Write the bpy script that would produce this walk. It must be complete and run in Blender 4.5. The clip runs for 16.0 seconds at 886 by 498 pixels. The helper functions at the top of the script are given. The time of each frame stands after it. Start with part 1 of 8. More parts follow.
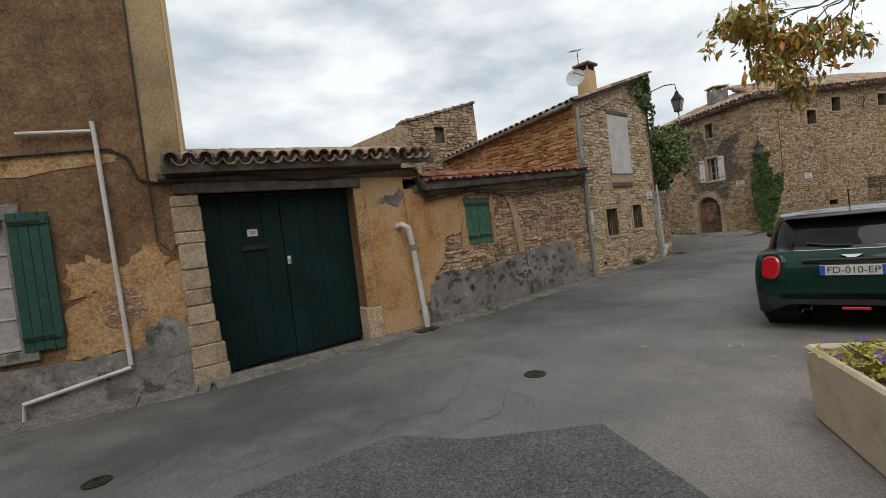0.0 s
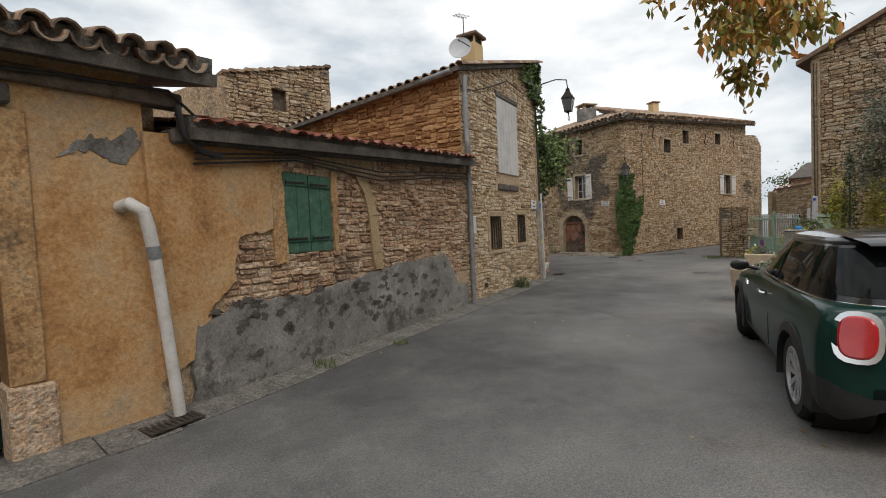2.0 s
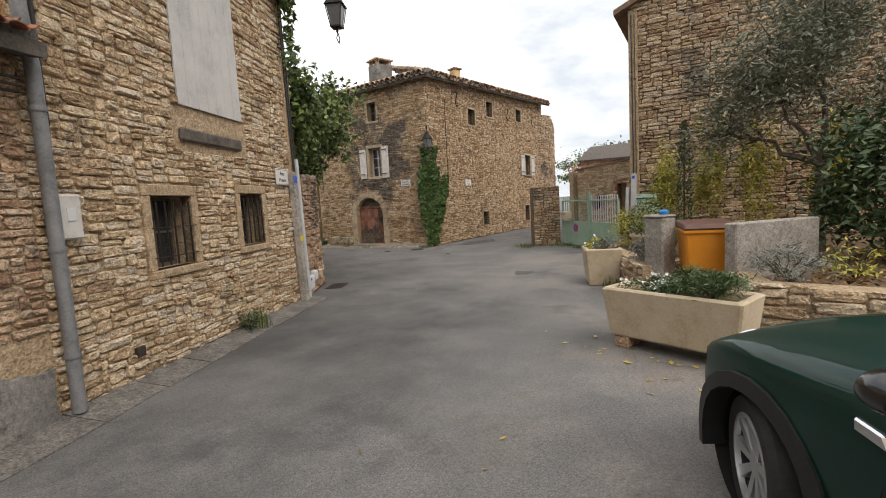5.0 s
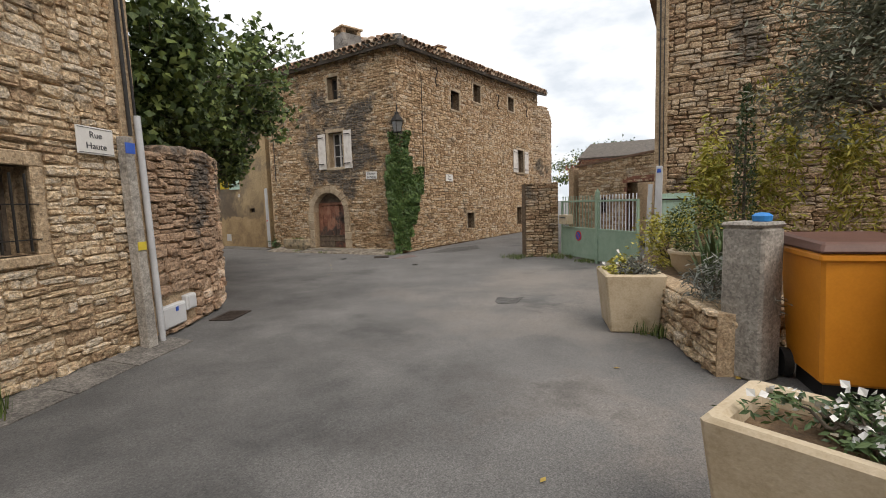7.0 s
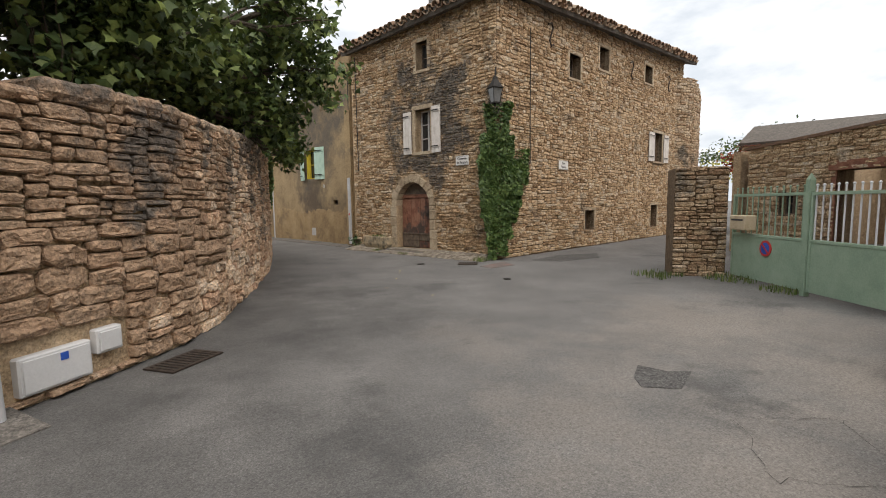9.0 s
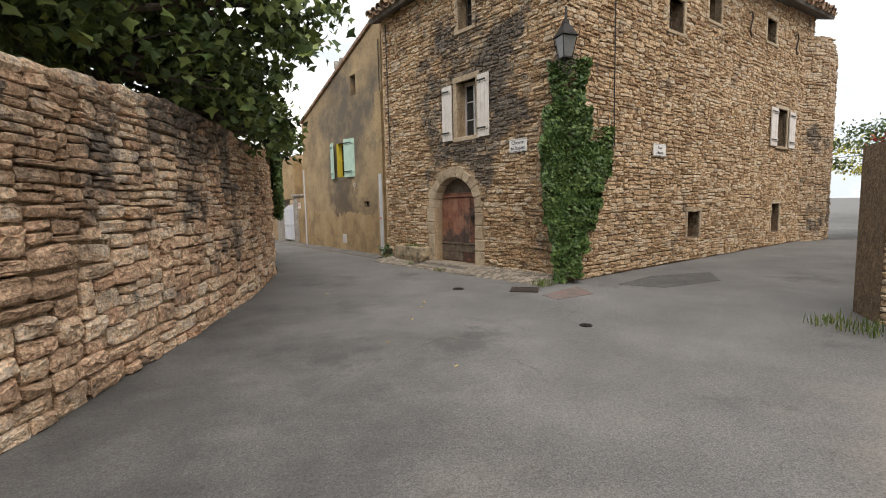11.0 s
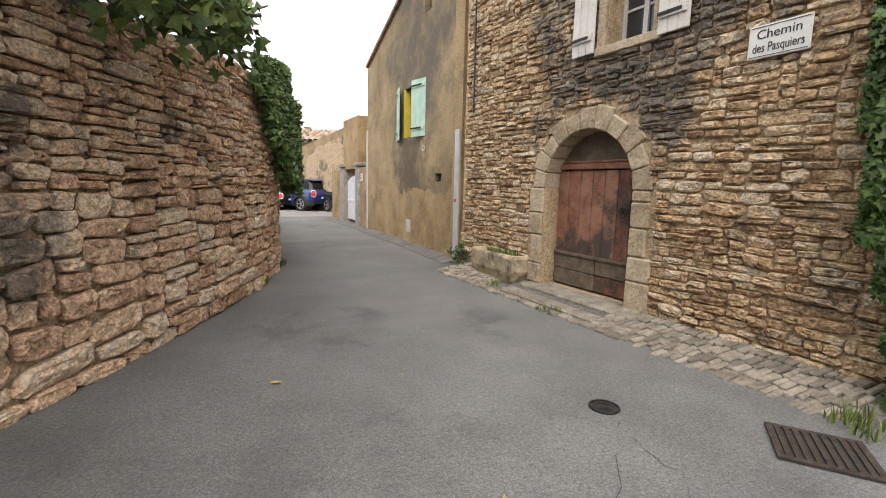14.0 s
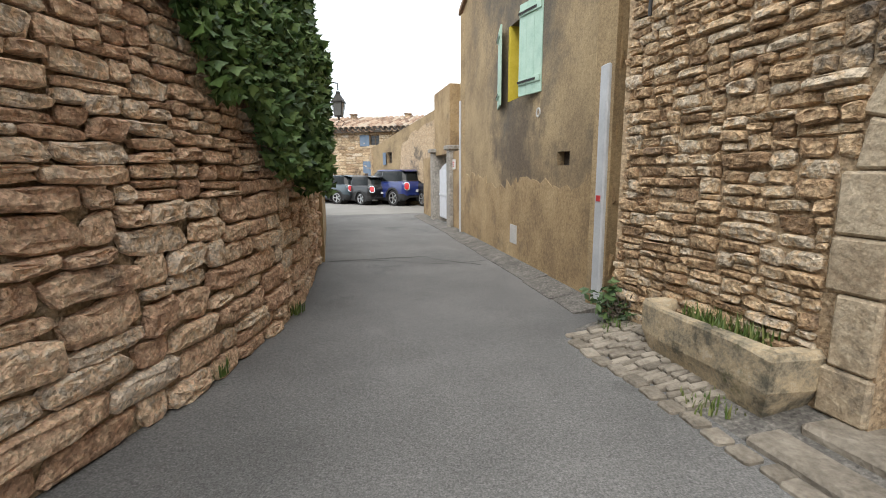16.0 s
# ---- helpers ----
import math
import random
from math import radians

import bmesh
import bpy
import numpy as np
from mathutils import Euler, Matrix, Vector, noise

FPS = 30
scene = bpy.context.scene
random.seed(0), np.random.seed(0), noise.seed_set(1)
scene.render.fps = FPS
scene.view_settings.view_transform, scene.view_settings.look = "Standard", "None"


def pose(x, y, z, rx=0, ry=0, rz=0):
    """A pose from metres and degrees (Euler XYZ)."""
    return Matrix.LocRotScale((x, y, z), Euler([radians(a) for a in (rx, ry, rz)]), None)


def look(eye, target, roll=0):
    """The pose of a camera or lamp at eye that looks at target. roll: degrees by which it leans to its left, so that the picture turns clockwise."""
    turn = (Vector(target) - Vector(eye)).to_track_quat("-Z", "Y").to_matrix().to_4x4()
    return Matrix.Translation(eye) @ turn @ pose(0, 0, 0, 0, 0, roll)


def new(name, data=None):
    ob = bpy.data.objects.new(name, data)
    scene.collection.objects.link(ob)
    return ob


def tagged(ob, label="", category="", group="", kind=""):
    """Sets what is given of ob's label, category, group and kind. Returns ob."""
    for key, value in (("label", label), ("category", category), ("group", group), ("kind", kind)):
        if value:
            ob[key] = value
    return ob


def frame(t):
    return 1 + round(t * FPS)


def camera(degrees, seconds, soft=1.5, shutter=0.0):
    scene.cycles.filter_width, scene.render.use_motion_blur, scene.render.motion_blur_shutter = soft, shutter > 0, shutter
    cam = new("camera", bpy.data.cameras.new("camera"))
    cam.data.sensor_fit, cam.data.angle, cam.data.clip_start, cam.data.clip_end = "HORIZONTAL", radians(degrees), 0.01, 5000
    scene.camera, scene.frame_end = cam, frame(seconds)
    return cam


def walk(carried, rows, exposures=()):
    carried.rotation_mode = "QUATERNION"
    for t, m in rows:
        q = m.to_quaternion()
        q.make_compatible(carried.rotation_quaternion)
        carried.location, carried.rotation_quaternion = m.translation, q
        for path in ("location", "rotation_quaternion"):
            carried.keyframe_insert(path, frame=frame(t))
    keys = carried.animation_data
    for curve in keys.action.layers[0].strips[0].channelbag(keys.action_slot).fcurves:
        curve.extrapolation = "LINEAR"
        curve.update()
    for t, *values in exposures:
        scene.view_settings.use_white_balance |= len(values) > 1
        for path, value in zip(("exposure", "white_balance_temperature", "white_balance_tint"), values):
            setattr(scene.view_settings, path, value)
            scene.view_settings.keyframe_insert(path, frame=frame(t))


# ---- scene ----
cam = camera(88.0, 16.0, soft=1.0)
PATH = [
    (0, (-0.548, -3.456, 1.578), (-0.562, -1.457, 1.511), -6.8),
    (0.5, (-0.555, -2.546, 1.556), (-0.277, -0.566, 1.54), -7.5),
    (1, (-0.471, -1.679, 1.563), (-0.004, 0.266, 1.541), -6.1),
    (1.5, (-0.325, -0.859, 1.533), (0.192, 1.072, 1.464), -3.9),
    (2, (0.032, -0.022, 1.5), (0.62, 1.888, 1.409), -2.6),
    (2.5, (0.422, 0.763, 1.481), (1.097, 2.643, 1.371), -1.8),
    (3, (0.906, 1.432, 1.484), (1.685, 3.268, 1.334), -1.5),
    (3.5, (1.367, 2.033, 1.475), (2.288, 3.801, 1.31), -1.5),
    (4, (1.96, 2.691, 1.439), (3.013, 4.384, 1.28), -1.6),
    (4.5, (2.51, 3.225, 1.487), (3.677, 4.837, 1.291), -1.9),
    (5, (3.097, 3.74, 1.481), (4.381, 5.26, 1.28), -3.2),
    (5.2, (3.326, 3.908, 1.491), (4.636, 5.405, 1.284), -3.2),
    (7.3, (5.716, 5.834, 1.318), (7.014, 7.344, 1.124), -1.3),
    (7.5, (5.933, 6.048, 1.299), (7.192, 7.588, 1.092), -0.9),
    (8, (6.462, 6.533, 1.296), (7.626, 8.143, 1.063), -0.8),
    (8.5, (6.936, 6.992, 1.29), (7.984, 8.68, 1.064), -0.8),
    (9, (7.358, 7.544, 1.248), (8.263, 9.316, 1.052), -0.7),
    (9.2, (7.508, 7.734, 1.251), (8.361, 9.533, 1.058), -0.5),
    (11.3, (8.989, 10.264, 1.251), (9.618, 12.153, 1.062), -0.8),
    (11.5, (9.099, 10.528, 1.233), (9.704, 12.425, 1.043), -0.4),
    (12, (9.399, 11.229, 1.199), (9.959, 13.137, 0.991), -0.4),
    (12.5, (9.618, 11.907, 1.152), (10.132, 13.824, 0.905), -0.3),
    (13, (9.812, 12.563, 1.145), (10.293, 14.486, 0.879), 0.4),
    (13.5, (9.95, 13.243, 1.152), (10.353, 15.183, 0.875), 0.5),
    (14, (10.037, 13.918, 1.214), (10.289, 15.882, 0.935), 1.4),
    (14.5, (10.137, 14.681, 1.203), (10.266, 16.658, 0.926), 2.5),
    (15, (10.188, 15.404, 1.239), (10.211, 17.382, 0.945), 1.0),
    (15.5, (10.209, 16.205, 1.197), (10.093, 18.178, 0.89), -0.3),
    (16, (10.248, 17.0, 1.202), (10.027, 18.96, 0.87), -0.3),
]
walk(cam, [(t, look(eye, target, roll)) for t, eye, target, roll in PATH],
     [(0.0, 0.25, 6500, 10), (3.0, 0.5, 6700, 12), (5.0, 0.78, 6850, 14), (8.0, 0.75, 6850, 14), (11.5, 1.05, 6800, 13), (13.0, 1.3, 6700, 13), (14.2, 1.4, 6650, 13), (16.0, 1.35, 6400, 10)])

# ---- light ----
SUN_EL, SUN_AZ = radians(52), radians(185)
world = bpy.data.worlds.new("overcast_sky")
scene.world = world
world.use_nodes = True


def sky_nodes():
    nt = world.node_tree
    nt.nodes.clear()
    out = nt.nodes.new("ShaderNodeOutputWorld")
    bg = nt.nodes.new("ShaderNodeBackground")
    sky = nt.nodes.new("ShaderNodeTexSky")
    sky.sky_type = "NISHITA"
    sky.sun_disc = False
    sky.sun_elevation, sky.sun_rotation = SUN_EL, SUN_AZ
    sky.air_density, sky.dust_density = 1.0, 2.0
    tc = nt.nodes.new("ShaderNodeTexCoord")
    mp = nt.nodes.new("ShaderNodeMapping")
    mp.inputs["Scale"].default_value = (1.0, 1.0, 2.6)
    n1 = nt.nodes.new("ShaderNodeTexNoise")
    n1.inputs["Scale"].default_value, n1.inputs["Detail"].default_value = 3.2, 7
    n1.inputs["Roughness"].default_value = 0.55
    rp = nt.nodes.new("ShaderNodeValToRGB")
    e = rp.color_ramp.elements
    e[0].position, e[0].color = 0.36, (5.6, 6.3, 6.9, 1)
    e[1].position, e[1].color = 0.62, (10.4, 10.6, 10.6, 1)
    m = e.new(0.48)
    m.color = (7.9, 8.4, 8.7, 1)
    mix = nt.nodes.new("ShaderNodeMixRGB")
    mix.inputs[0].default_value = 0.93
    nt.links.new(tc.outputs["Generated"], mp.inputs["Vector"])
    nt.links.new(mp.outputs[0], n1.inputs["Vector"])
    nt.links.new(n1.outputs["Fac"], rp.inputs[0])
    nt.links.new(sky.outputs[0], mix.inputs[1])
    nt.links.new(rp.outputs[0], mix.inputs[2])
    nt.links.new(mix.outputs[0], bg.inputs["Color"])
    bg.inputs["Strength"].default_value = 0.084
    nt.links.new(bg.outputs[0], out.inputs["Surface"])


sky_nodes()
sun_data = bpy.data.lights.new("sun", "SUN")
sun_data.energy, sun_data.angle, sun_data.color = 1.1, radians(45), (1.0, 0.95, 0.88)
sun = new("sun", sun_data)
sun.matrix_world = look((0, 0, 30), (-math.sin(SUN_AZ) * math.cos(SUN_EL) * 10, -math.cos(SUN_AZ) * math.cos(SUN_EL) * 10, 30 - math.sin(SUN_EL) * 10))

# ---- mesh helpers ----
rng = random.Random(7)


class Mesher:
    """Collects vertices and faces of one mesh."""

    def __init__(self):
        self.v, self.f = [], []

    def quad(self, *pts):
        n = len(self.v)
        self.v += [tuple(p) for p in pts]
        self.f.append(tuple(range(n, n + len(pts))))

    def box(self, x0, x1, y0, y1, z0, z1):
        n = len(self.v)
        self.v += [(x, y, z) for z in (z0, z1) for y in (y0, y1) for x in (x0, x1)]
        for f in ((0, 2, 3, 1), (4, 5, 7, 6), (0, 1, 5, 4), (2, 6, 7, 3), (0, 4, 6, 2), (1, 3, 7, 5)):
            self.f.append(tuple(n + k for k in f))

    def prism(self, ring0, ring1, caps=True):
        n, k = len(self.v), len(ring0)
        self.v += [tuple(p) for p in ring0] + [tuple(p) for p in ring1]
        for i in range(k):
            j = (i + 1) % k
            self.f.append((n + i, n + j, n + k + j, n + k + i))
        if caps:
            self.f.append(tuple(range(n + k - 1, n - 1, -1)))
            self.f.append(tuple(range(n + k, n + 2 * k)))

    def tube(self, pts, r, n=8, caps=True):
        """A round tube along pts; r is one radius or one for each point."""
        pts = [Vector(p) for p in pts]
        rs = r if isinstance(r, (list, tuple)) else [r] * len(pts)
        base = len(self.v)
        ref = None
        for i, p in enumerate(pts):
            d = (pts[min(i + 1, len(pts) - 1)] - pts[max(i - 1, 0)]).normalized()
            if ref is None:
                ref = d.orthogonal().normalized()
            ref = (ref - d * ref.dot(d)).normalized()
            o = d.cross(ref)
            for k in range(n):
                a = 2 * math.pi * k / n
                self.v.append(tuple(p + (ref * math.cos(a) + o * math.sin(a)) * rs[i]))
        for i in range(len(pts) - 1):
            for k in range(n):
                a, b = base + i * n + k, base + i * n + (k + 1) % n
                self.f.append((a, b, b + n, a + n))
        if caps:
            self.f.append(tuple(base + k for k in range(n - 1, -1, -1)))
            self.f.append(tuple(base + (len(pts) - 1) * n + k for k in range(n)))

    def lathe(self, profile, n=20, centre=(0, 0, 0)):
        """Turns a list of (radius, z) about the z axis."""
        base = len(self.v)
        cx, cy, cz = centre
        for r, z in profile:
            for k in range(n):
                a = 2 * math.pi * k / n
                self.v.append((cx + r * math.cos(a), cy + r * math.sin(a), cz + z))
        for i in range(len(profile) - 1):
            for k in range(n):
                a, b = base + i * n + k, base + i * n + (k + 1) % n
                self.f.append((a, b, b + n, a + n))

    def mesh(self, name, smooth=False, bevel=0.0):
        me = bpy.data.meshes.new(name)
        me.from_pydata(self.v, [], self.f)
        if bevel:
            bm = bmesh.new()
            bm.from_mesh(me)
            bmesh.ops.recalc_face_normals(bm, faces=bm.faces)
            bmesh.ops.bevel(bm, geom=bm.edges[:], offset=bevel, segments=1, affect="EDGES", profile=0.5)
            bm.to_mesh(me)
            bm.free()
        else:
            bm = bmesh.new()
            bm.from_mesh(me)
            bmesh.ops.recalc_face_normals(bm, faces=bm.faces)
            bm.to_mesh(me)
            bm.free()
        if smooth:
            for p in me.polygons:
                p.use_smooth = True
            me.set_sharp_from_angle(angle=radians(38))
        return me


def raw(m, name):
    me = bpy.data.meshes.new(name)
    me.from_pydata(m.v, [], m.f)
    return me


def part(name, m, material, parent=None, label="", smooth=False, bevel=0.0):
    """Links one mesh object under a thing or a part."""
    me = m.mesh(name, smooth, bevel) if isinstance(m, Mesher) else m
    if material and not me.materials:
        me.materials.append(material)
    ob = new(name, me)
    if parent:
        ob.parent = parent
    if label:
        ob["label"] = label
    return ob


def thing(name, m, label, category, group="", kind="", at=None):
    """An Empty at the base of a thing with parts."""
    ob = new(name)
    ob.empty_display_size = 0.2
    if at is not None:
        ob.matrix_basis = at
    return tagged(ob, label, category, group, kind)


def along(A, B, z=0.0):
    """The frame at A: x towards B, y to the left of it (behind the wall), z up."""
    d = Vector((B[0] - A[0], B[1] - A[1]))
    return Matrix.Translation((A[0], A[1], z)) @ Matrix.Rotation(math.atan2(d.y, d.x), 4, "Z")


def dist(A, B):
    return math.hypot(B[0] - A[0], B[1] - A[1])


# ---- materials ----
def mat(name, colours, rough=0.85, scale=6.0, bump=0.3, metal=0.0, fine=60.0, random_tint=0.0, stain=None, coat=0.0, spec=0.5, fine_share=0.32, bump_dist=0.02, spread=0.15, grit=None, edge=9.0):
    """A surface of two to four colours laid out by noise at two scales; random_tint varies single pieces;
    each (colour, noise scale, threshold, centre, radius) lays weathering, on the road also painted shade, of its own
    shape over it."""
    m = bpy.data.materials.new(name)
    m.use_nodes = True
    nt = m.node_tree
    b = nt.nodes["Principled BSDF"]
    b.inputs["Roughness"].default_value, b.inputs["Metallic"].default_value = rough, metal
    b.inputs["Coat Weight"].default_value = coat
    b.inputs["Specular IOR Level"].default_value = spec
    geo = nt.nodes.new("ShaderNodeNewGeometry")
    n1 = nt.nodes.new("ShaderNodeTexNoise")
    n1.inputs["Scale"].default_value, n1.inputs["Detail"].default_value = scale, 5
    n1.inputs["Roughness"].default_value = 0.65
    nt.links.new(geo.outputs["Position"], n1.inputs["Vector"])
    n2 = nt.nodes.new("ShaderNodeTexNoise")
    n2.inputs["Scale"].default_value, n2.inputs["Detail"].default_value = fine, 4
    nt.links.new(geo.outputs["Position"], n2.inputs["Vector"])

    def math_node(op, a, c, clamp=False):
        x = nt.nodes.new("ShaderNodeMath")
        x.operation, x.use_clamp = op, clamp
        for k, s in enumerate((a, c)):
            if isinstance(s, (int, float)):
                x.inputs[k].default_value = s
            else:
                nt.links.new(s, x.inputs[k])
        return x.outputs[0]

    fac = math_node("ADD", math_node("MULTIPLY", n1.outputs["Fac"], 1 - fine_share), math_node("MULTIPLY", n2.outputs["Fac"], fine_share))
    if random_tint:
        oi = nt.nodes.new("ShaderNodeObjectInfo")
        r = math_node("FRACT", math_node("ADD", oi.outputs["Random"], geo.outputs["Random Per Island"]), 0)
        fac = math_node("ADD", fac, math_node("MULTIPLY", math_node("SUBTRACT", r, 0.5), random_tint))
    ramp = nt.nodes.new("ShaderNodeValToRGB")
    e = ramp.color_ramp.elements
    while len(e) < len(colours):
        e.new(0.5)
    for k, c in enumerate(colours):
        e[k].position = 0.5 + (k / (len(colours) - 1) - 0.5) * spread * 2
        e[k].color = (*c, 1)
    nt.links.new(fac, ramp.inputs[0])
    colour = ramp.outputs[0]
    if stain:
        for sc, sscale, thr, centre, radius in (stain if isinstance(stain, list) else [stain]):
            n3 = nt.nodes.new("ShaderNodeTexNoise")
            n3.inputs["Scale"].default_value, n3.inputs["Detail"].default_value = sscale, 7
            n3.inputs["Roughness"].default_value = 0.7
            nt.links.new(geo.outputs["Position"], n3.inputs["Vector"])
            v = n3.outputs["Fac"]
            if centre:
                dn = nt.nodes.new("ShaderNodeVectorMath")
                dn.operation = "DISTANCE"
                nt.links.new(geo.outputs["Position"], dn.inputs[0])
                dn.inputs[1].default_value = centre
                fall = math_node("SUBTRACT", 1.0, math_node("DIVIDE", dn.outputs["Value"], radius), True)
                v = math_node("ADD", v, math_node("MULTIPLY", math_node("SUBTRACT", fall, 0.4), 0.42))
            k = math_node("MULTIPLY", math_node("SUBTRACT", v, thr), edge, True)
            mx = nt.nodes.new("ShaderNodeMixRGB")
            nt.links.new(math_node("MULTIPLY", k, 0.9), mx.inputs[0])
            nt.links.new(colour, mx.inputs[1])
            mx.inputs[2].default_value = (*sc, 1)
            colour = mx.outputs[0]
    if grit:
        # single grains and pits of their own shade
        vo = nt.nodes.new("ShaderNodeTexVoronoi")
        vo.inputs["Scale"].default_value = grit[0]
        nt.links.new(geo.outputs["Position"], vo.inputs["Vector"])
        sep = nt.nodes.new("ShaderNodeSeparateColor")
        nt.links.new(vo.outputs["Color"], sep.inputs[0])
        n4 = nt.nodes.new("ShaderNodeTexNoise")
        n4.inputs["Scale"].default_value, n4.inputs["Detail"].default_value = grit[0] * 0.3, 3
        nt.links.new(geo.outputs["Position"], n4.inputs["Vector"])
        shade = math_node("ADD", math_node("SUBTRACT", sep.outputs[0], 0.5), math_node("MULTIPLY", math_node("SUBTRACT", n4.outputs["Fac"], 0.5), 2.0))
        shade = math_node("ADD", math_node("MULTIPLY", shade, grit[1]), 1.0)
        gm = nt.nodes.new("ShaderNodeVectorMath")
        gm.operation = "SCALE"
        nt.links.new(colour, gm.inputs[0])
        nt.links.new(shade, gm.inputs["Scale"])
        colour = gm.outputs[0]
    nt.links.new(colour, b.inputs["Base Color"])
    if bump:
        bp = nt.nodes.new("ShaderNodeBump")
        bp.inputs["Strength"].default_value, bp.inputs["Distance"].default_value = bump, bump_dist
        nt.links.new(fac if not random_tint else math_node("ADD", n1.outputs["Fac"], math_node("MULTIPLY", n2.outputs["Fac"], 0.5)), bp.inputs["Height"])
        nt.links.new(bp.outputs[0], b.inputs["Normal"])
    return m


def glass_mat(name, tint, rough=0.03):
    m = bpy.data.materials.new(name)
    m.use_nodes = True
    b = m.node_tree.nodes["Principled BSDF"]
    b.inputs["Base Color"].default_value = (*tint, 1)
    b.inputs["Roughness"].default_value = rough
    b.inputs["Transmission Weight"].default_value = 0.9
    b.inputs["IOR"].default_value = 1.45
    return m


LICHEN = (0.055, 0.05, 0.045)
STONE_A = mat("limestone_rubble", [(0.36, 0.245, 0.15), (0.52, 0.385, 0.24), (0.62, 0.485, 0.325), (0.58, 0.49, 0.38)], 0.95, 11, 1.0, random_tint=0.30, fine=34, fine_share=0.5, bump_dist=0.05, grit=(75, 0.55),
              stain=((0.15, 0.12, 0.09), 1.4, 0.58, None, 0))
STONE_L = mat("ochre_rubble", [(0.27, 0.16, 0.10), (0.43, 0.275, 0.17), (0.52, 0.36, 0.235), (0.50, 0.395, 0.295)], 0.95, 11, 1.0, random_tint=0.28, fine=34, fine_share=0.5, bump_dist=0.05, grit=(75, 0.55),
              stain=((0.14, 0.10, 0.072), 1.5, 0.57, None, 0))
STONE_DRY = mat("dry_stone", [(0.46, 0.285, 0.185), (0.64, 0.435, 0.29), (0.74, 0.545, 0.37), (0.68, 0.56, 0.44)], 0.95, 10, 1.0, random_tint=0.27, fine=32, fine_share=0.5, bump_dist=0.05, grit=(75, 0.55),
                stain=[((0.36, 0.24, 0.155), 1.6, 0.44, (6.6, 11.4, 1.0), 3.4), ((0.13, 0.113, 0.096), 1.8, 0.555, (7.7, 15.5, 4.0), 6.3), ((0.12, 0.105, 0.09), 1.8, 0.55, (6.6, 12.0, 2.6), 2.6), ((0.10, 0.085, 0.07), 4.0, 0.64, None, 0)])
STONE_B = mat("weathered_house_stone", [(0.27, 0.17, 0.095), (0.45, 0.305, 0.175), (0.56, 0.405, 0.25), (0.52, 0.43, 0.32)], 0.95, 11, 1.0, random_tint=0.30, fine=34, fine_share=0.5, bump_dist=0.05, grit=(75, 0.55),
              stain=[((0.10, 0.09, 0.08), 1.3, 0.53, (12.0, 17.8, 3.3), 3.4), ((0.14, 0.11, 0.085), 1.6, 0.58, None, 0)])
STONE_D = mat("grey_gold_rubble", [(0.28, 0.18, 0.11), (0.43, 0.305, 0.19), (0.53, 0.40, 0.26), (0.47, 0.38, 0.285)], 0.95, 11, 1.0, random_tint=0.30, fine=34, fine_share=0.5, bump_dist=0.05, grit=(75, 0.55),
              stain=((0.12, 0.105, 0.085), 1.3, 0.53, None, 0))
MORTAR = mat("lime_mortar", [(0.28, 0.195, 0.12), (0.40, 0.295, 0.185), (0.50, 0.385, 0.26)], 0.98, 9, 1.0, fine=40, fine_share=0.5, bump_dist=0.03, grit=(80, 0.5))
MORTAR_DARK = mat("brown_earth_mortar", [(0.085, 0.058, 0.036), (0.16, 0.11, 0.068), (0.24, 0.172, 0.11)], 0.98, 9, 1.0, fine=40, fine_share=0.5, bump_dist=0.03, grit=(80, 0.5))
DRESSED = mat("dressed_limestone", [(0.25, 0.185, 0.12), (0.38, 0.30, 0.205), (0.47, 0.385, 0.275)], 0.93, 7, 0.8, grit=(110, 0.35), random_tint=0.2, fine=32, fine_share=0.45, stain=((0.15, 0.125, 0.095), 3.0, 0.58, None, 0))
STUCCO_ORANGE = mat("ochre_render", [(0.24, 0.125, 0.052), (0.40, 0.21, 0.08), (0.47, 0.30, 0.15), (0.38, 0.28, 0.18)], 0.95, 1.5, 0.5, grit=(90, 0.3), fine=30, fine_share=0.25,
                    stain=[((0.36, 0.27, 0.17), 1.1, 0.56, None, 0), ((0.17, 0.12, 0.08), 2.0, 0.62, None, 0)])
STUCCO_BROWN = mat("old_brown_roughcast", [(0.055, 0.032, 0.018), (0.135, 0.078, 0.038), (0.20, 0.118, 0.058), (0.27, 0.165, 0.085)], 0.97, 3.0, 0.9, grit=(70, 0.5), fine=34, spread=0.2,
                   stain=((0.075, 0.05, 0.03), 2.2, 0.60, None, 0))
STUCCO_LOW = mat("peeling_orange_plaster", [(0.22, 0.12, 0.055), (0.36, 0.205, 0.09), (0.43, 0.27, 0.13), (0.36, 0.27, 0.17)], 0.95, 3.4, 0.9, grit=(70, 0.5), fine=30, fine_share=0.45, stain=[((0.15, 0.10, 0.06), 2.4, 0.56, None, 0), ((0.12, 0.11, 0.10), 5.0, 0.63, None, 0)])
STUCCO_YELLOW = mat("clean_yellow_render", [(0.52, 0.36, 0.18), (0.60, 0.43, 0.23)], 0.9, 2.0, 0.15)
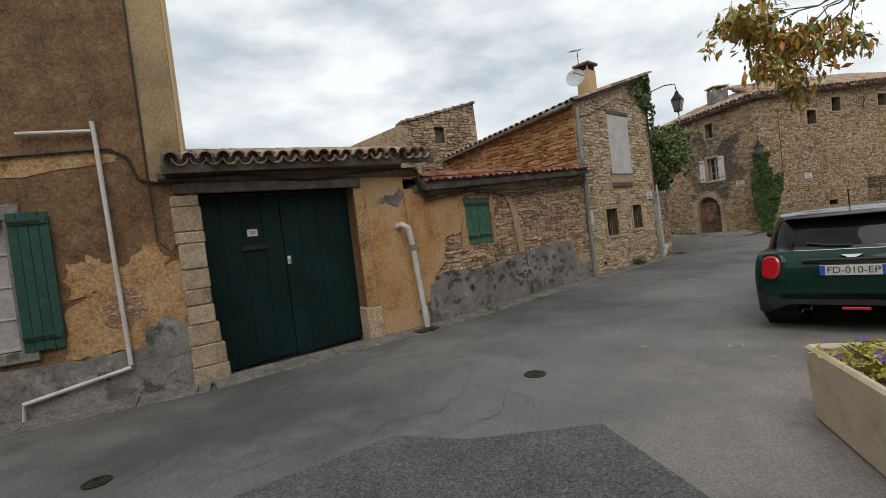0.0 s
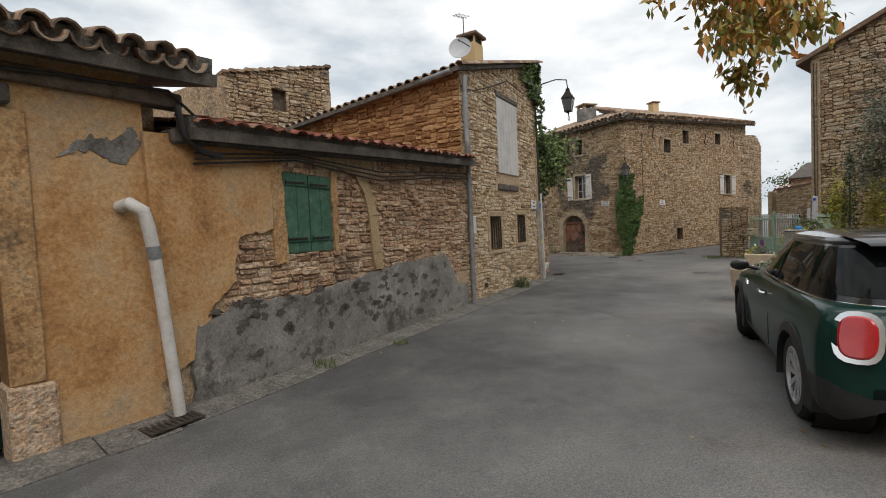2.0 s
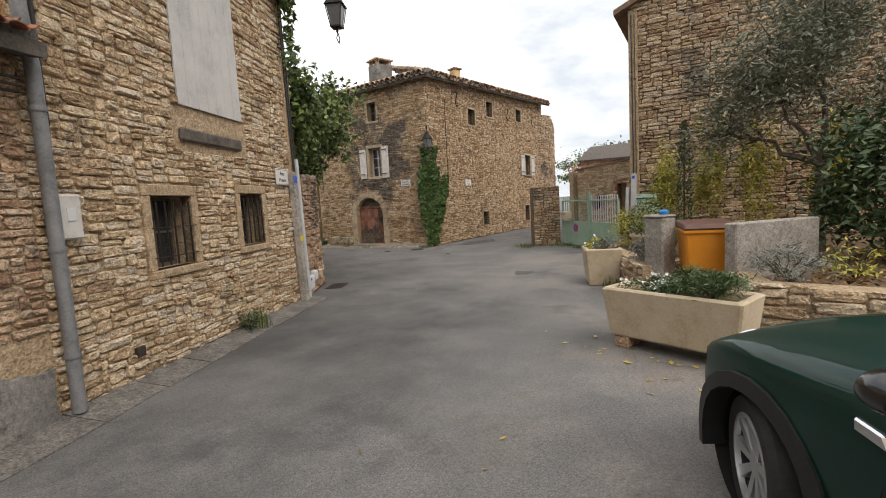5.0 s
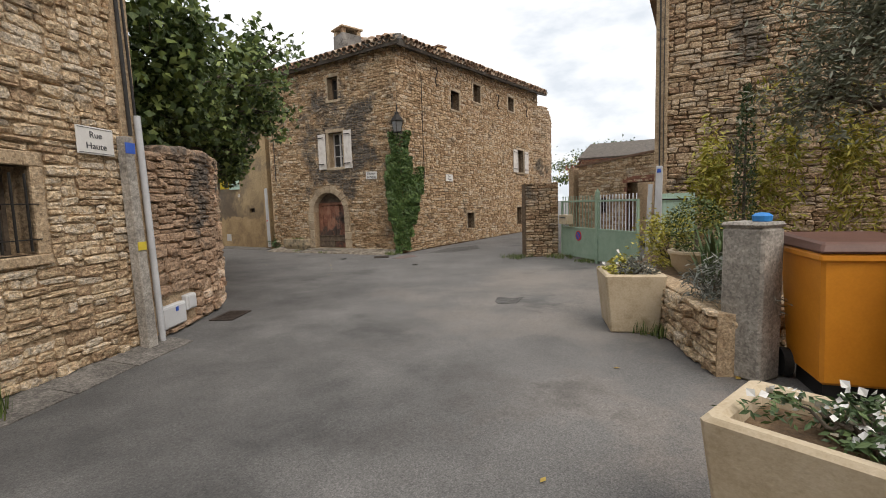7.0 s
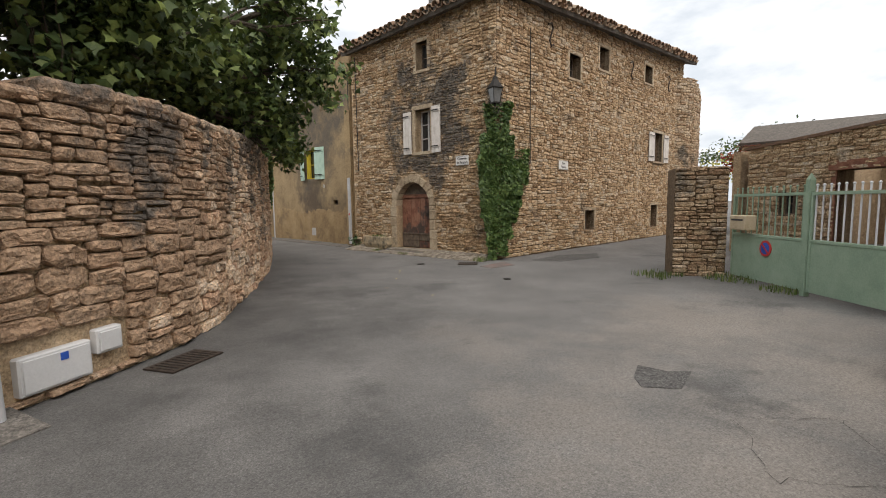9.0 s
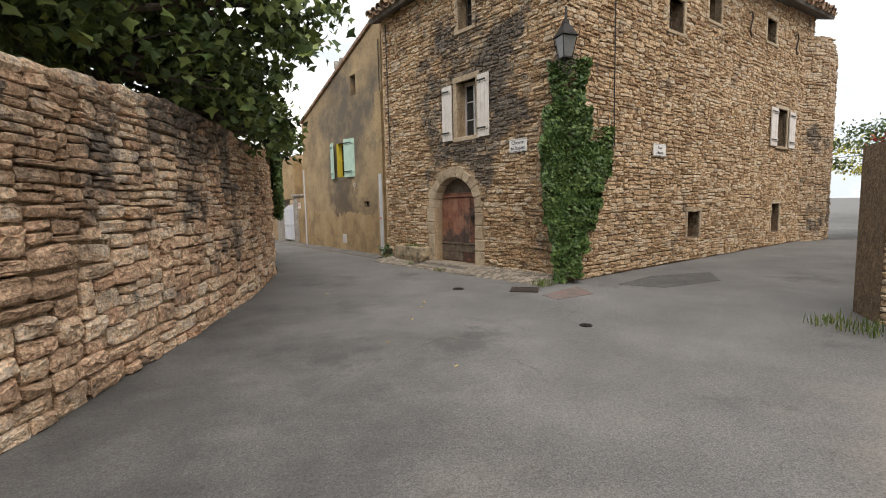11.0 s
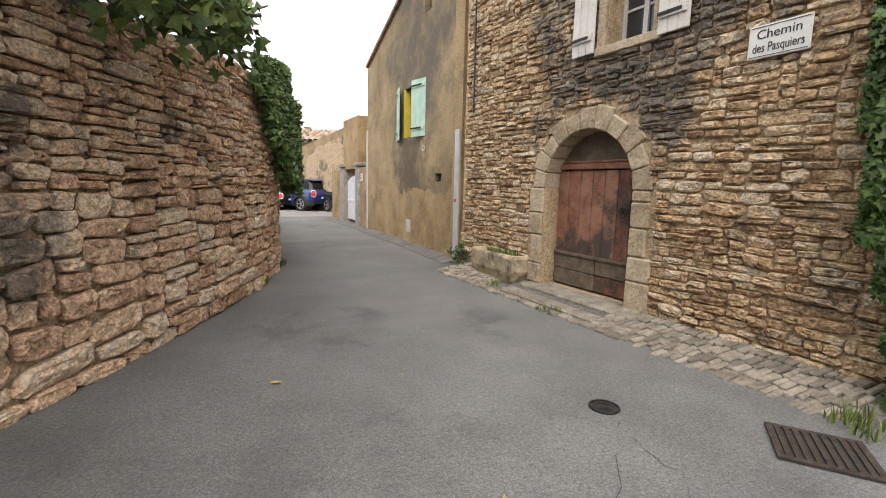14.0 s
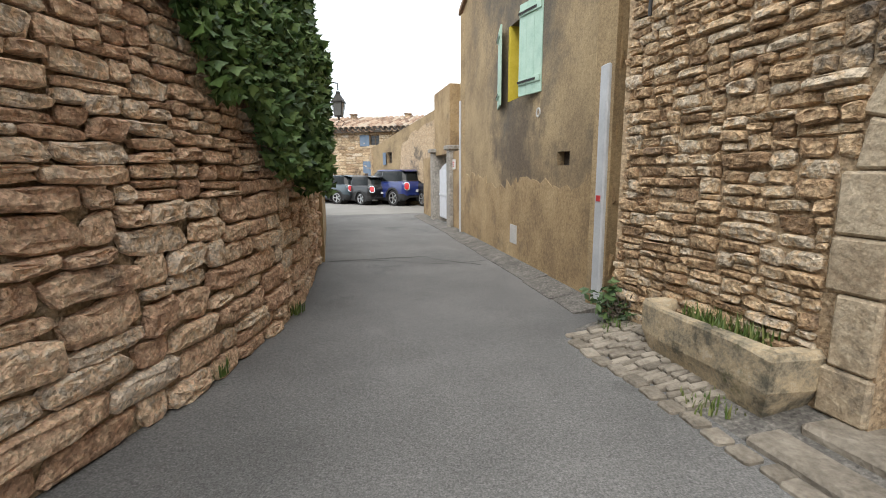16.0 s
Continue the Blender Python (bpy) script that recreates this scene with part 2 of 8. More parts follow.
STUCCO_C = mat("grey_stained_roughcast", [(0.16, 0.115, 0.07), (0.27, 0.195, 0.11), (0.37, 0.27, 0.15), (0.43, 0.315, 0.175)], 0.97, 1.1, 0.8, grit=(120, 0.35), fine=26, fine_share=0.2, spread=0.2, edge=5.0,
               stain=[((0.115, 0.098, 0.078), 1.0, 0.50, (10.6, 23.0, 3.6), 3.6), ((0.12, 0.09, 0.062), 1.8, 0.56, (10.6, 23.2, 1.3), 3.0), ((0.13, 0.095, 0.065), 2.6, 0.62, None, 0)])
CEMENT = mat("flaking_grey_cement", [(0.10, 0.094, 0.086), (0.185, 0.174, 0.16), (0.29, 0.272, 0.25)], 0.95, 2.0, 0.6, grit=(90, 0.35), spread=0.2, fine_share=0.25,
             stain=[((0.36, 0.335, 0.30), 1.6, 0.54, None, 0), ((0.065, 0.057, 0.049), 4.5, 0.52, None, 0), ((0.06, 0.052, 0.045), 1.6, 0.60, None, 0)])
CONCRETE = mat("worn_concrete", [(0.21, 0.195, 0.175), (0.31, 0.285, 0.25), (0.40, 0.37, 0.33)], 0.93, 4, 0.35, grit=(70, 0.5), stain=((0.13, 0.12, 0.105), 2.4, 0.60, None, 0))
PLANTER = mat("cast_stone_planter", [(0.42, 0.33, 0.215), (0.52, 0.43, 0.30), (0.58, 0.49, 0.36)], 0.9, 5, 0.3, stain=((0.28, 0.21, 0.13), 2.2, 0.63, None, 0))
TROUGH = mat("mossy_old_stone", [(0.15, 0.13, 0.095), (0.32, 0.27, 0.19), (0.46, 0.36, 0.23), (0.50, 0.43, 0.32)], 0.97, 7, 0.8, stain=[((0.085, 0.08, 0.06), 3.2, 0.51, None, 0), ((0.10, 0.11, 0.045), 5.0, 0.60, None, 0)])
# dark spots by the left walls paint in their shade and tar; pale ones are dust
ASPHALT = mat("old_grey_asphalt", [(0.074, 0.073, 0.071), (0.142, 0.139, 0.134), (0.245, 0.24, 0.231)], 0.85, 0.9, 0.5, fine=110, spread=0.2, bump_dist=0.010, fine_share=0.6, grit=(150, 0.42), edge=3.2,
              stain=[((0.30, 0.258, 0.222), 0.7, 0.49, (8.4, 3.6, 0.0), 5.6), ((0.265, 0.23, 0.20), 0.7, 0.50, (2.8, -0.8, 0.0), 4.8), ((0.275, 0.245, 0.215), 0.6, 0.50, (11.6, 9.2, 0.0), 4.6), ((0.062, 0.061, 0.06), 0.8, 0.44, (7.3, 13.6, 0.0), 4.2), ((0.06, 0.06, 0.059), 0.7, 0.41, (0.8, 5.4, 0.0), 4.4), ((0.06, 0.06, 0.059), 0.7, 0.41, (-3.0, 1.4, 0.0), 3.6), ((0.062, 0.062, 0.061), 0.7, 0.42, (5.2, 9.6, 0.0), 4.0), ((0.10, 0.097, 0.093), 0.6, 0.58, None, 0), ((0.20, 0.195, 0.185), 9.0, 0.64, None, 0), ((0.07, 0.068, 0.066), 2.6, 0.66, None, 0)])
ASPHALT_DARK = mat("dark_asphalt_repair", [(0.035, 0.035, 0.035), (0.08, 0.078, 0.075), (0.16, 0.155, 0.15)], 0.88, 2, 0.5, fine=110, bump_dist=0.012, fine_share=0.7, grit=(115, 0.8))
KERB = mat("worn_dusty_gutter", [(0.075, 0.069, 0.062), (0.135, 0.125, 0.112), (0.22, 0.202, 0.18)], 0.95, 5, 0.7, grit=(70, 0.5), fine=50, fine_share=0.5, stain=((0.08, 0.075, 0.066), 1.6, 0.57, None, 0))
CRACK = mat("tar_filled_crack", [(0.025, 0.024, 0.022), (0.05, 0.047, 0.043)], 0.9, 8, 0.3)
SOIL = mat("dry_leafy_soil", [(0.07, 0.045, 0.025), (0.14, 0.09, 0.05), (0.22, 0.15, 0.085)], 1.0, 9, 0.9)
TILE = mat("roman_roof_tile", [(0.17, 0.105, 0.07), (0.29, 0.185, 0.12), (0.40, 0.28, 0.19), (0.38, 0.31, 0.235)], 0.92, 7, 0.5, random_tint=0.4, stain=((0.09, 0.08, 0.065), 3.0, 0.56, None, 0))
TILE_RED = mat("red_flat_tile", [(0.17, 0.055, 0.035), (0.30, 0.085, 0.05), (0.36, 0.15, 0.09), (0.24, 0.15, 0.10)], 0.92, 7, 0.5, random_tint=0.5, stain=((0.09, 0.065, 0.05), 3.0, 0.57, None, 0))
WOOD_GREEN = mat("dark_green_painted_wood", [(0.0017, 0.0105, 0.0108), (0.0034, 0.0185, 0.0178), (0.007, 0.028, 0.026)], 0.55, 2.0, 0.2, spec=0.18, stain=[((0.07, 0.095, 0.085), 7.0, 0.72, None, 0), ((0.003, 0.012, 0.012), 1.3, 0.56, None, 0)])
WOOD_SHUTTER = mat("faded_green_shutter_paint", [(0.022, 0.075, 0.048), (0.04, 0.115, 0.072), (0.07, 0.15, 0.10)], 0.7, 9, 0.4, stain=[((0.21, 0.20, 0.165), 11.0, 0.58, None, 0), ((0.025, 0.05, 0.035), 3.0, 0.57, None, 0)])
WOOD_GREEN2 = mat("green_shutter_paint", [(0.005, 0.038, 0.028), (0.009, 0.058, 0.041), (0.017, 0.075, 0.055)], 0.6, 9, 0.3, stain=((0.16, 0.16, 0.14), 9.0, 0.66, None, 0))
WOOD_GREY = mat("pale_grey_painted_boards", [(0.40, 0.385, 0.375), (0.50, 0.485, 0.47), (0.56, 0.54, 0.52)], 0.75, 4, 0.2)
WOOD_WHITE = mat("weathered_white_shutter", [(0.45, 0.41, 0.37), (0.58, 0.54, 0.50), (0.65, 0.62, 0.58)], 0.75, 6, 0.3)
WOOD_MINT = mat("pale_mint_shutter", [(0.34, 0.50, 0.41), (0.42, 0.58, 0.48), (0.48, 0.63, 0.53)], 0.7, 6, 0.2)
WOOD_DOOR = mat("red_brown_plank", [(0.075, 0.033, 0.022), (0.18, 0.074, 0.045), (0.27, 0.12, 0.075), (0.31, 0.165, 0.11)], 0.75, 5, 0.5, random_tint=0.25, stain=((0.045, 0.038, 0.034), 2.6, 0.56, (11.95, 18.3, 0.5), 1.4))
WOOD_OLD = mat("grey_brown_old_timber", [(0.06, 0.045, 0.034), (0.12, 0.09, 0.066), (0.18, 0.14, 0.10)], 0.9, 8, 0.6)
WOOD_BEAM = mat("dark_beam", [(0.05, 0.043, 0.038), (0.10, 0.085, 0.07), (0.16, 0.14, 0.12)], 0.9, 8, 0.6)
BARK = mat("rough_bark", [(0.05, 0.038, 0.028), (0.10, 0.08, 0.06), (0.15, 0.125, 0.10)], 0.95, 14, 0.9)
METAL_DARK = mat("dark_iron", [(0.02, 0.019, 0.018), (0.045, 0.04, 0.036)], 0.6, 20, 0.2, metal=0.6)
METAL_RUST = mat("rusty_cast_iron", [(0.03, 0.024, 0.021), (0.06, 0.045, 0.036), (0.09, 0.072, 0.06)], 0.8, 20, 0.4, metal=0.4)
ZINC = mat("grey_zinc_pipe", [(0.16, 0.165, 0.17), (0.24, 0.245, 0.25), (0.30, 0.305, 0.31)], 0.55, 6, 0.1, metal=0.4)
PVC = mat("off_white_pipe", [(0.42, 0.40, 0.37), (0.55, 0.53, 0.50), (0.62, 0.60, 0.57)], 0.6, 5, 0.1)
PVC_GREY = mat("light_grey_conduit", [(0.42, 0.43, 0.445), (0.54, 0.55, 0.565)], 0.5, 5, 0.1)
GATE_GREEN = mat("chalky_pale_green_metal", [(0.22, 0.32, 0.235), (0.28, 0.385, 0.285), (0.33, 0.43, 0.33)], 0.7, 3, 0.15, stain=((0.20, 0.17, 0.11), 4.0, 0.70, None, 0))
GATE_WHITE = mat("white_painted_gate", [(0.62, 0.64, 0.68), (0.72, 0.74, 0.78)], 0.6, 5, 0.1)
BOX_WHITE = mat("white_plastic_box", [(0.55, 0.555, 0.56), (0.64, 0.645, 0.65)], 0.6, 5, 0.1)
SIGN_WHITE = mat("enamel_sign_white", [(0.60, 0.585, 0.555), (0.70, 0.685, 0.65)], 0.35, 6, 0.0)
INK = mat("dark_lettering", [(0.03, 0.03, 0.035), (0.05, 0.05, 0.055)], 0.6, 20, 0)
RED = mat("red_paint", [(0.50, 0.03, 0.03), (0.58, 0.05, 0.045)], 0.5, 10, 0)
BLUE = mat("blue_paint", [(0.02, 0.08, 0.42), (0.03, 0.11, 0.5)], 0.5, 10, 0)
CABLE = mat("black_cable", [(0.012, 0.012, 0.012), (0.03, 0.028, 0.026)], 0.6, 10, 0)
BLACK = mat("dark_interior", [(0.012, 0.011, 0.010), (0.03, 0.027, 0.024)], 0.95, 4, 0)
CURTAIN = mat("pale_net_curtain", [(0.30, 0.29, 0.28), (0.45, 0.44, 0.43)], 0.95, 14, 0.3)
YELLOW = mat("yellow_window_wood", [(0.55, 0.42, 0.03), (0.66, 0.52, 0.06)], 0.7, 8, 0.1)
ORANGE_BIN = mat("orange_bin_plastic", [(0.62, 0.22, 0.012), (0.72, 0.28, 0.02)], 0.5, 4, 0.05)
BROWN_LID = mat("brown_bin_lid", [(0.09, 0.04, 0.028), (0.14, 0.065, 0.045)], 0.55, 4, 0.05)
CAR_GREEN = mat("british_green_car_paint", [(0.002, 0.024, 0.018), (0.003, 0.030, 0.023)], 0.5, 3, 0, coat=0.5, spec=0.1)
CAR_BLACK = mat("black_car_paint", [(0.006, 0.006, 0.007), (0.010, 0.010, 0.011)], 0.3, 3, 0, coat=0.8, spec=0.3)
CAR_BLUE = mat("dark_blue_car_paint", [(0.008, 0.02, 0.12), (0.012, 0.028, 0.16)], 0.3, 3, 0, coat=0.9)
CAR_GREY = mat("blue_grey_car_paint", [(0.04, 0.06, 0.075), (0.05, 0.075, 0.09)], 0.3, 3, 0, coat=0.9)
CLADDING = mat("black_plastic_cladding", [(0.014, 0.014, 0.015), (0.022, 0.022, 0.023)], 0.6, 20, 0.1)
CAR_GLASS = mat("tinted_car_glass", [(0.006, 0.008, 0.008), (0.010, 0.012, 0.012)], 0.03, 3, 0, spec=0.22)
CHROME = mat("chrome", [(0.75, 0.76, 0.77), (0.80, 0.81, 0.82)], 0.12, 3, 0, metal=1.0)
ALLOY = mat("alloy_wheel", [(0.50, 0.50, 0.51), (0.58, 0.58, 0.59)], 0.35, 3, 0, metal=0.8)
RUBBER = mat("tyre_rubber", [(0.014, 0.014, 0.014), (0.028, 0.027, 0.026)], 0.85, 20, 0.2)
LAMP_RED = mat("red_lamp_lens", [(0.42, 0.008, 0.012), (0.55, 0.015, 0.018)], 0.12, 12, 0, coat=1.0)
LAMP_CLEAR = mat("clear_lamp_lens", [(0.16, 0.17, 0.175), (0.30, 0.31, 0.32)], 0.12, 12, 0, coat=1.0)
PANE = mat("dark_window_pane", [(0.018, 0.02, 0.022), (0.035, 0.038, 0.04)], 0.08, 4, 0, spec=0.7)
SLATE_BLUE = mat("blue_grey_shutter", [(0.13, 0.18, 0.25), (0.17, 0.23, 0.31)], 0.7, 6, 0.1)


def leaf_mat(name, c0, c1, c2, rough=0.55):
    m = mat(name, [c0, c1, c2], rough, 3.5, 0, random_tint=0.55, spread=0.3)
    return m


LEAF_FIG = leaf_mat("fig_leaves", (0.03, 0.055, 0.016), (0.085, 0.135, 0.035), (0.23, 0.29, 0.075))
LEAF_OLIVE = leaf_mat("olive_leaves", (0.10, 0.112, 0.07), (0.175, 0.19, 0.13), (0.27, 0.28, 0.21))
LEAF_IVY = leaf_mat("ivy_leaves", (0.03, 0.065, 0.016), (0.07, 0.13, 0.032), (0.15, 0.22, 0.06))
LEAF_LAUREL = leaf_mat("laurel_leaves", (0.02, 0.045, 0.015), (0.045, 0.085, 0.028), (0.10, 0.14, 0.05))
LEAF_AUTUMN = leaf_mat("autumn_tree_leaves", (0.12, 0.19, 0.035), (0.34, 0.26, 0.05), (0.58, 0.22, 0.04))
LEAF_YELLOW = leaf_mat("yellow_green_bamboo", (0.19, 0.21, 0.03), (0.38, 0.36, 0.05), (0.56, 0.48, 0.08))
LEAF_BOX = leaf_mat("box_hedge_leaves", (0.025, 0.055, 0.012), (0.06, 0.10, 0.022), (0.12, 0.15, 0.035))
LEAF_LAV = leaf_mat("lavender_grey_leaves", (0.09, 0.10, 0.085), (0.15, 0.165, 0.14), (0.22, 0.235, 0.205))
LEAF_ROSEMARY = leaf_mat("rosemary_leaves", (0.03, 0.06, 0.02), (0.06, 0.11, 0.035), (0.12, 0.18, 0.06))
LEAF_GRASS = leaf_mat("short_grass", (0.05, 0.09, 0.015), (0.09, 0.14, 0.025), (0.18, 0.19, 0.06))
LEAF_DRY = leaf_mat("fallen_yellow_leaves", (0.16, 0.09, 0.03), (0.40, 0.28, 0.05), (0.55, 0.42, 0.08))
PETAL = mat("white_petals", [(0.65, 0.65, 0.62), (0.75, 0.75, 0.73)], 0.8, 10, 0)
PETAL_VIOLET = mat("violet_petals", [(0.16, 0.05, 0.45), (0.24, 0.09, 0.55)], 0.8, 10, 0)
PETAL_RED = mat("red_petals", [(0.40, 0.02, 0.03), (0.50, 0.04, 0.05)], 0.8, 10, 0)
LANTERN_GLASS = mat("dusty_lantern_glass", [(0.10, 0.105, 0.105), (0.16, 0.165, 0.165)], 0.2, 6, 0)
RENDER_BASE = mat("ochre_base_render", [(0.21, 0.14, 0.075), (0.36, 0.25, 0.13), (0.46, 0.335, 0.185)], 0.96, 1.4, 0.8, grit=(120, 0.35), fine=26, fine_share=0.22, edge=5.0, stain=[((0.13, 0.10, 0.07), 1.8, 0.55, None, 0), ((0.09, 0.072, 0.055), 4.0, 0.62, None, 0)])

# ---- plan ----
P0, P1, P2, P3, P4 = (-8.33, 0.40), (-3.75, 2.40), (-1.15, 4.30), (3.00, 8.15), (6.15, 11.00)
BL, BK = (11.20, 20.60), (13.00, 16.00)
BR = (BK[0] + 11.0 * math.cos(radians(17)), BK[1] + 11.0 * math.sin(radians(17)))
CL, CR = (9.63, 25.90), (11.22, 20.95)
D0, D1 = (13.95, 9.35), (16.40, 2.60)
G0, G1 = (14.85, 12.00), (13.62, 9.50)
E0, E1 = (18.80, 14.00), (16.90, 7.60)


def shell(m, L, tops, depth, openings, z0=-0.1, y0=0.0):
    """A wall in its own frame with openings (s0, s1, z0, z1) cut right through; the top runs from tops[0] to tops[1]."""
    top = lambda s: tops[0] + (tops[1] - tops[0]) * s / L
    xs = sorted({0.0, L, *[min(max(o[k], 0), L) for o in openings for k in (0, 1)]})
    for a, b in zip(xs, xs[1:]):
        mid = (a + b) / 2
        holes = sorted((o[2], o[3]) for o in openings if o[0] <= mid <= o[1])
        z = z0
        for h0, h1 in holes:
            if h0 > z:
                m.box(a, b, y0, y0 + depth, z, h0)
            z = max(z, h1)
        n = len(m.v)
        m.v += [(a, y0, z), (b, y0, z), (b, y0, top(b)), (a, y0, top(a)), (a, y0 + depth, z), (b, y0 + depth, z), (b, y0 + depth, top(b)), (a, y0 + depth, top(a))]
        for f in ((0, 1, 2, 3), (5, 4, 7, 6), (4, 0, 3, 7), (1, 5, 6, 2), (3, 2, 6, 7), (4, 5, 1, 0)):
            m.f.append(tuple(n + k for k in f))


def stone_ring(r, w, h, n=8):
    """An uneven outline of n corners, w by h."""
    tilt, skew, e = r.uniform(-0.16, 0.16), r.uniform(-0.18, 0.18), r.uniform(0.32, 0.6)
    out = []
    for k in range(n):
        a = 2 * math.pi * (k + 0.5) / n + r.uniform(-0.12, 0.12)
        c, q = math.cos(a), math.sin(a)
        x, z = 0.5 * math.copysign(abs(c) ** e, c), 0.5 * math.copysign(abs(q) ** e, q)
        out.append(((x + skew * z * min(1, h / w) + r.uniform(-0.035, 0.035)) * w, (z + tilt * x + r.uniform(-0.09, 0.07)) * h))
    return out


def stone_into(m, r, cx, cz, w, h, out, y=0.0, place=None, n=8):
    """One rough-faced rubble stone, standing out of the joints."""
    ring = stone_ring(r, w, h, n)
    b = len(m.v)
    lean, sag = r.uniform(-0.3, 0.3), r.uniform(-0.25, 0.35)
    pts = [(cx + x, y + 0.01, cz + z) for x, z in ring]
    for k, (grow, low, high) in enumerate(((0.975, 0.45, 0.85), (0.80, 0.78, 1.12), (0.42, 0.75, 1.25)) if n > 8 else ((0.97, 0.5, 0.9), (0.64, 0.72, 1.25))):
        jit = 0.05 if k else 0.012
        pts += [(cx + x * grow + r.uniform(-jit, jit) * w, y - out * (r.uniform(low, high) + lean * x / w + sag * z / h), cz + z * grow + r.uniform(-jit, jit) * h) for x, z in ring]
    rows = len(pts) // n
    m.v += [place(p) for p in pts] if place else pts
    for q in range(rows - 1):
        for k in range(n):
            j = (k + 1) % n
            m.f.append((b + q * n + k, b + q * n + j, b + (q + 1) * n + j, b + (q + 1) * n + k))
    m.f.append(tuple(b + (rows - 1) * n + k for k in range(n)))


def unit_stones(count, seed, name, material):
    r = random.Random(seed)
    made = []
    for _ in range(count):
        m = Mesher()
        stone_into(m, r, 0, 0, 1.0, 1.0, 1.0, n=12)
        me = m.mesh(name)
        me.materials.append(material)
        made.append(me)
    return made


def cells(r, L, top, z0, courses, widths, openings, gap=0.010):
    """Rough rubble laid from the ground up, always in the lowest hollow; yields centre, width and height."""
    line = [[0.0, L, z0]]
    while line:
        k = min(range(len(line)), key=lambda q: line[q][2])
        a, b, z = line[k]
        if z > top((a + b) / 2) - 0.025:
            if min(q[2] for q in line) > 90:
                return
            line[k][2] = 99.0
            continue
        cut = next((o for o in openings if o[2] - 0.02 <= z < o[3] - 0.005 and min(b, o[1]) - max(a, o[0]) > 0.01), None)
        if cut:
            line[k:k + 1] = [q for q in ([a, max(a, cut[0]), z], [max(a, cut[0]), min(b, cut[1]), cut[3]], [min(b, cut[1]), b, z]) if q[1] - q[0] > 0.004]
            continue
        lo, hi = widths(z)
        around = [line[q][2] for q in (k - 1, k + 1) if 0 <= q < len(line) and line[q][2] < 90]
        c0, c1 = courses(z)
        h = r.uniform(c0, c1)
        if b - a < lo * 0.5:
            rise = min(around) - z if around else h
            h = max(0.012, min(rise, c1))
            w = b - a
        else:
            w = r.uniform(lo, hi) * r.choice((0.7, 1.0, 1.0, 1.25))
            if b - a - w < lo * 0.7:
                w = b - a if b - a < hi * 1.3 else (b - a) / 2
            for q in around:
                if 0.7 * h < q - z < 1.35 * h:
                    h = q - z + r.uniform(-0.006, 0.006)
        for o in openings:
            if o[2] > z and min(a + w, o[1]) - max(a, o[0]) > 0.01:
                h = min(h, max(o[2] - z, 0.02))
        h = min(h, max(top(a + w / 2) + 0.02 - z, 0.02))
        wave = 0.035 * noise.noise(Vector((a * 0.8, z * 1.3, L)))
        if w > 0.03 and h > 0.02:
            yield a + w / 2, z + h / 2 + wave, w - gap, h - gap * 0.8
        made = [[a, a + w, z + h]] + ([[a + w, b, z]] if b - a - w > 0.004 else [])
        line[k:k + 1] = made
        if k and abs(line[k - 1][2] - line[k][2]) < 0.012:
            line[k - 1][1] = line[k][1]
            del line[k]
            k -= 1
        if k + 1 < len(line) and abs(line[k + 1][2] - line[k][2]) < 0.012:
            line[k][1] = line[k + 1][1]
            del line[k + 1]


def rubble(wall, seed, L, top, z0, courses, widths, openings, material, near, place=None, out=(0.02, 0.05), y=0.0):
    """Stones over a wall: about 300 within the stretch near = (s0, s1, z0, z1) are parts, the rest one joined mesh."""
    r = random.Random(seed)
    units = unit_stones(24, seed, "stone", material)
    rest, count = Mesher(), 0
    for cx, cz, w, h in cells(r, L, top, z0, courses, widths, openings):
        if h < 0.02 or w < 0.03:
            continue
        o = r.uniform(*out)
        if near and count < 300 and near[0] < cx < near[1] and near[2] < cz < near[3]:
            count += 1
            ob = new("stone", r.choice(units))
            ob.parent = wall
            if place:
                p = Vector(place((cx, y, cz)))
                q = Vector(place((cx + 0.05, y, cz)))
                turn = math.atan2(q.y - p.y, q.x - p.x)
            else:
                p, turn = Vector((cx, y, cz)), 0.0
            ob.matrix_basis = Matrix.Translation(p) @ Matrix.Rotation(turn, 4, "Z") @ Matrix.Rotation(r.uniform(-0.05, 0.05), 4, "Y") @ Matrix.Diagonal((w, o, h, 1))
        else:
            stone_into(rest, r, cx, cz, w, h, o, y, place, 12 if w * h > 0.022 else 8)
    me = raw(rest, "stones")
    me.materials.append(material)
    ob = new("stones", me)
    ob.parent = wall
    ob["kind"] = "stuff"


RUBBLE_LATER = []


def stone_wall(name, A, B, tops, depth, openings, material, mortar, label, near, seed, courses=(0.06, 0.13), widths=(0.12, 0.36), z0=0.0, out=(0.022, 0.062), stone_skip=()):
    L = dist(A, B)
    m = Mesher()
    shell(m, L, tops, depth, openings)
    wall = part(name, m, mortar)
    wall.matrix_basis = along(A, B)
    tagged(wall, label, "wall", kind="structure")
    top = lambda s: tops[0] + (tops[1] - tops[0]) * s / L
    RUBBLE_LATER.append((wall, seed, L, top, z0, lambda z: courses, lambda z: widths, list(openings) + list(stone_skip), material, near, None, out))
    return wall


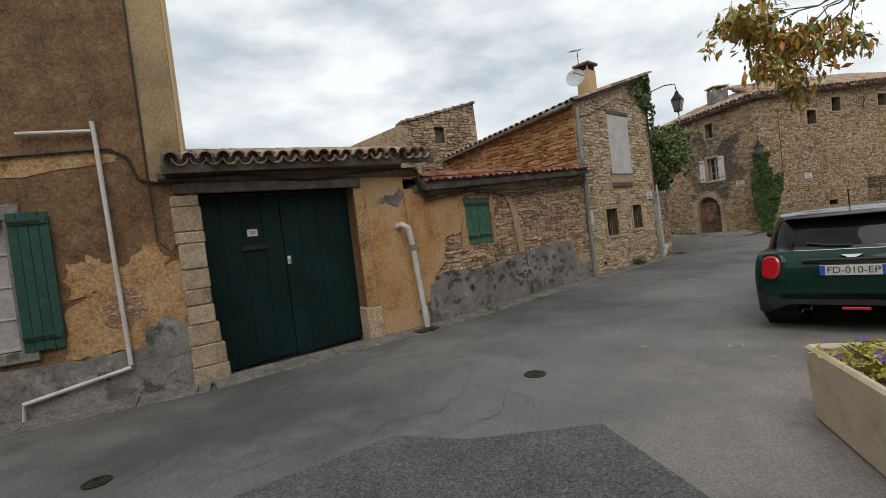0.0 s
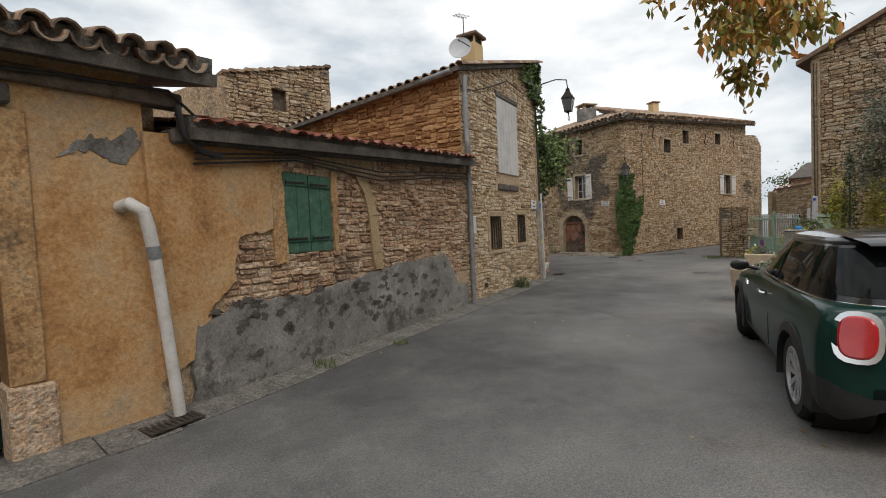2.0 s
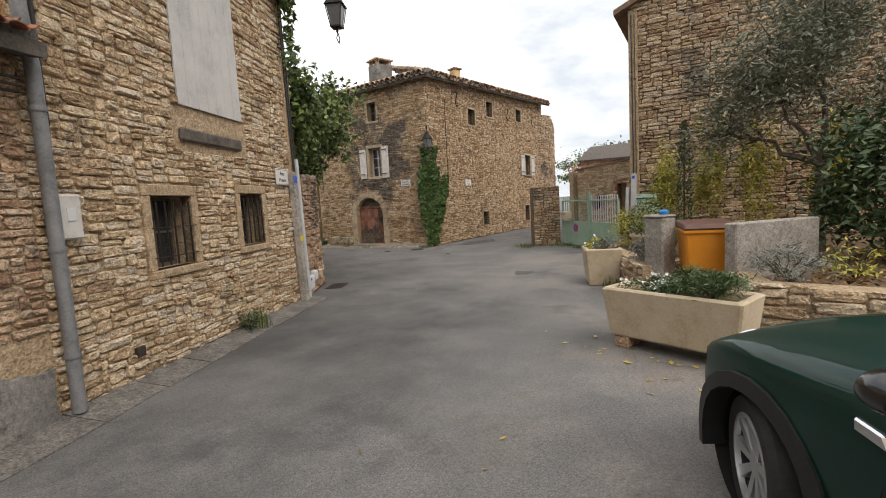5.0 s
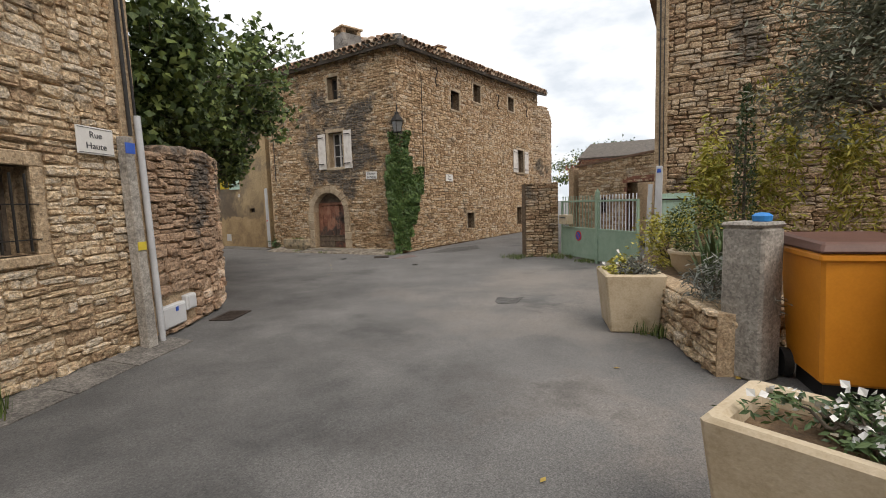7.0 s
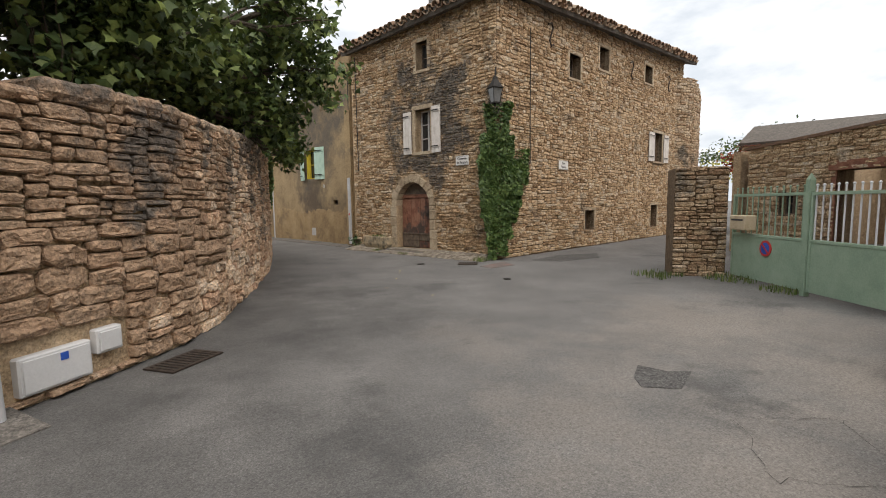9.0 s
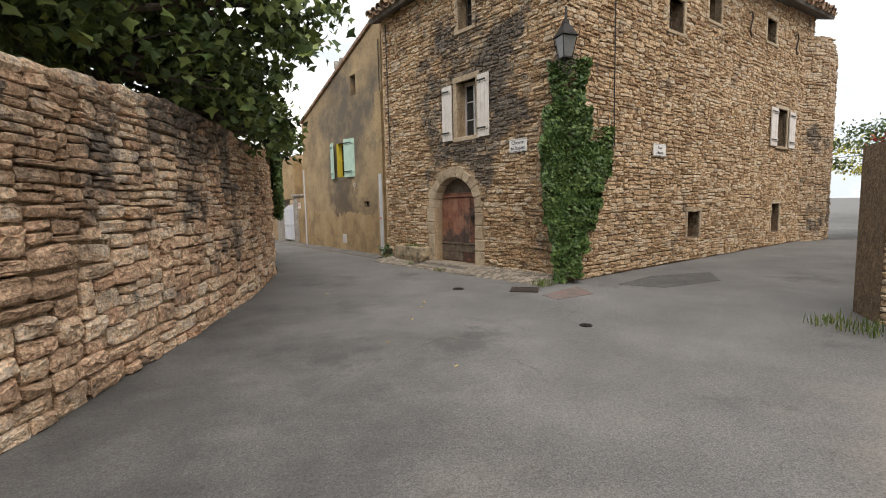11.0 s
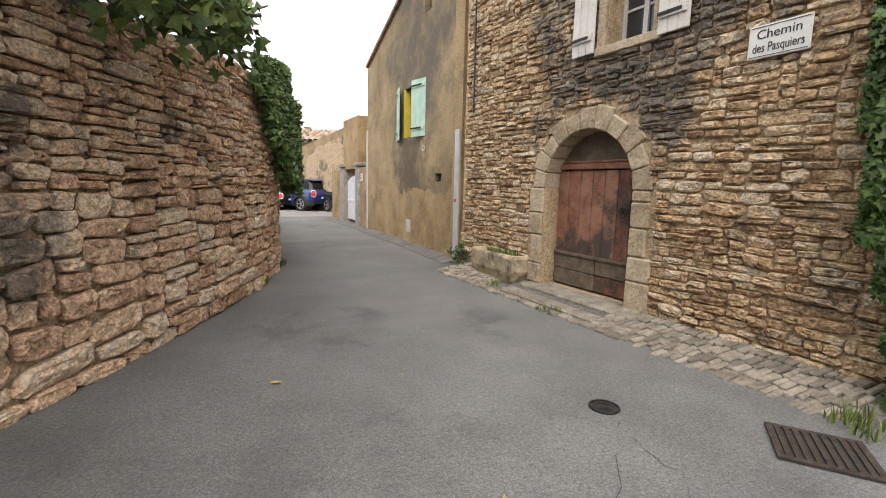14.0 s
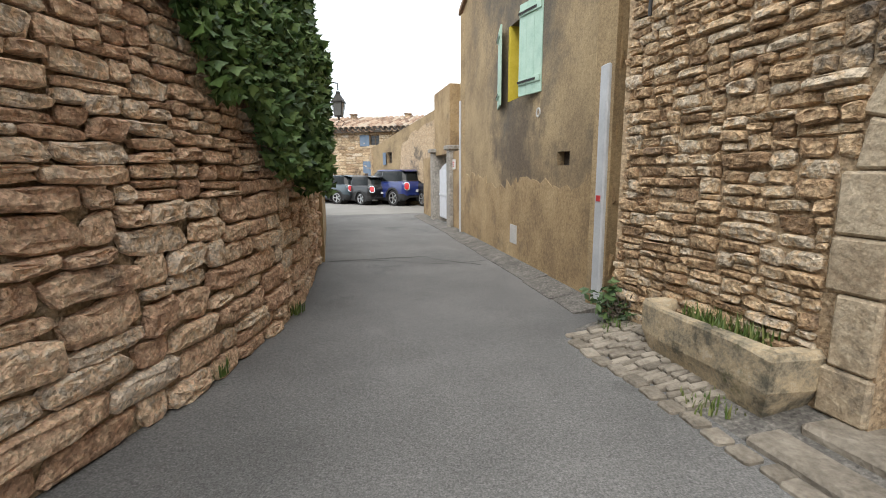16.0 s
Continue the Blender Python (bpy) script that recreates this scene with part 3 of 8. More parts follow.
def lintel_frame(wall, o, material, w=0.10, out=0.03, sill=True, name="window_surround", depth=0.12):
    """Dressed stone blocks round an opening."""
    s0, s1, z0, z1 = o
    m = Mesher()
    m.box(s0 - w, s0, -out, depth, z0, z1)
    m.box(s1, s1 + w, -out, depth, z0, z1)
    m.box(s0 - w, s1 + w, -out - 0.003, depth, z1, z1 + w * 1.1)
    if sill:
        m.box(s0 - w, s1 + w, -out - 0.02, depth, z0 - w * 0.8, z0)
    return part(name, m, material, wall, "dressed limestone surround", bevel=0.008)


def window_fill(wall, o, y=0.16, frame_mat=None, bars=0, cols=2, rows=3, curtain=False):
    """A wooden casement with panes in an opening."""
    s0, s1, z0, z1 = o
    frame_mat = frame_mat or WOOD_OLD
    m = Mesher()
    t = 0.035
    m.box(s0, s0 + t, y, y + 0.05, z0, z1)
    m.box(s1 - t, s1, y, y + 0.05, z0, z1)
    m.box(s0 + t, s1 - t, y, y + 0.05, z1 - t, z1)
    m.box(s0 + t, s1 - t, y, y + 0.05, z0, z0 + t)
    m.box((s0 + s1) / 2 - 0.025, (s0 + s1) / 2 + 0.025, y - 0.004, y + 0.05, z0 + t, z1 - t)
    for k in range(1, rows):
        z = z0 + (z1 - z0) * k / rows
        m.box(s0 + t, s1 - t, y + 0.006, y + 0.045, z - 0.011, z + 0.011)
    part("window_frame", m, frame_mat, wall)
    p = Mesher()
    p.box(s0 + t * 0.5, s1 - t * 0.5, y + 0.02, y + 0.026, z0 + t * 0.5, z1 - t * 0.5)
    part("pane", p, PANE if not curtain else CURTAIN, wall)
    if bars:
        b = Mesher()
        for k in range(bars):
            x = s0 + (s1 - s0) * (k + 0.5) / bars
            b.tube([(x, -0.03, z0 + 0.03), (x, -0.03, z1 - 0.06)], 0.010, 6)
        for z in (z0 + 0.12, (z0 + z1) / 2 + 0.05):
            b.tube([(s0 - 0.03, -0.035, z), (s1 + 0.03, -0.035, z)], 0.005, 6)
        part("window_grille", b, METAL_DARK, wall, "wrought iron bars")


def board_shutter(wall, s0, s1, z0, z1, material, boards=3, y=-0.06, angle=0.0, hinge=0, battens=True, name="shutter"):
    """A plank shutter lying flat on the wall, or swung by an angle about its hinge side."""
    w = s1 - s0
    sh = new(name)
    sh.parent = wall
    sh.matrix_basis = Matrix.Translation((s0 if hinge == 0 else s1, y, z0)) @ Matrix.Rotation(angle, 4, "Z")
    off = 0 if hinge == 0 else -w
    for k in range(boards):
        m = Mesher()
        m.box(off + w * k / boards + 0.002, off + w * (k + 1) / boards - 0.002, 0, 0.025, 0, z1 - z0)
        part("board", m, material, sh, bevel=0.003)
    if battens:
        for z in (0.12, z1 - z0 - 0.14):
            m = Mesher()
            m.box(off + 0.02, off + w - 0.02, -0.018, -0.001, z, z + 0.07)
            part("batten", m, material, sh, bevel=0.003)
            m = Mesher()
            m.box(off + 0.01, off + w * 0.8, -0.026, -0.019, z + 0.02, z + 0.045)
            part("strap_hinge", m, METAL_DARK, sh)
    return sh


def back_walls(name, pts, top, label, material=None):
    """Plain walls that close a building behind its faces."""
    m = Mesher()
    for a, b in zip(pts, pts[1:]):
        d = Vector((b[0] - a[0], b[1] - a[1])).normalized() * 0.05
        n = Vector((-d.y, d.x)) * 4
        ring = [(a[0] - d.x, a[1] - d.y), (b[0] + d.x, b[1] + d.y), (b[0] + d.x + n.x, b[1] + d.y + n.y), (a[0] - d.x + n.x, a[1] - d.y + n.y)]
        m.prism([(x, y, -0.1) for x, y in ring], [(x, y, top) for x, y in ring])
    ob = part(name, m, material or MORTAR)
    return tagged(ob, label, "wall", kind="structure")


def tile_mesh(length, r0, r1, material, name="roof_tile"):
    """One half-round clay tile along y, open below."""
    m = Mesher()
    n = 6
    for (r, y) in ((r0, 0), (r1, length)):
        for q in (r, r - 0.014):
            for k in range(n + 1):
                a = math.pi * k / n
                m.v.append((-q * math.cos(a), y, q * math.sin(a)))
    s = n + 1
    for k in range(n):
        m.f += [(k, k + 1, 2 * s + k + 1, 2 * s + k), (s + k + 1, s + k, 3 * s + k, 3 * s + k + 1), (k + 1, k, s + k, s + k + 1), (2 * s + k, 2 * s + k + 1, 3 * s + k + 1, 3 * s + k)]
    me = m.mesh(name, smooth=True)
    me.materials.append(material)
    return me


def tiled_roof(name, origin, xdir, up, width, length, label, material, spacing=0.21, tile_len=0.42, near=0, seed=1, shape=None, rise=1.0):
    """A plane of half-round tiles; origin is the low left corner, xdir along the eave, up runs up the slope."""
    xdir, up = Vector(xdir).normalized(), Vector(up).normalized()
    nrm = xdir.cross(up).normalized()
    frame_m = Matrix((( *xdir, 0), (*up, 0), (*nrm, 0), (0, 0, 0, 1))).transposed()
    frame_m.translation = Vector(origin)
    m = Mesher()
    if shape:
        m.prism([(x, y, -0.12) for x, y in shape], [(x, y, -0.02) for x, y in shape])
    else:
        m.box(0, width, 0, length, -0.12, -0.02)
    roof = part(name, m, WOOD_BEAM)
    roof.matrix_basis = frame_m
    tagged(roof, label, "roof", kind="structure")
    r = random.Random(seed)
    me = tile_mesh(tile_len * 1.2, spacing * 0.47, spacing * 0.39, material)
    low = tile_mesh(tile_len * 1.2, spacing * 0.5, spacing * 0.44, material, "channel_tile")
    inside = lambda x, y: True
    if shape:
        def inside(x, y):
            c = False
            for (x0, y0), (x1, y1) in zip(shape, shape[1:] + shape[:1]):
                if (y0 > y) != (y1 > y) and x < (x1 - x0) * (y - y0) / (y1 - y0) + x0:
                    c = not c
            return c
    for me_t in (me, low):
        for v in me_t.vertices:
            v.co.z *= rise
    bed_m = Mesher()
    bed_m.box(0.02, width - 0.02, 0.045, 0.30, -0.02, 0.05 + spacing * 0.3 * rise)
    part("mortar_bed", bed_m, KERB, roof, "grey mortar bedding under the tiles")
    rest = Mesher()
    rows, cols = int(length / tile_len), int(width / spacing)
    done = 0
    for i in range(rows + 1):
        for j in range(cols):
            x, y = (j + 0.5) * spacing, i * tile_len - 0.05 + (0.03 * math.sin(j * 1.7) if i == 0 else 0.0)
            if not inside(x, min(max(y + 0.2, 0.05), length - 0.05)):
                continue
            for src, dx, dz, flip in ((me, 0.0, 0.05 * rise, 0), (low, spacing / 2, 0.035 + 0.05 * (1 - rise), 1)):
                if flip and i == 0:
                    dz += 0.02
                loc = Matrix.Translation((x + dx + r.uniform(-0.012, 0.012), y + r.uniform(-0.025, 0.025), dz + r.uniform(-0.006, 0.008))) @ Matrix.Rotation(0.035 + r.uniform(-0.01, 0.02), 4, "X") @ Matrix.Rotation(r.uniform(-0.05, 0.05), 4, "Z")
                if flip:
                    loc = loc @ Matrix.Rotation(math.pi, 4, "Y")
                if done < near:
                    ob = new(src.name.split(".")[0], src)
                    ob.parent, ob.matrix_basis = roof, loc
                    done += 1
                else:
                    n = len(rest.v)
                    rest.v += [tuple(loc @ v.co) for v in src.vertices]
                    rest.f += [tuple(n + k for k in p.vertices) for p in src.polygons]
    if rest.v:
        q = raw(rest, "tiles")
        q.materials.append(material)
        ob = new("tiles", q)
        ob.parent = roof
        ob["kind"] = "stuff"
    return roof


# ---- ground ----
def flat(m, pts, z0, z1):
    m.prism([(x, y, z0) for x, y in pts], [(x, y, z1) for x, y in pts])


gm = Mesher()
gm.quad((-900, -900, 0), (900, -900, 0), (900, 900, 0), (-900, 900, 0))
tagged(part("road", gm, ASPHALT), "worn grey asphalt street with cracks, patches and shade painted in along the left walls", "road", kind="structure")


def ground_patch(name, pts, material, label, z=0.005, category="road patch"):
    m = Mesher()
    flat(m, pts, -0.02, z)
    return tagged(part(name, m, material), label, category, kind="structure")


ground_patch("asphalt_repair", [(0.47, -0.02), (-0.55, -0.02), (-1.14, 0.20), (-2.2, -0.5), (-2.6, -1.6), (-1.0, -2.2), (0.3, -2.4), (0.7, -1.05)], ASPHALT_DARK, "darker square-cut asphalt repair in the street")
ground_patch("road_patch", [(10.0, 9.75), (10.22, 9.9), (10.3, 9.7), (10.45, 9.62), (10.1, 9.45), (9.9, 9.6)], ASPHALT_DARK, "small dark tarred patch in the street")
ground_patch("wet_stain", [(13.6, 15.5), (14.6, 15.9), (15.8, 15.8), (15.2, 15.1), (14.0, 15.0)], ASPHALT_DARK, "dark asphalt patch beside the stone house", 0.004)
SLAB = mat("reddish_concrete_slab", [(0.10, 0.085, 0.078), (0.16, 0.125, 0.112), (0.20, 0.17, 0.152)], 0.92, 4, 0.3, stain=((0.20, 0.095, 0.08), 2.0, 0.55, None, 0))
ground_patch("manhole_slab", [(12.12, 15.25), (12.95, 15.62), (12.80, 15.05), (12.15, 14.92)], SLAB, "reddish concrete slab set into the asphalt", 0.006)
ground_patch("parking_ground", [(3.0, 35.6), (-6.0, 38.0), (-6.0, 30.0), (5.9, 29.6), (8.2, 30.4), (9.4, 33.0)], mat("pale_parking_asphalt", [(0.19, 0.18, 0.165), (0.25, 0.24, 0.22)], 0.9, 1.5, 0.3), "pale asphalt of the car park", 0.006)


def crack(pts, w, seed, label="thin dark crack in the asphalt"):
    r = random.Random(seed)
    m = Mesher()
    fine = []
    for a, b in zip(pts, pts[1:]):
        for k in range(8):
            f = k / 8
            fine.append((a[0] + (b[0] - a[0]) * f + r.uniform(-0.03, 0.03), a[1] + (b[1] - a[1]) * f + r.uniform(-0.03, 0.03)))
    for (a, b) in zip(fine, fine[1:]):
        d = Vector((b[0] - a[0], b[1] - a[1]))
        n = Vector((-d.y, d.x)).normalized() * w * r.uniform(0.1, 0.6)
        m.quad((a[0] - n.x, a[1] - n.y, 0.0045), (b[0] - n.x, b[1] - n.y, 0.0045), (b[0] + n.x, b[1] + n.y, 0.0045), (a[0] + n.x, a[1] + n.y, 0.0045))
    tagged(part("road_crack", m, CRACK), label, "crack", "cracks in the road", kind="structure")


crack([(12.25, 15.0), (11.9, 14.5), (11.1, 14.25), (10.6, 13.9), (10.1, 13.8), (9.6, 13.5), (9.0, 13.2)], 0.005, 3)
crack([(12.15, 15.3), (12.25, 14.9), (12.1, 14.4), (11.6, 14.0), (11.75, 13.3)], 0.005, 4)
crack([(-0.4, 1.9), (-0.5, 1.2), (-0.75, 0.6), (-0.9, 0.2)], 0.005, 5)
crack([(-0.1, 1.0), (-0.25, 0.4), (-0.6, 0.2)], 0.005, 6)
crack([(-1.7, 0.6), (-2.0, 0.1), (-2.5, -0.3)], 0.005, 7)
crack([(-3.0, 0.4), (-3.2, -0.3), (-2.6, -0.5), (-2.9, -1.0)], 0.005, 8)
crack([(10.0, 9.05), (10.5, 8.75), (10.05, 8.25), (9.55, 8.6), (10.0, 9.05)], 0.003, 9)
crack([(11.1, 14.25), (11.0, 13.7), (10.5, 13.2), (10.6, 12.6)], 0.004, 31)
crack([(10.6, 13.9), (10.5, 14.6), (10.8, 15.2), (11.2, 15.9)], 0.004, 32)
crack([(11.5, 14.4), (11.2, 14.9), (11.3, 15.6), (11.25, 16.1)], 0.004, 33)
crack([(10.1, 13.8), (9.7, 14.3), (9.2, 14.4), (8.9, 14.0)], 0.004, 34)
crack([(-0.75, 0.6), (-1.2, 0.5), (-1.4, 0.1)], 0.004, 35)
crack([(-0.5, 1.2), (0.0, 0.7), (0.1, 0.2)], 0.004, 36)
crack([(6.8, 22.6), (8.4, 23.1), (9.6, 22.9), (10.3, 23.3)], 0.02, 10)
crack([(8.0, 22.9), (9.2, 23.4), (10.2, 22.8)], 0.03, 11)


def gutter(name, pts, w, material, label, h=0.04):
    """A raised strip along a wall in slabs, street side to the right of the line."""
    g = thing(name, None, label, "kerb", kind="structure")
    r = random.Random(11)
    for a, b in zip(pts, pts[1:]):
        L = dist(a, b)
        f = along(a, b)
        s = 0.0
        while s < L - 0.05:
            l = min(r.uniform(0.55, 1.1), L - s)
            m = Mesher()
            q = [(s + 0.006, 0.02), (s + l - 0.006, 0.02), (s + l - 0.006, -w + r.uniform(-0.02, 0.02)), (s + 0.006, -w + r.uniform(-0.02, 0.02))]
            t0, t1 = h + r.uniform(0.0, 0.015), 0.008
            m.prism([(x, y, -0.03) for x, y in q], [(q[0][0], q[0][1], t0 + 0.03), (q[1][0], q[1][1], t0 + 0.03), (q[2][0], q[2][1], t1), (q[3][0], q[3][1], t1)])
            ob = part("kerb_slab", m, material, g)
            ob.matrix_basis = f
            s += l
    return g


gutter("kerb", [P0, P1, P2, P3, (6.25, 11.1)], 0.36, KERB, "worn concrete gutter slabs along the house fronts", 0.03)
gutter("pavement_strip", [(8.3, 29.6), CL, CR], 0.30, KERB, "pale concrete strip along the rendered house", 0.03)


SETS = mat("grey_set_stones", [(0.14, 0.12, 0.095), (0.23, 0.20, 0.16), (0.33, 0.29, 0.235)], 0.95, 8, 0.9, random_tint=0.25, fine=40)


def apron():
    """Stone-set apron at the foot of the corner house."""
    g = thing("cobbled_apron", None, "sloping apron of small set stones below the house", "apron", kind="structure")
    A, B = BL, BK
    L = dist(A, B)
    f = along(A, B)
    r = random.Random(5)
    m = Mesher()
    m.prism([(0, 0.02, -0.03), (L, 0.02, -0.03), (L, -0.5, -0.03), (0, -0.36, -0.03)], [(0, 0.02, 0.10), (L, 0.02, 0.10), (L, -0.5, 0.0), (0, -0.36, 0.0)])
    ob = part("bed", m, KERB, g)
    ob.matrix_basis = f
    s = 0.15
    n = 0
    while s < L - 0.1:
        if not 1.25 < s < 2.95:
            w = r.uniform(0.035, 0.06)
            y = 0.0
            while y > -0.40 - 0.06 * s / L:
                l = r.uniform(0.10, 0.17)
                q = Mesher()
                zc = 0.105 + y * 0.22
                q.box(-w / 2, w / 2, -l / 2, l / 2, -0.035, 0.02)
                ob = part("set_stone", q, SETS, g, bevel=0.008)
                ob.matrix_basis = f @ Matrix.Translation((s, y - l / 2, zc - l * 0.11)) @ Matrix.Rotation(0.22, 4, "X") @ Matrix.Rotation(r.uniform(-0.35, -0.1), 4, "Z")
                y -= l + 0.01
                n += 1
            s += w + 0.008
        else:
            s += 0.1
    s = 0.3
    while s < 3.4:
        q = Mesher()
        w = r.uniform(0.10, 0.17)
        q.box(-w / 2, w / 2, -0.05, 0.05, -0.03, 0.02)
        ob = part("edge_stone", q, SETS, g, bevel=0.012)
        ob.matrix_basis = f @ Matrix.Translation((s, -0.50 + r.uniform(-0.015, 0.015), 0.005)) @ Matrix.Rotation(r.uniform(-0.15, 0.15), 4, "Z")
        s += w + 0.02


apron()

# ---- left house ----
LH_WIN = (2.42, 3.16, 0.82, 2.30)
m = Mesher()
shell(m, 5.0, (9.0, 9.0), 0.45, [LH_WIN], y0=0.0)
left_house = part("wall_left_house", m, STUCCO_BROWN)
left_house.matrix_basis = along(P0, P1)
tagged(left_house, "tall house wall of stained brown roughcast", "wall", kind="structure")
r = random.Random(3)


def blotch(wall, name, outline, material, y0, label, seed, jag=0.05, steps=6):
    """A plate of render with a ragged edge lying on a wall; outline in the wall's s and z."""
    q = random.Random(seed)
    pts = []
    for a, b in zip(outline, outline[1:] + outline[:1]):
        for k in range(steps):
            f = k / steps
            pts.append((a[0] + (b[0] - a[0]) * f + q.uniform(-jag, jag), a[1] + (b[1] - a[1]) * f + q.uniform(-jag, jag)))
    m = Mesher()
    n = len(pts)
    m.v += [(x, y0, z) for x, z in pts] + [(x, 0.01, z) for x, z in pts]
    m.f.append(tuple(range(n)))
    for k in range(n):
        m.f.append((k, n + k, n + (k + 1) % n, (k + 1) % n))
    me = m.mesh(name)
    bm = bmesh.new()
    bm.from_mesh(me)
    bmesh.ops.triangulate(bm, faces=bm.faces[:])
    bm.to_mesh(me)
    bm.free()
    return part(name, me, material, wall, label)


blotch(left_house, "plaster_patch", [(3.55, 0.62), (3.62, 1.25), (4.05, 1.42), (4.5, 1.62), (4.98, 1.62), (4.98, 0.55), (4.2, 0.62)], STUCCO_LOW, -0.012, "peeling orange plaster", 21, 0.03)
blotch(left_house, "cement_base", [(0.0, -0.05), (0.0, 0.62), (2.0, 0.62), (3.6, 0.6), (4.2, 0.62), (4.98, 0.75), (4.98, -0.05)], CEMENT, -0.02, "grey cement base coat", 22, 0.03)
blotch(left_house, "plaster_patch", [(0.0, 2.62), (0.0, 3.02), (2.6, 3.05), (4.3, 3.02), (4.3, 2.92), (2.5, 2.68)], STUCCO_LOW, -0.008, "faded band of plaster", 23, 0.04)
blotch(left_house, "bare_stone", [(3.95, 0.95), (4.0, 1.3), (4.3, 1.38), (4.42, 1.1), (4.2, 0.85)], STONE_L, -0.016, "bare stone where the plaster fell", 24, 0.03)
blotch(left_house, "plaster_remnant", [(3.62, 1.3), (3.7, 1.72), (3.95, 1.8), (4.2, 1.66), (4.55, 1.9), (4.7, 1.7), (4.6, 1.5), (4.1, 1.4)], STUCCO_LOW, -0.010, "faded plaster remains", 25, 0.05)
blotch(left_house, "cement_patch", [(4.3, 0.5), (4.35, 0.85), (4.6, 0.95), (4.95, 0.8), (4.95, 0.45)], CEMENT, -0.026, "grey cement repair", 26, 0.03)
m = Mesher()
m.box(4.62, 4.995, -0.02, 0.0, 2.62, 9.0)
part("corner_band", m, STUCCO_C, left_house)
m = Mesher()
m.box(5.0, 5.02, -0.015, 0.45, 2.95, 9.0)
part("corner_render", m, STUCCO_YELLOW, left_house, "clean yellow render on the side")
m = Mesher()
m.box(2.95, 3.22, -0.03, 0.2, 3.35, 9.0)
part("upper_surround", m, CEMENT, left_house)
lintel_frame(left_house, LH_WIN, CEMENT, 0.16, 0.03)
window_fill(left_house, LH_WIN, 0.10, WOOD_GREY, 0, 2, 4, curtain=True)
board_shutter(left_house, 3.20, 3.58, 0.80, 2.37, WOOD_GREEN2, 4)
m = Mesher()
m.tube([(3.40, -0.06, 3.25), (4.10, -0.06, 3.27)], 0.022)
part("drain_pipe", m, PVC, left_house, "off-white plastic pipe", smooth=True)
m = Mesher()
m.tube([(4.12, -0.06, 3.38), (4.13, -0.06, 3.2), (4.17, -0.06, 0.45)], 0.026)
part("drain_pipe", m, PVC, left_house, smooth=True)
m = Mesher()
m.tube([(4.17, -0.06, 0.42), (3.12, -0.06, 0.23), (3.11, -0.06, 0.02)], 0.024)
part("drain_pipe", m, PVC, left_house, smooth=True)
m = Mesher()
m.tube([(1.0, -0.03, 2.95), (3.0, -0.03, 2.99), (4.25, -0.03, 3.06), (4.42, -0.03, 2.95), (4.5, -0.03, 2.68), (4.7, -0.03, 2.62), (5.0, -0.03, 2.66)], 0.016)
m.tube([(4.62, -0.045, 8.0), (4.60, -0.045, 4.0), (4.60, -0.04, 2.7), (4.62, -0.04, 1.9), (4.75, -0.04, 1.75), (4.85, -0.04, 1.85)], 0.010)
part("cable", m, CABLE, left_house, smooth=True)
m = Mesher()
m.box(0, 5.05, -0.35, 0.5, 8.98, 9.15)
part("eave", m, TILE, left_house)
back_walls("wall_left_house_back", [(-4.15, 2.75), (-7.4, 7.2), (-11.5, 5.5), (-8.4, 0.5)], 9.0, "plain rear walls of the tall house", STUCCO_YELLOW)

# ---- garage ----
GATE_O = (0.12, 2.30, -0.2, 2.46)
Lg = dist(P1, P2)
m = Mesher()
shell(m, Lg, (2.80, 2.92), 0.45, [GATE_O])
garage = part("wall_garage", m, STUCCO_ORANGE)
garage.matrix_basis = along(P1, P2)
tagged(garage, "ochre rendered garage front with a dark gateway", "wall", kind="structure")
rj = random.Random(33)
z = 0.0
while z < 2.43:
    h = min(rj.uniform(0.14, 0.34), 2.44 - z)
    d = 0.10 * max(0.0, 1 - z / 0.9) + rj.uniform(-0.01, 0.02)
    m = Mesher()
    m.box(-0.18 - d * 0.3 + rj.uniform(-0.02, 0.02), 0.12 + d, -0.05 + rj.uniform(-0.008, 0.008), 0.3, z + 0.002, z + h - 0.002)
    part("jamb_block", m, DRESSED, garage, "worn limestone jamb", bevel=0.014)
    z += h
m = Mesher()
m.box(2.30, 2.50, -0.022, 0.3, 0.55, 2.44)
part("gate_jamb", m, STUCCO_LOW, garage, "worn plastered jamb", bevel=0.015)
q = Mesher()
shell(q, 0.27, (0.56, 0.54), 0.3, [], z0=0.0, y0=-0.03)
ob = part("jamb_foot", q, STONE_L, garage, bevel=0.02)
ob.matrix_basis = Matrix.Translation((2.28, 0, 0))
m = Mesher()
m.box(-0.15, 2.42, -0.055, 0.25, 2.46, 2.60)
part("gate_lintel", m, WOOD_BEAM, garage, "weathered grey timber lintel", bevel=0.015)
m = Mesher()
m.box(-0.3, Lg + 0.3, -0.06, 0.1, 2.62, 2.74)
part("eave_beam", m, WOOD_OLD, garage, bevel=0.01)
m = Mesher()
m.tube([(-0.3, -0.09, 2.64), (0.6, -0.09, 2.68), (1.6, -0.09, 2.60), (2.6, -0.09, 2.70), (3.4, -0.09, 2.74), (3.62, -0.09, 2.55), (3.75, -0.09, 2.4)], 0.013)
part("cable", m, CABLE, garage, smooth=True)
blotch(garage, "cement_patch", [(2.66, 2.15), (2.85, 2.32), (3.0, 2.30), (3.15, 2.42), (3.2, 2.3), (3.05, 2.1), (2.85, 2.2)], CEMENT, -0.008, "grey cement repair", 31, 0.02)

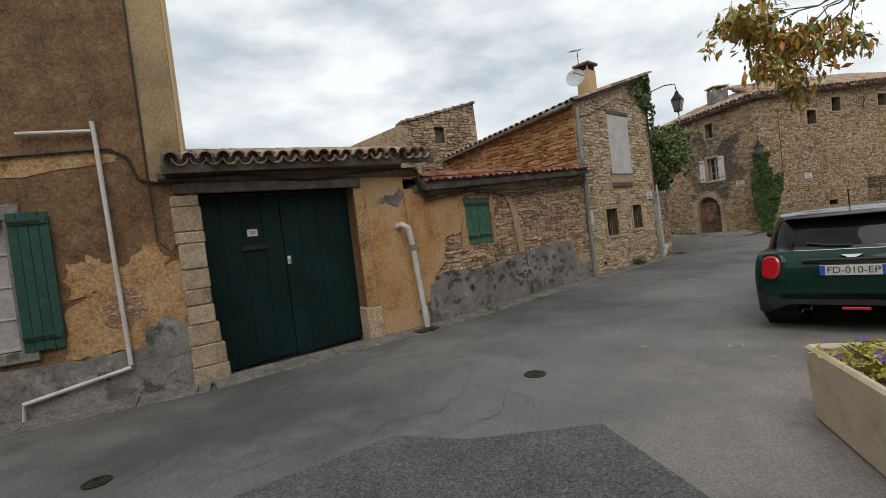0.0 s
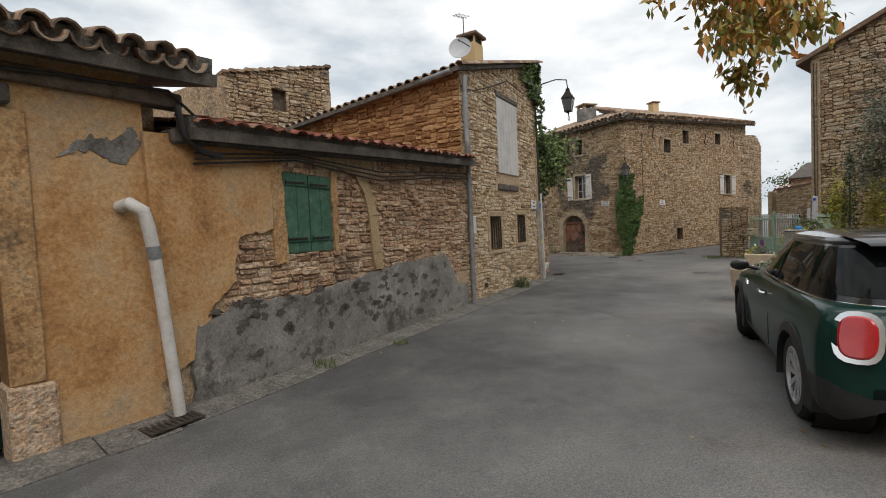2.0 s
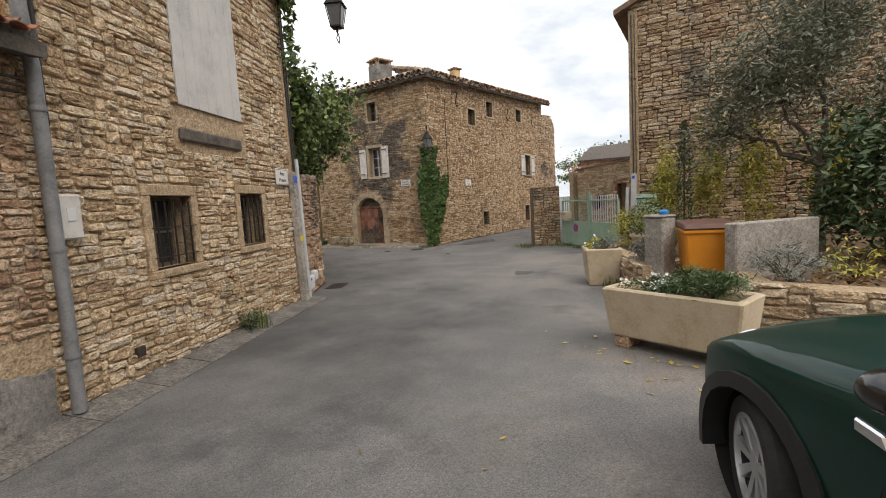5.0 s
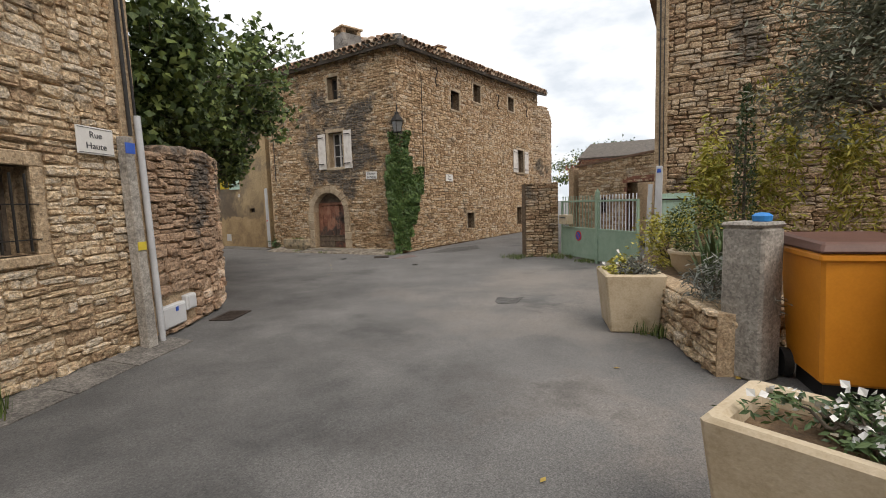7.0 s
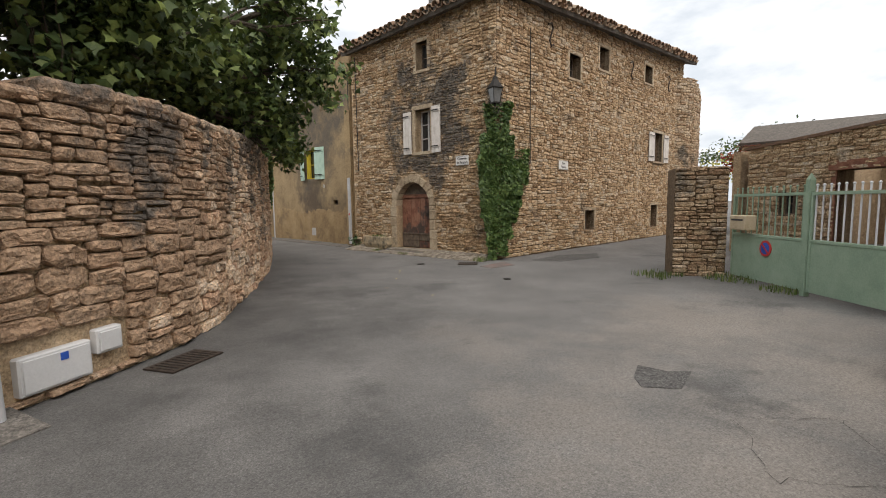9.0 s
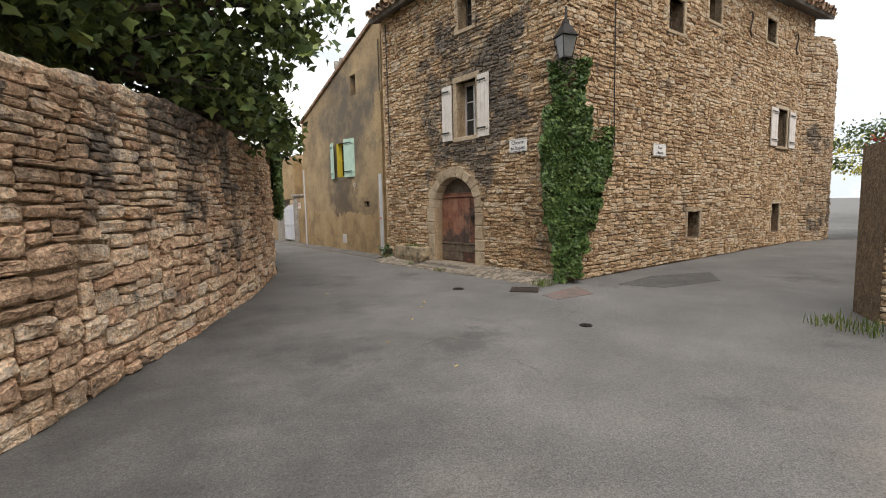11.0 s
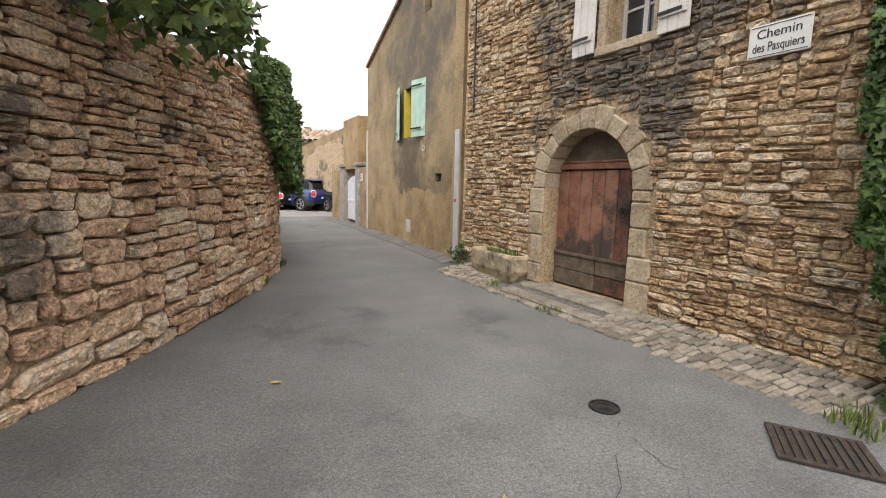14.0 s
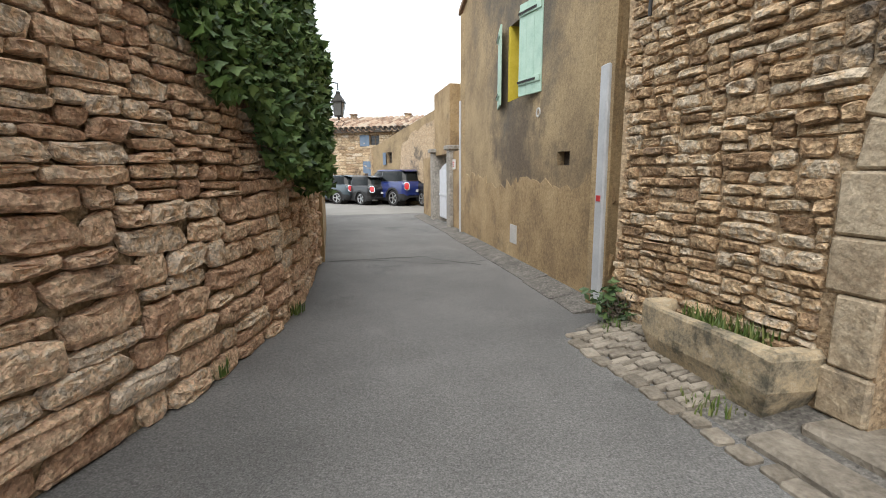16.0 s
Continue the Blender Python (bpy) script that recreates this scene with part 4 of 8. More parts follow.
# gateway doors
gd = thing("garage_gate", None, "dark green boarded double garage gate with number 20", "gate", at=along(P1, P2) @ Matrix.Translation((0, 0.26, 0)))
for k in range(8):
    s0 = 0.12 + 2.18 * k / 8
    m = Mesher()
    m.box(s0 + (0.006 if k == 4 else 0.0012), s0 + 2.18 / 8 - (0.006 if k == 3 else 0.0012), 0.002 * (k % 3), 0.05, 0.05 + 0.012 * ((k * 5) % 4), 2.46)
    part("board", m, WOOD_GREEN, gd, bevel=0.003)
m = Mesher()
m.box(0.13, 2.29, 0.05, 0.09, 0.08, 2.44)
part("backing", m, WOOD_GREEN, gd)
m = Mesher()
m.box(0.62, 0.98, -0.03, 0.0, 1.66, 1.73)
part("letter_slot", m, METAL_DARK, gd, "dark letter slot", bevel=0.006)
m = Mesher()
m.box(1.235, 1.285, -0.012, 0.0, 1.40, 1.52)
part("lock_plate", m, SIGN_WHITE, gd, "worn pale lock plate", bevel=0.004)
m = Mesher()
m.tube([(1.26, -0.05, 1.46), (1.26, -0.01, 1.46)], 0.018)
part("knob", m, CHROME, gd, smooth=True)
m = Mesher()
m.box(0.72, 0.86, -0.012, 0.0, 1.86, 1.96)
num = part("number_plate", m, SIGN_WHITE, gd, "small white house number plate")


def lettering(text, size, parent, loc, rot=(math.pi / 2, 0, 0), material=None, name="lettering", fit_w=None):
    """Raised letters as a mesh, from the built-in font."""
    cu = bpy.data.curves.new(name, "FONT")
    cu.body, cu.size, cu.extrude = text, size, 0.0015
    cu.align_x, cu.align_y = "CENTER", "CENTER"
    tmp = bpy.data.objects.new(name, cu)
    scene.collection.objects.link(tmp)
    bpy.context.view_layer.update()
    me = bpy.data.meshes.new_from_object(tmp.evaluated_get(bpy.context.evaluated_depsgraph_get()))
    bpy.data.objects.remove(tmp)
    me.materials.clear()
    me.materials.append(material or INK)
    ob = new(name, me)
    ob.parent = parent
    k = 1.0
    if fit_w:
        ws = [v.co.x for v in me.vertices]
        k = fit_w / (max(ws) - min(ws))
    ob.matrix_basis = Matrix.LocRotScale(loc, Euler(rot), (k, 1, 1))
    return ob


lettering("20", 0.07, gd, (0.79, -0.015, 1.91))

garage_inside = back_walls("wall_garage_back", [(-1.2, 4.75), (-3.9, 8.4), (-6.2, 6.9), (-4.0, 3.0)], 2.9, "plain walls of the garage")
gx = Vector((P2[0] - P1[0], P2[1] - P1[1], 0)).normalized()
gy = Vector((-gx.y, gx.x, 0))
o = Vector((*P1, 2.80)) - gx * 0.25 - gy * 0.28
tiled_roof("garage_roof", o, gx + Vector((0, 0, 0.03)), gy + Vector((0, 0, 0.22)), Lg + 0.75, 4.4, "old roman-tiled lean-to roof of the garage", TILE, spacing=0.19, near=150, seed=4)

# ---- low wall ----
Ll = dist(P2, P3)
GSH = (1.38, 2.09, 1.30, 2.18)
low_wall = stone_wall("wall_low", P2, P3, (2.40, 2.68), 0.45, [GSH], STONE_L, MORTAR, "low outbuilding wall of rubble stone, patched render and cement", (2.4, 4.6, 0.75, 2.3), 41, (0.045, 0.10), (0.09, 0.30), z0=0.72, out=(0.012, 0.045), stone_skip=[(-1, 0.62, 0, 3), (0.62, 1.30, 1.55, 3.0), (1.9, 2.95, 2.2, 3.0)])
blotch(low_wall, "ochre_render", [(0.0, 0.35), (0.0, 2.40), (1.25, 2.42), (1.32, 1.62), (1.1, 1.55), (0.78, 1.5), (0.72, 1.1), (0.45, 0.85), (0.35, 0.45)], STUCCO_ORANGE, -0.045, "ochre render falling off in patches", 42, 0.025)
blotch(low_wall, "cement_base", [(0.25, -0.05), (0.30, 0.72), (0.8, 0.86), (1.6, 0.82), (2.6, 0.92), (3.4, 1.0), (4.2, 1.02), (4.75, 1.05), (4.98, 0.85), (5.2, 0.5), (5.6, 0.42), (5.6, -0.05)], CEMENT, -0.055, "flaking grey cement base coat", 43, 0.03, 8)
CHIP = mat("bare_dark_undercoat", [(0.045, 0.04, 0.035), (0.085, 0.074, 0.064), (0.13, 0.112, 0.095)], 0.97, 8, 0.8, grit=(90, 0.4))
rc = random.Random(47)
for k in range(64):
    u, z = rc.uniform(0.45, 4.7), rc.choice((rc.uniform(0.15, 0.9), rc.uniform(0.5, 0.88)))
    w, h = rc.uniform(0.03, 0.11), rc.uniform(0.02, 0.06)
    blotch(low_wall, "chipped_spot", [(u - w, z - h * 0.4), (u - w * 0.3, z + h), (u + w * 0.6, z + h * 0.7), (u + w, z - h * 0.2), (u + w * 0.2, z - h)], CHIP, -0.0585, "", 300 + k, 0.012, 3)
m = Mesher()
arc = [(2.32, 2.3), (2.62, 2.22), (2.78, 2.0), (2.86, 1.7), (2.9, 1.2), (2.94, 0.98)]
for (a, b) in zip(arc, arc[1:]):
    w = 0.085
    m.prism([(a[0] - w, 0.0, a[1]), (a[0] + w, 0.0, a[1] + 0.03), (b[0] + w, 0.0, b[1]), (b[0] - w, 0.0, b[1])], [(a[0] - w, -0.06, a[1]), (a[0] + w, -0.06, a[1] + 0.03), (b[0] + w, -0.06, b[1]), (b[0] - w, -0.06, b[1])])
part("blocked_arch", m, STUCCO_C, low_wall, "outline of a walled-up arch")
blotch(low_wall, "plaster_reveal", [(1.22, 1.2), (1.22, 2.32), (1.36, 2.36), (1.37, 1.2)], STUCCO_LOW, -0.05, "pale plaster beside the shutters", 45, 0.02)
blotch(low_wall, "plaster_reveal", [(2.10, 1.25), (2.10, 2.28), (2.2, 2.2), (2.18, 1.3)], STUCCO_LOW, -0.05, "", 46, 0.02)
w2 = (GSH[0] + GSH[1]) / 2
board_shutter(low_wall, GSH[0], w2 - 0.006, GSH[2], GSH[3], WOOD_SHUTTER, 2, y=-0.03)
board_shutter(low_wall, w2 + 0.006, GSH[1], GSH[2], GSH[3] - 0.01, WOOD_SHUTTER, 2, y=-0.028)
m = Mesher()
m.box(GSH[0] - 0.02, GSH[1] + 0.02, 0.04, 0.2, GSH[2] - 0.05, GSH[3] + 0.02)
part("window_backing", m, BLACK, low_wall)
m = Mesher()
m.box(0.3, Ll - 0.1, -0.10, 0.1, 2.28, 2.40)
ob = part("eave_beam", m, WOOD_BEAM, low_wall, "dark rotten eave board", bevel=0.02)
ob.matrix_basis = Matrix.Rotation(-0.05, 4, "Y") @ Matrix.Translation((0, 0, 0.03))
m = Mesher()
for dz, dy in ((0.0, -0.12), (-0.09, -0.10), (-0.05, -0.13)):
    m.tube([(0.35, dy, 2.25 + dz), (1.5, dy, 2.36 + dz * 0.6), (3.0, dy, 2.30 + dz * 1.3), (4.4, dy, 2.42 + dz), (5.6, dy, 2.48 + dz)], 0.010, 6)
m.tube([(0.2, -0.16, 2.62), (0.25, -0.15, 2.40), (0.40, -0.14, 2.27), (0.6, -0.13, 2.24)], 0.03, 8)
part("cable", m, CABLE, low_wall, "black cables sagging under the eave", smooth=True)
lx = Vector((P3[0] - P2[0], P3[1] - P2[1], 0)).normalized()
ly = Vector((-lx.y, lx.x, 0))
o = Vector((*P2, 2.46)) + lx * 0.28 - ly * 0.26
tiled_roof("outbuilding_roof", o, lx + Vector((0, 0, 0.052)), ly + Vector((0, 0, 0.16)), Ll - 0.25, 3.6, "low lean-to roof of red clay tiles", TILE_RED, spacing=0.17, near=120, seed=6, rise=0.5)
pipe = thing("drainpipe", None, "off-white plastic downpipe with an elbow on the ochre wall", "pipe", at=along(P2, P3))
m = Mesher()
m.tube([(-0.20, 0.02, 1.78), (-0.19, -0.10, 1.80), (-0.12, -0.15, 1.74), (-0.09, -0.15, 1.62), (-0.06, -0.14, 1.46)], 0.050, 12)
part("elbow", m, PVC, pipe, smooth=True)
m = Mesher()
m.tube([(-0.06, -0.14, 1.46), (-0.05, -0.14, 1.36)], 0.053, 12)
part("collar", m, ZINC, pipe, "grey joint collar", smooth=True)
m = Mesher()
m.tube([(-0.05, -0.14, 1.36), (0.06, -0.14, 0.05)], 0.047, 12)
part("tube", m, PVC, pipe, smooth=True)


def grate(name, label, at, w, l, n, z=0.012):
    g = thing(name, None, label, "grate", at=at)
    m = Mesher()
    for a in ((-w / 2, -w / 2 + 0.03, -l / 2, l / 2), (w / 2 - 0.03, w / 2, -l / 2, l / 2), (-w / 2 + 0.03, w / 2 - 0.03, -l / 2, -l / 2 + 0.03), (-w / 2 + 0.03, w / 2 - 0.03, l / 2 - 0.03, l / 2)):
        m.box(*a, 0.0, z)
    part("frame", m, METAL_RUST, g)
    m = Mesher()
    m.box(-w / 2 + 0.03, w / 2 - 0.03, -l / 2 + 0.03, l / 2 - 0.03, 0.001, 0.005)
    part("pit", m, BLACK, g)
    for k in range(n):
        x = -w / 2 + 0.03 + (w - 0.06) * (k + 0.5) / n
        m = Mesher()
        m.box(x - 0.012, x + 0.012, -l / 2 + 0.03, l / 2 - 0.03, 0.004, z)
        part("bar", m, METAL_RUST, g)
    return g


grate("drain_grate", "rusty iron drain grate at the foot of the wall", along((-1.05, 4.12), (-0.6, 4.5), 0.03), 0.42, 0.26, 8)
grate("drain_grate", "rusty iron drain grate below the dry stone wall", along((7.13, 11.72), (7.5, 12.1), 0.004), 0.5, 0.3, 9)
grate("drain_grate", "slotted iron drain grate beside the house corner", along((12.1, 15.7), (12.4, 15.5), 0.004), 0.40, 0.36, 9)


def manhole(x, y, rad, label):
    g = thing("manhole_cover", None, label, "manhole cover", at=Matrix.Translation((x, y, 0.002)))
    m = Mesher()
    m.lathe([(0, 0.004), (rad * 0.82, 0.004), (rad * 0.82, 0.0)], 24)
    part("lid", m, METAL_RUST, g)
    m = Mesher()
    m.lathe([(rad * 0.86, 0.0), (rad * 0.86, 0.007), (rad, 0.007), (rad, 0.0)], 24)
    part("ring", m, METAL_DARK, g)
    for k in range(1, 4):
        m = Mesher()
        m.lathe([(rad * 0.2 * k, 0.004), (rad * 0.2 * k, 0.007), (rad * 0.2 * k + 0.008, 0.007), (rad * 0.2 * k + 0.008, 0.004)], 20)
        part("rib", m, METAL_DARK, g)


manhole(0.22, 1.30, 0.115, "small round iron cover in the street")
manhole(-3.41, -0.02, 0.10, "small round iron cover near the tall house")
manhole(11.26, 16.2, 0.085, "small round iron cover near the arched door")
manhole(11.69, 13.72, 0.065, "round iron cover at the crossing")

# ---- house A ----
LA = dist(P3, P4)
W1, W2, HAT = (1.10, 1.68, 0.98, 1.70), (2.62, 3.16, 1.06, 1.74), (1.64, 2.82, 2.66, 4.30)
house_a = stone_wall("wall_house_front", P3, P4, (4.40, 5.62), 0.5, [W1, W2, HAT], STONE_A, MORTAR, "stone house front with barred windows and a boarded hatch", (0.3, 3.6, 0.05, 1.05), 51, (0.045, 0.11), (0.10, 0.34), out=(0.012, 0.042), stone_skip=[(0.98, 1.80, 0.90, 1.82), (2.52, 3.28, 0.98, 1.86), (1.55, 2.9, 2.2, 2.66)])
lintel_frame(house_a, W1, MORTAR, 0.10, 0.03)
lintel_frame(house_a, W2, MORTAR, 0.10, 0.03)
window_fill(house_a, W1, 0.22, WOOD_OLD, 5, 2, 2)
window_fill(house_a, W2, 0.22, WOOD_OLD, 5, 2, 2)
hatch = board_shutter(house_a, HAT[0], HAT[1], HAT[2], HAT[3], WOOD_GREY, 7, y=-0.03, battens=False, name="hatch")
m = Mesher()
m.box(HAT[0] - 0.02, HAT[1] + 0.02, 0.03, 0.1, HAT[2] - 0.02, HAT[3] + 0.02)
part("hatch_frame", m, WOOD_OLD, house_a)
m = Mesher()
m.box(1.62, 2.75, -0.05, 0.0, 2.28, 2.42)
part("timber_sill", m, WOOD_BEAM, house_a, "dark weathered timber below the hatch", bevel=0.02)
m = Mesher()
m.box(1.60, 2.86, -0.05, 0.05, 4.31, 4.42)
part("hatch_lintel", m, WOOD_BEAM, house_a, bevel=0.01)
m = Mesher()
m.box(0.10, 0.30, -0.10, -0.0, 1.36, 1.70)
mb = part("meter_box", m, PVC, house_a, "beige electricity meter box", bevel=0.012)
m = Mesher()
m.box(0.17, 0.24, -0.106, -0.099, 1.50, 1.60)
part("meter_window", m, BOX_WHITE, mb)
m = Mesher()
m.box(0.71, 0.80, -0.055, -0.02, 0.25, 0.34)
part("vent", m, METAL_RUST, house_a, "small rusty air brick")
m = Mesher()
m.tube([(0.15, -0.06, 4.2), (0.15, -0.06, 2.2)], 0.016)
m.tube([(0.15, -0.06, 4.1), (0.5, -0.06, 4.15), (1.2, -0.07, 4.38), (2.2, -0.07, 4.75), (3.2, -0.07, 4.7), (4.1, -0.07, 5.1)], 0.012)
m.tube([(4.08, -0.07, 5.2), (4.10, -0.07, 3.5), (4.12, -0.08, 2.1)], 0.018)
m.tube([(4.14, -0.06, 5.2), (4.18, -0.06, 3.5), (4.22, -0.07, 2.1)], 0.012)
part("cable", m, CABLE, house_a, smooth=True)
# side of house A
SB = (P3[0] - 3.3, P3[1] + 3.6)
m = Mesher()
Ls = dist(SB, P3)
stone_side = stone_wall("wall_house_side", SB, P3, (3.92, 4.40), 0.4, [], mat("orange_rubble", [(0.24, 0.115, 0.045), (0.38, 0.20, 0.085), (0.45, 0.27, 0.13)], 0.95, 8, 0.7, random_tint=0.4), STUCCO_ORANGE, "orange stone side wall above the lean-to roof", None, 52, (0.07, 0.14), (0.15, 0.42), z0=2.4)
back_walls("wall_house_back", [P4, (P4[0] - 3.3, P4[1] + 3.6), SB], 3.9, "plain rear walls of the stone house")
A3, A4 = Vector((*P3, 4.42)), Vector((*P4, 5.64))
ax = (A4 - A3).normalized()
ay2 = Vector((-3.3, 3.6, -0.48)).normalized()
m = Mesher()
offs = ax * -0.25 + ay2 * -0.12
ring = [A3 + offs, A4 + ax * 0.15 + ay2 * -0.12, A4 + ax * 0.15 + ay2 * 5.0, A3 + ax * -0.25 + ay2 * 5.0]
m.prism([p + Vector((0, 0, -0.02)) for p in ring], [p + Vector((0, 0, 0.06)) for p in ring])
roof_a = part("house_roof", m, WOOD_BEAM)
tagged(roof_a, "sloping roof of old clay tiles on the stone house", "roof", kind="structure")
tl = tile_mesh(0.44, 0.085, 0.07, TILE)
nrm = ax.cross(ay2).normalized()
rr = random.Random(8)
for k in range(24):
    # verge tiles along the front
    p = A3 + ax * (-0.2 + k * 0.205) + ay2 * -0.12 + Vector((0, 0, 0.06))
    if k * 0.205 > LA + 0.45:
        break
    ob = new("roof_tile", tl)
    ob.parent = roof_a
    mm = Matrix(((*(ay2), 0), (*ax, 0), (*(-nrm if nrm.z < 0 else nrm), 0), (0, 0, 0, 1))).transposed()
    mm.translation = p
    ob.matrix_basis = mm @ Matrix.Rotation(rr.uniform(-0.05, 0.05), 4, "Z")
for k in range(24):
    p = A3 + ax * -0.22 + ay2 * (k * 0.2) + Vector((0, 0, 0.05))
    ob = new("roof_tile", tl)
    ob.parent = roof_a
    mm = Matrix(((*(-ay2), 0), (*ax, 0), (*(-ay2).cross(ax), 0), (0, 0, 0, 1))).transposed()
    mm.translation = p
    ob.matrix_basis = mm
# downpipe of house A
dp = thing("downpipe", None, "grey zinc downpipe with a bend at the house corner", "pipe", at=along(P3, P4))
m = Mesher()
m.tube([(0.0, -0.12, 4.30), (0.0, -0.12, 3.35), (0.0, -0.13, 3.2), (-0.04, -0.16, 3.05), (0.02, -0.12, 2.8), (0.06, -0.10, 2.6), (0.06, -0.10, 0.9), (0.06, -0.10, 0.06)], 0.048, 12)
part("tube", m, ZINC, dp, smooth=True)
for z in (3.9, 2.3, 1.3, 0.5):
    m = Mesher()
    m.lathe([(0.055, -0.02), (0.057, 0.0), (0.055, 0.02)], 14, (0.06 if z < 3 else 0.0, -0.10 if z < 3 else -0.12, z))
    part("bracket", m, ZINC, dp, smooth=True)
m = Mesher()
m.tube([(-4.5, 0.1, 4.0), (0.0, -0.12, 4.36)], 0.055, 10)
gut = part("eave_gutter", m, ZINC, dp, smooth=True)
gut.matrix_basis = along(P3, P4).inverted() @ along(SB, P3) @ Matrix.Translation((4.85, -0.1, 0.0))
# chimney, dish and aerial
ch = thing("chimney", None, "rendered chimney with a flat cap on the tiled roof", "chimney", at=along(P3, P4) @ Matrix.Translation((2.55, 0.95, 4.9)))
m = Mesher()
m.box(-0.22, 0.22, -0.2, 0.2, -0.2, 1.0)
part("stack", m, STUCCO_YELLOW, ch, bevel=0.015)
m = Mesher()
m.box(-0.19, 0.19, -0.17, 0.17, 1.02, 1.12)
part("flue_opening", m, BLACK, ch)
m = Mesher()
m.box(-0.29, 0.29, -0.27, 0.27, 1.14, 1.22)
part("cap", m, TILE, ch, bevel=0.02)
for x in (-0.2, 0.17):
    for y in (-0.18, 0.15):
        m = Mesher()
        m.box(x, x + 0.04, y, y + 0.04, 1.0, 1.14)
        part("cap_post", m, STUCCO_YELLOW, ch)
ds = thing("satellite_dish", None, "round grey satellite dish fixed to the chimney", "satellite dish", at=Matrix.Translation(along(P3, P4) @ Vector((1.95, 0.95, 5.62))) @ Vector((-0.45, -0.85, 0.25)).to_track_quat("Z", "Y").to_matrix().to_4x4() @ Matrix.Scale(0.8, 4))
m = Mesher()
m.lathe([(0.0, 0.0), (0.15, 0.015), (0.28, 0.06), (0.33, 0.09), (0.33, 0.075), (0.28, 0.045), (0.15, 0.0), (0.0, -0.015)], 24)
part("reflector", m, PVC_GREY, ds, smooth=True)
m = Mesher()
m.tube([(0.3, 0, 0.06), (0.05, 0, 0.4)], 0.012)
part("arm", m, METAL_DARK, ds)
m = Mesher()
m.tube([(0.05, 0, 0.38), (0.0, 0, 0.5)], 0.035, 8)
part("receiver", m, PVC_GREY, ds)
ae = thing("tv_aerial", None, "thin metal television aerial on the chimney", "aerial", at=along(P3, P4) @ Matrix.Translation((2.45, 1.1, 5.2)))
m = Mesher()
m.tube([(0, 0, 0), (0, 0, 1.35)], 0.012, 6)
part("mast", m, METAL_DARK, ae)
m = Mesher()
m.tube([(-0.45, 0, 1.25), (0.2, 0, 1.42)], 0.005, 6)
part("boom", m, METAL_DARK, ae)
for k in range(6):
    m = Mesher()
    x = -0.4 + k * 0.11
    m.tube([(x, -0.12, 1.27 + (x + 0.45) * 0.26), (x, 0.12, 1.27 + (x + 0.45) * 0.26)], 0.005, 5)
    part("element", m, METAL_DARK, ae)
# posts at the end of house A
pole = thing("cable_conduit", None, "grey cable conduit running up the house corner", "conduit", at=along(P3, P4))
m = Mesher()
m.prism([(4.02, -0.16, 0.03), (4.14, -0.16, 0.03), (4.14, -0.05, 0.03), (4.02, -0.05, 0.03)], [(4.00, -0.12, 2.08), (4.10, -0.12, 2.08), (4.10, -0.02, 2.08), (4.00, -0.02, 2.08)])
part("channel", m, CONCRETE, pole, bevel=0.01)
m = Mesher()
m.tube([(4.27, -0.10, 0.04), (4.22, -0.08, 2.3)], 0.032, 10)
part("tube", m, PVC_GREY, pole, smooth=True)
m = Mesher()
m.box(3.995, 4.105, -0.128, -0.118, 1.92, 2.02)
part("label", m, BLUE, pole, "blue sticker")
m = Mesher()
m.box(4.01, 4.11, -0.15, -0.14, 1.0, 1.08)
part("label", m, YELLOW, pole, "yellow sticker")


def street_sign(wall_m, s0, s1, z0, z1, lines, label, size, y=-0.055):
    g = thing("street_sign", None, label, "street sign", "street name plates", at=wall_m @ Matrix.Translation(((s0 + s1) / 2, y, (z0 + z1) / 2)))
    w, h = s1 - s0, z1 - z0
    m = Mesher()
    m.box(-w / 2, w / 2, 0, 0.012, -h / 2, h / 2)
    part("plate", m, SIGN_WHITE, g, bevel=0.004)
    for z in (h / 2 - 0.016, -h / 2 + 0.012):
        m = Mesher()
        m.box(-w / 2 + 0.012, w / 2 - 0.012, -0.003, -0.0005, z, z + 0.004)
        part("border_line", m, INK, g)
    for k, t in enumerate(lines):
        lettering(t, size, g, (0, -0.002, h * (0.5 - (k + 0.5) / len(lines)) * 0.8), fit_w=min(w * 0.82, 0.5 * size * len(t) * 1.05))
    return g


street_sign(along(P3, P4), 3.56, 3.94, 1.88, 2.12, ["Rue", "Haute"], "white enamel street sign reading Rue Haute", 0.078)


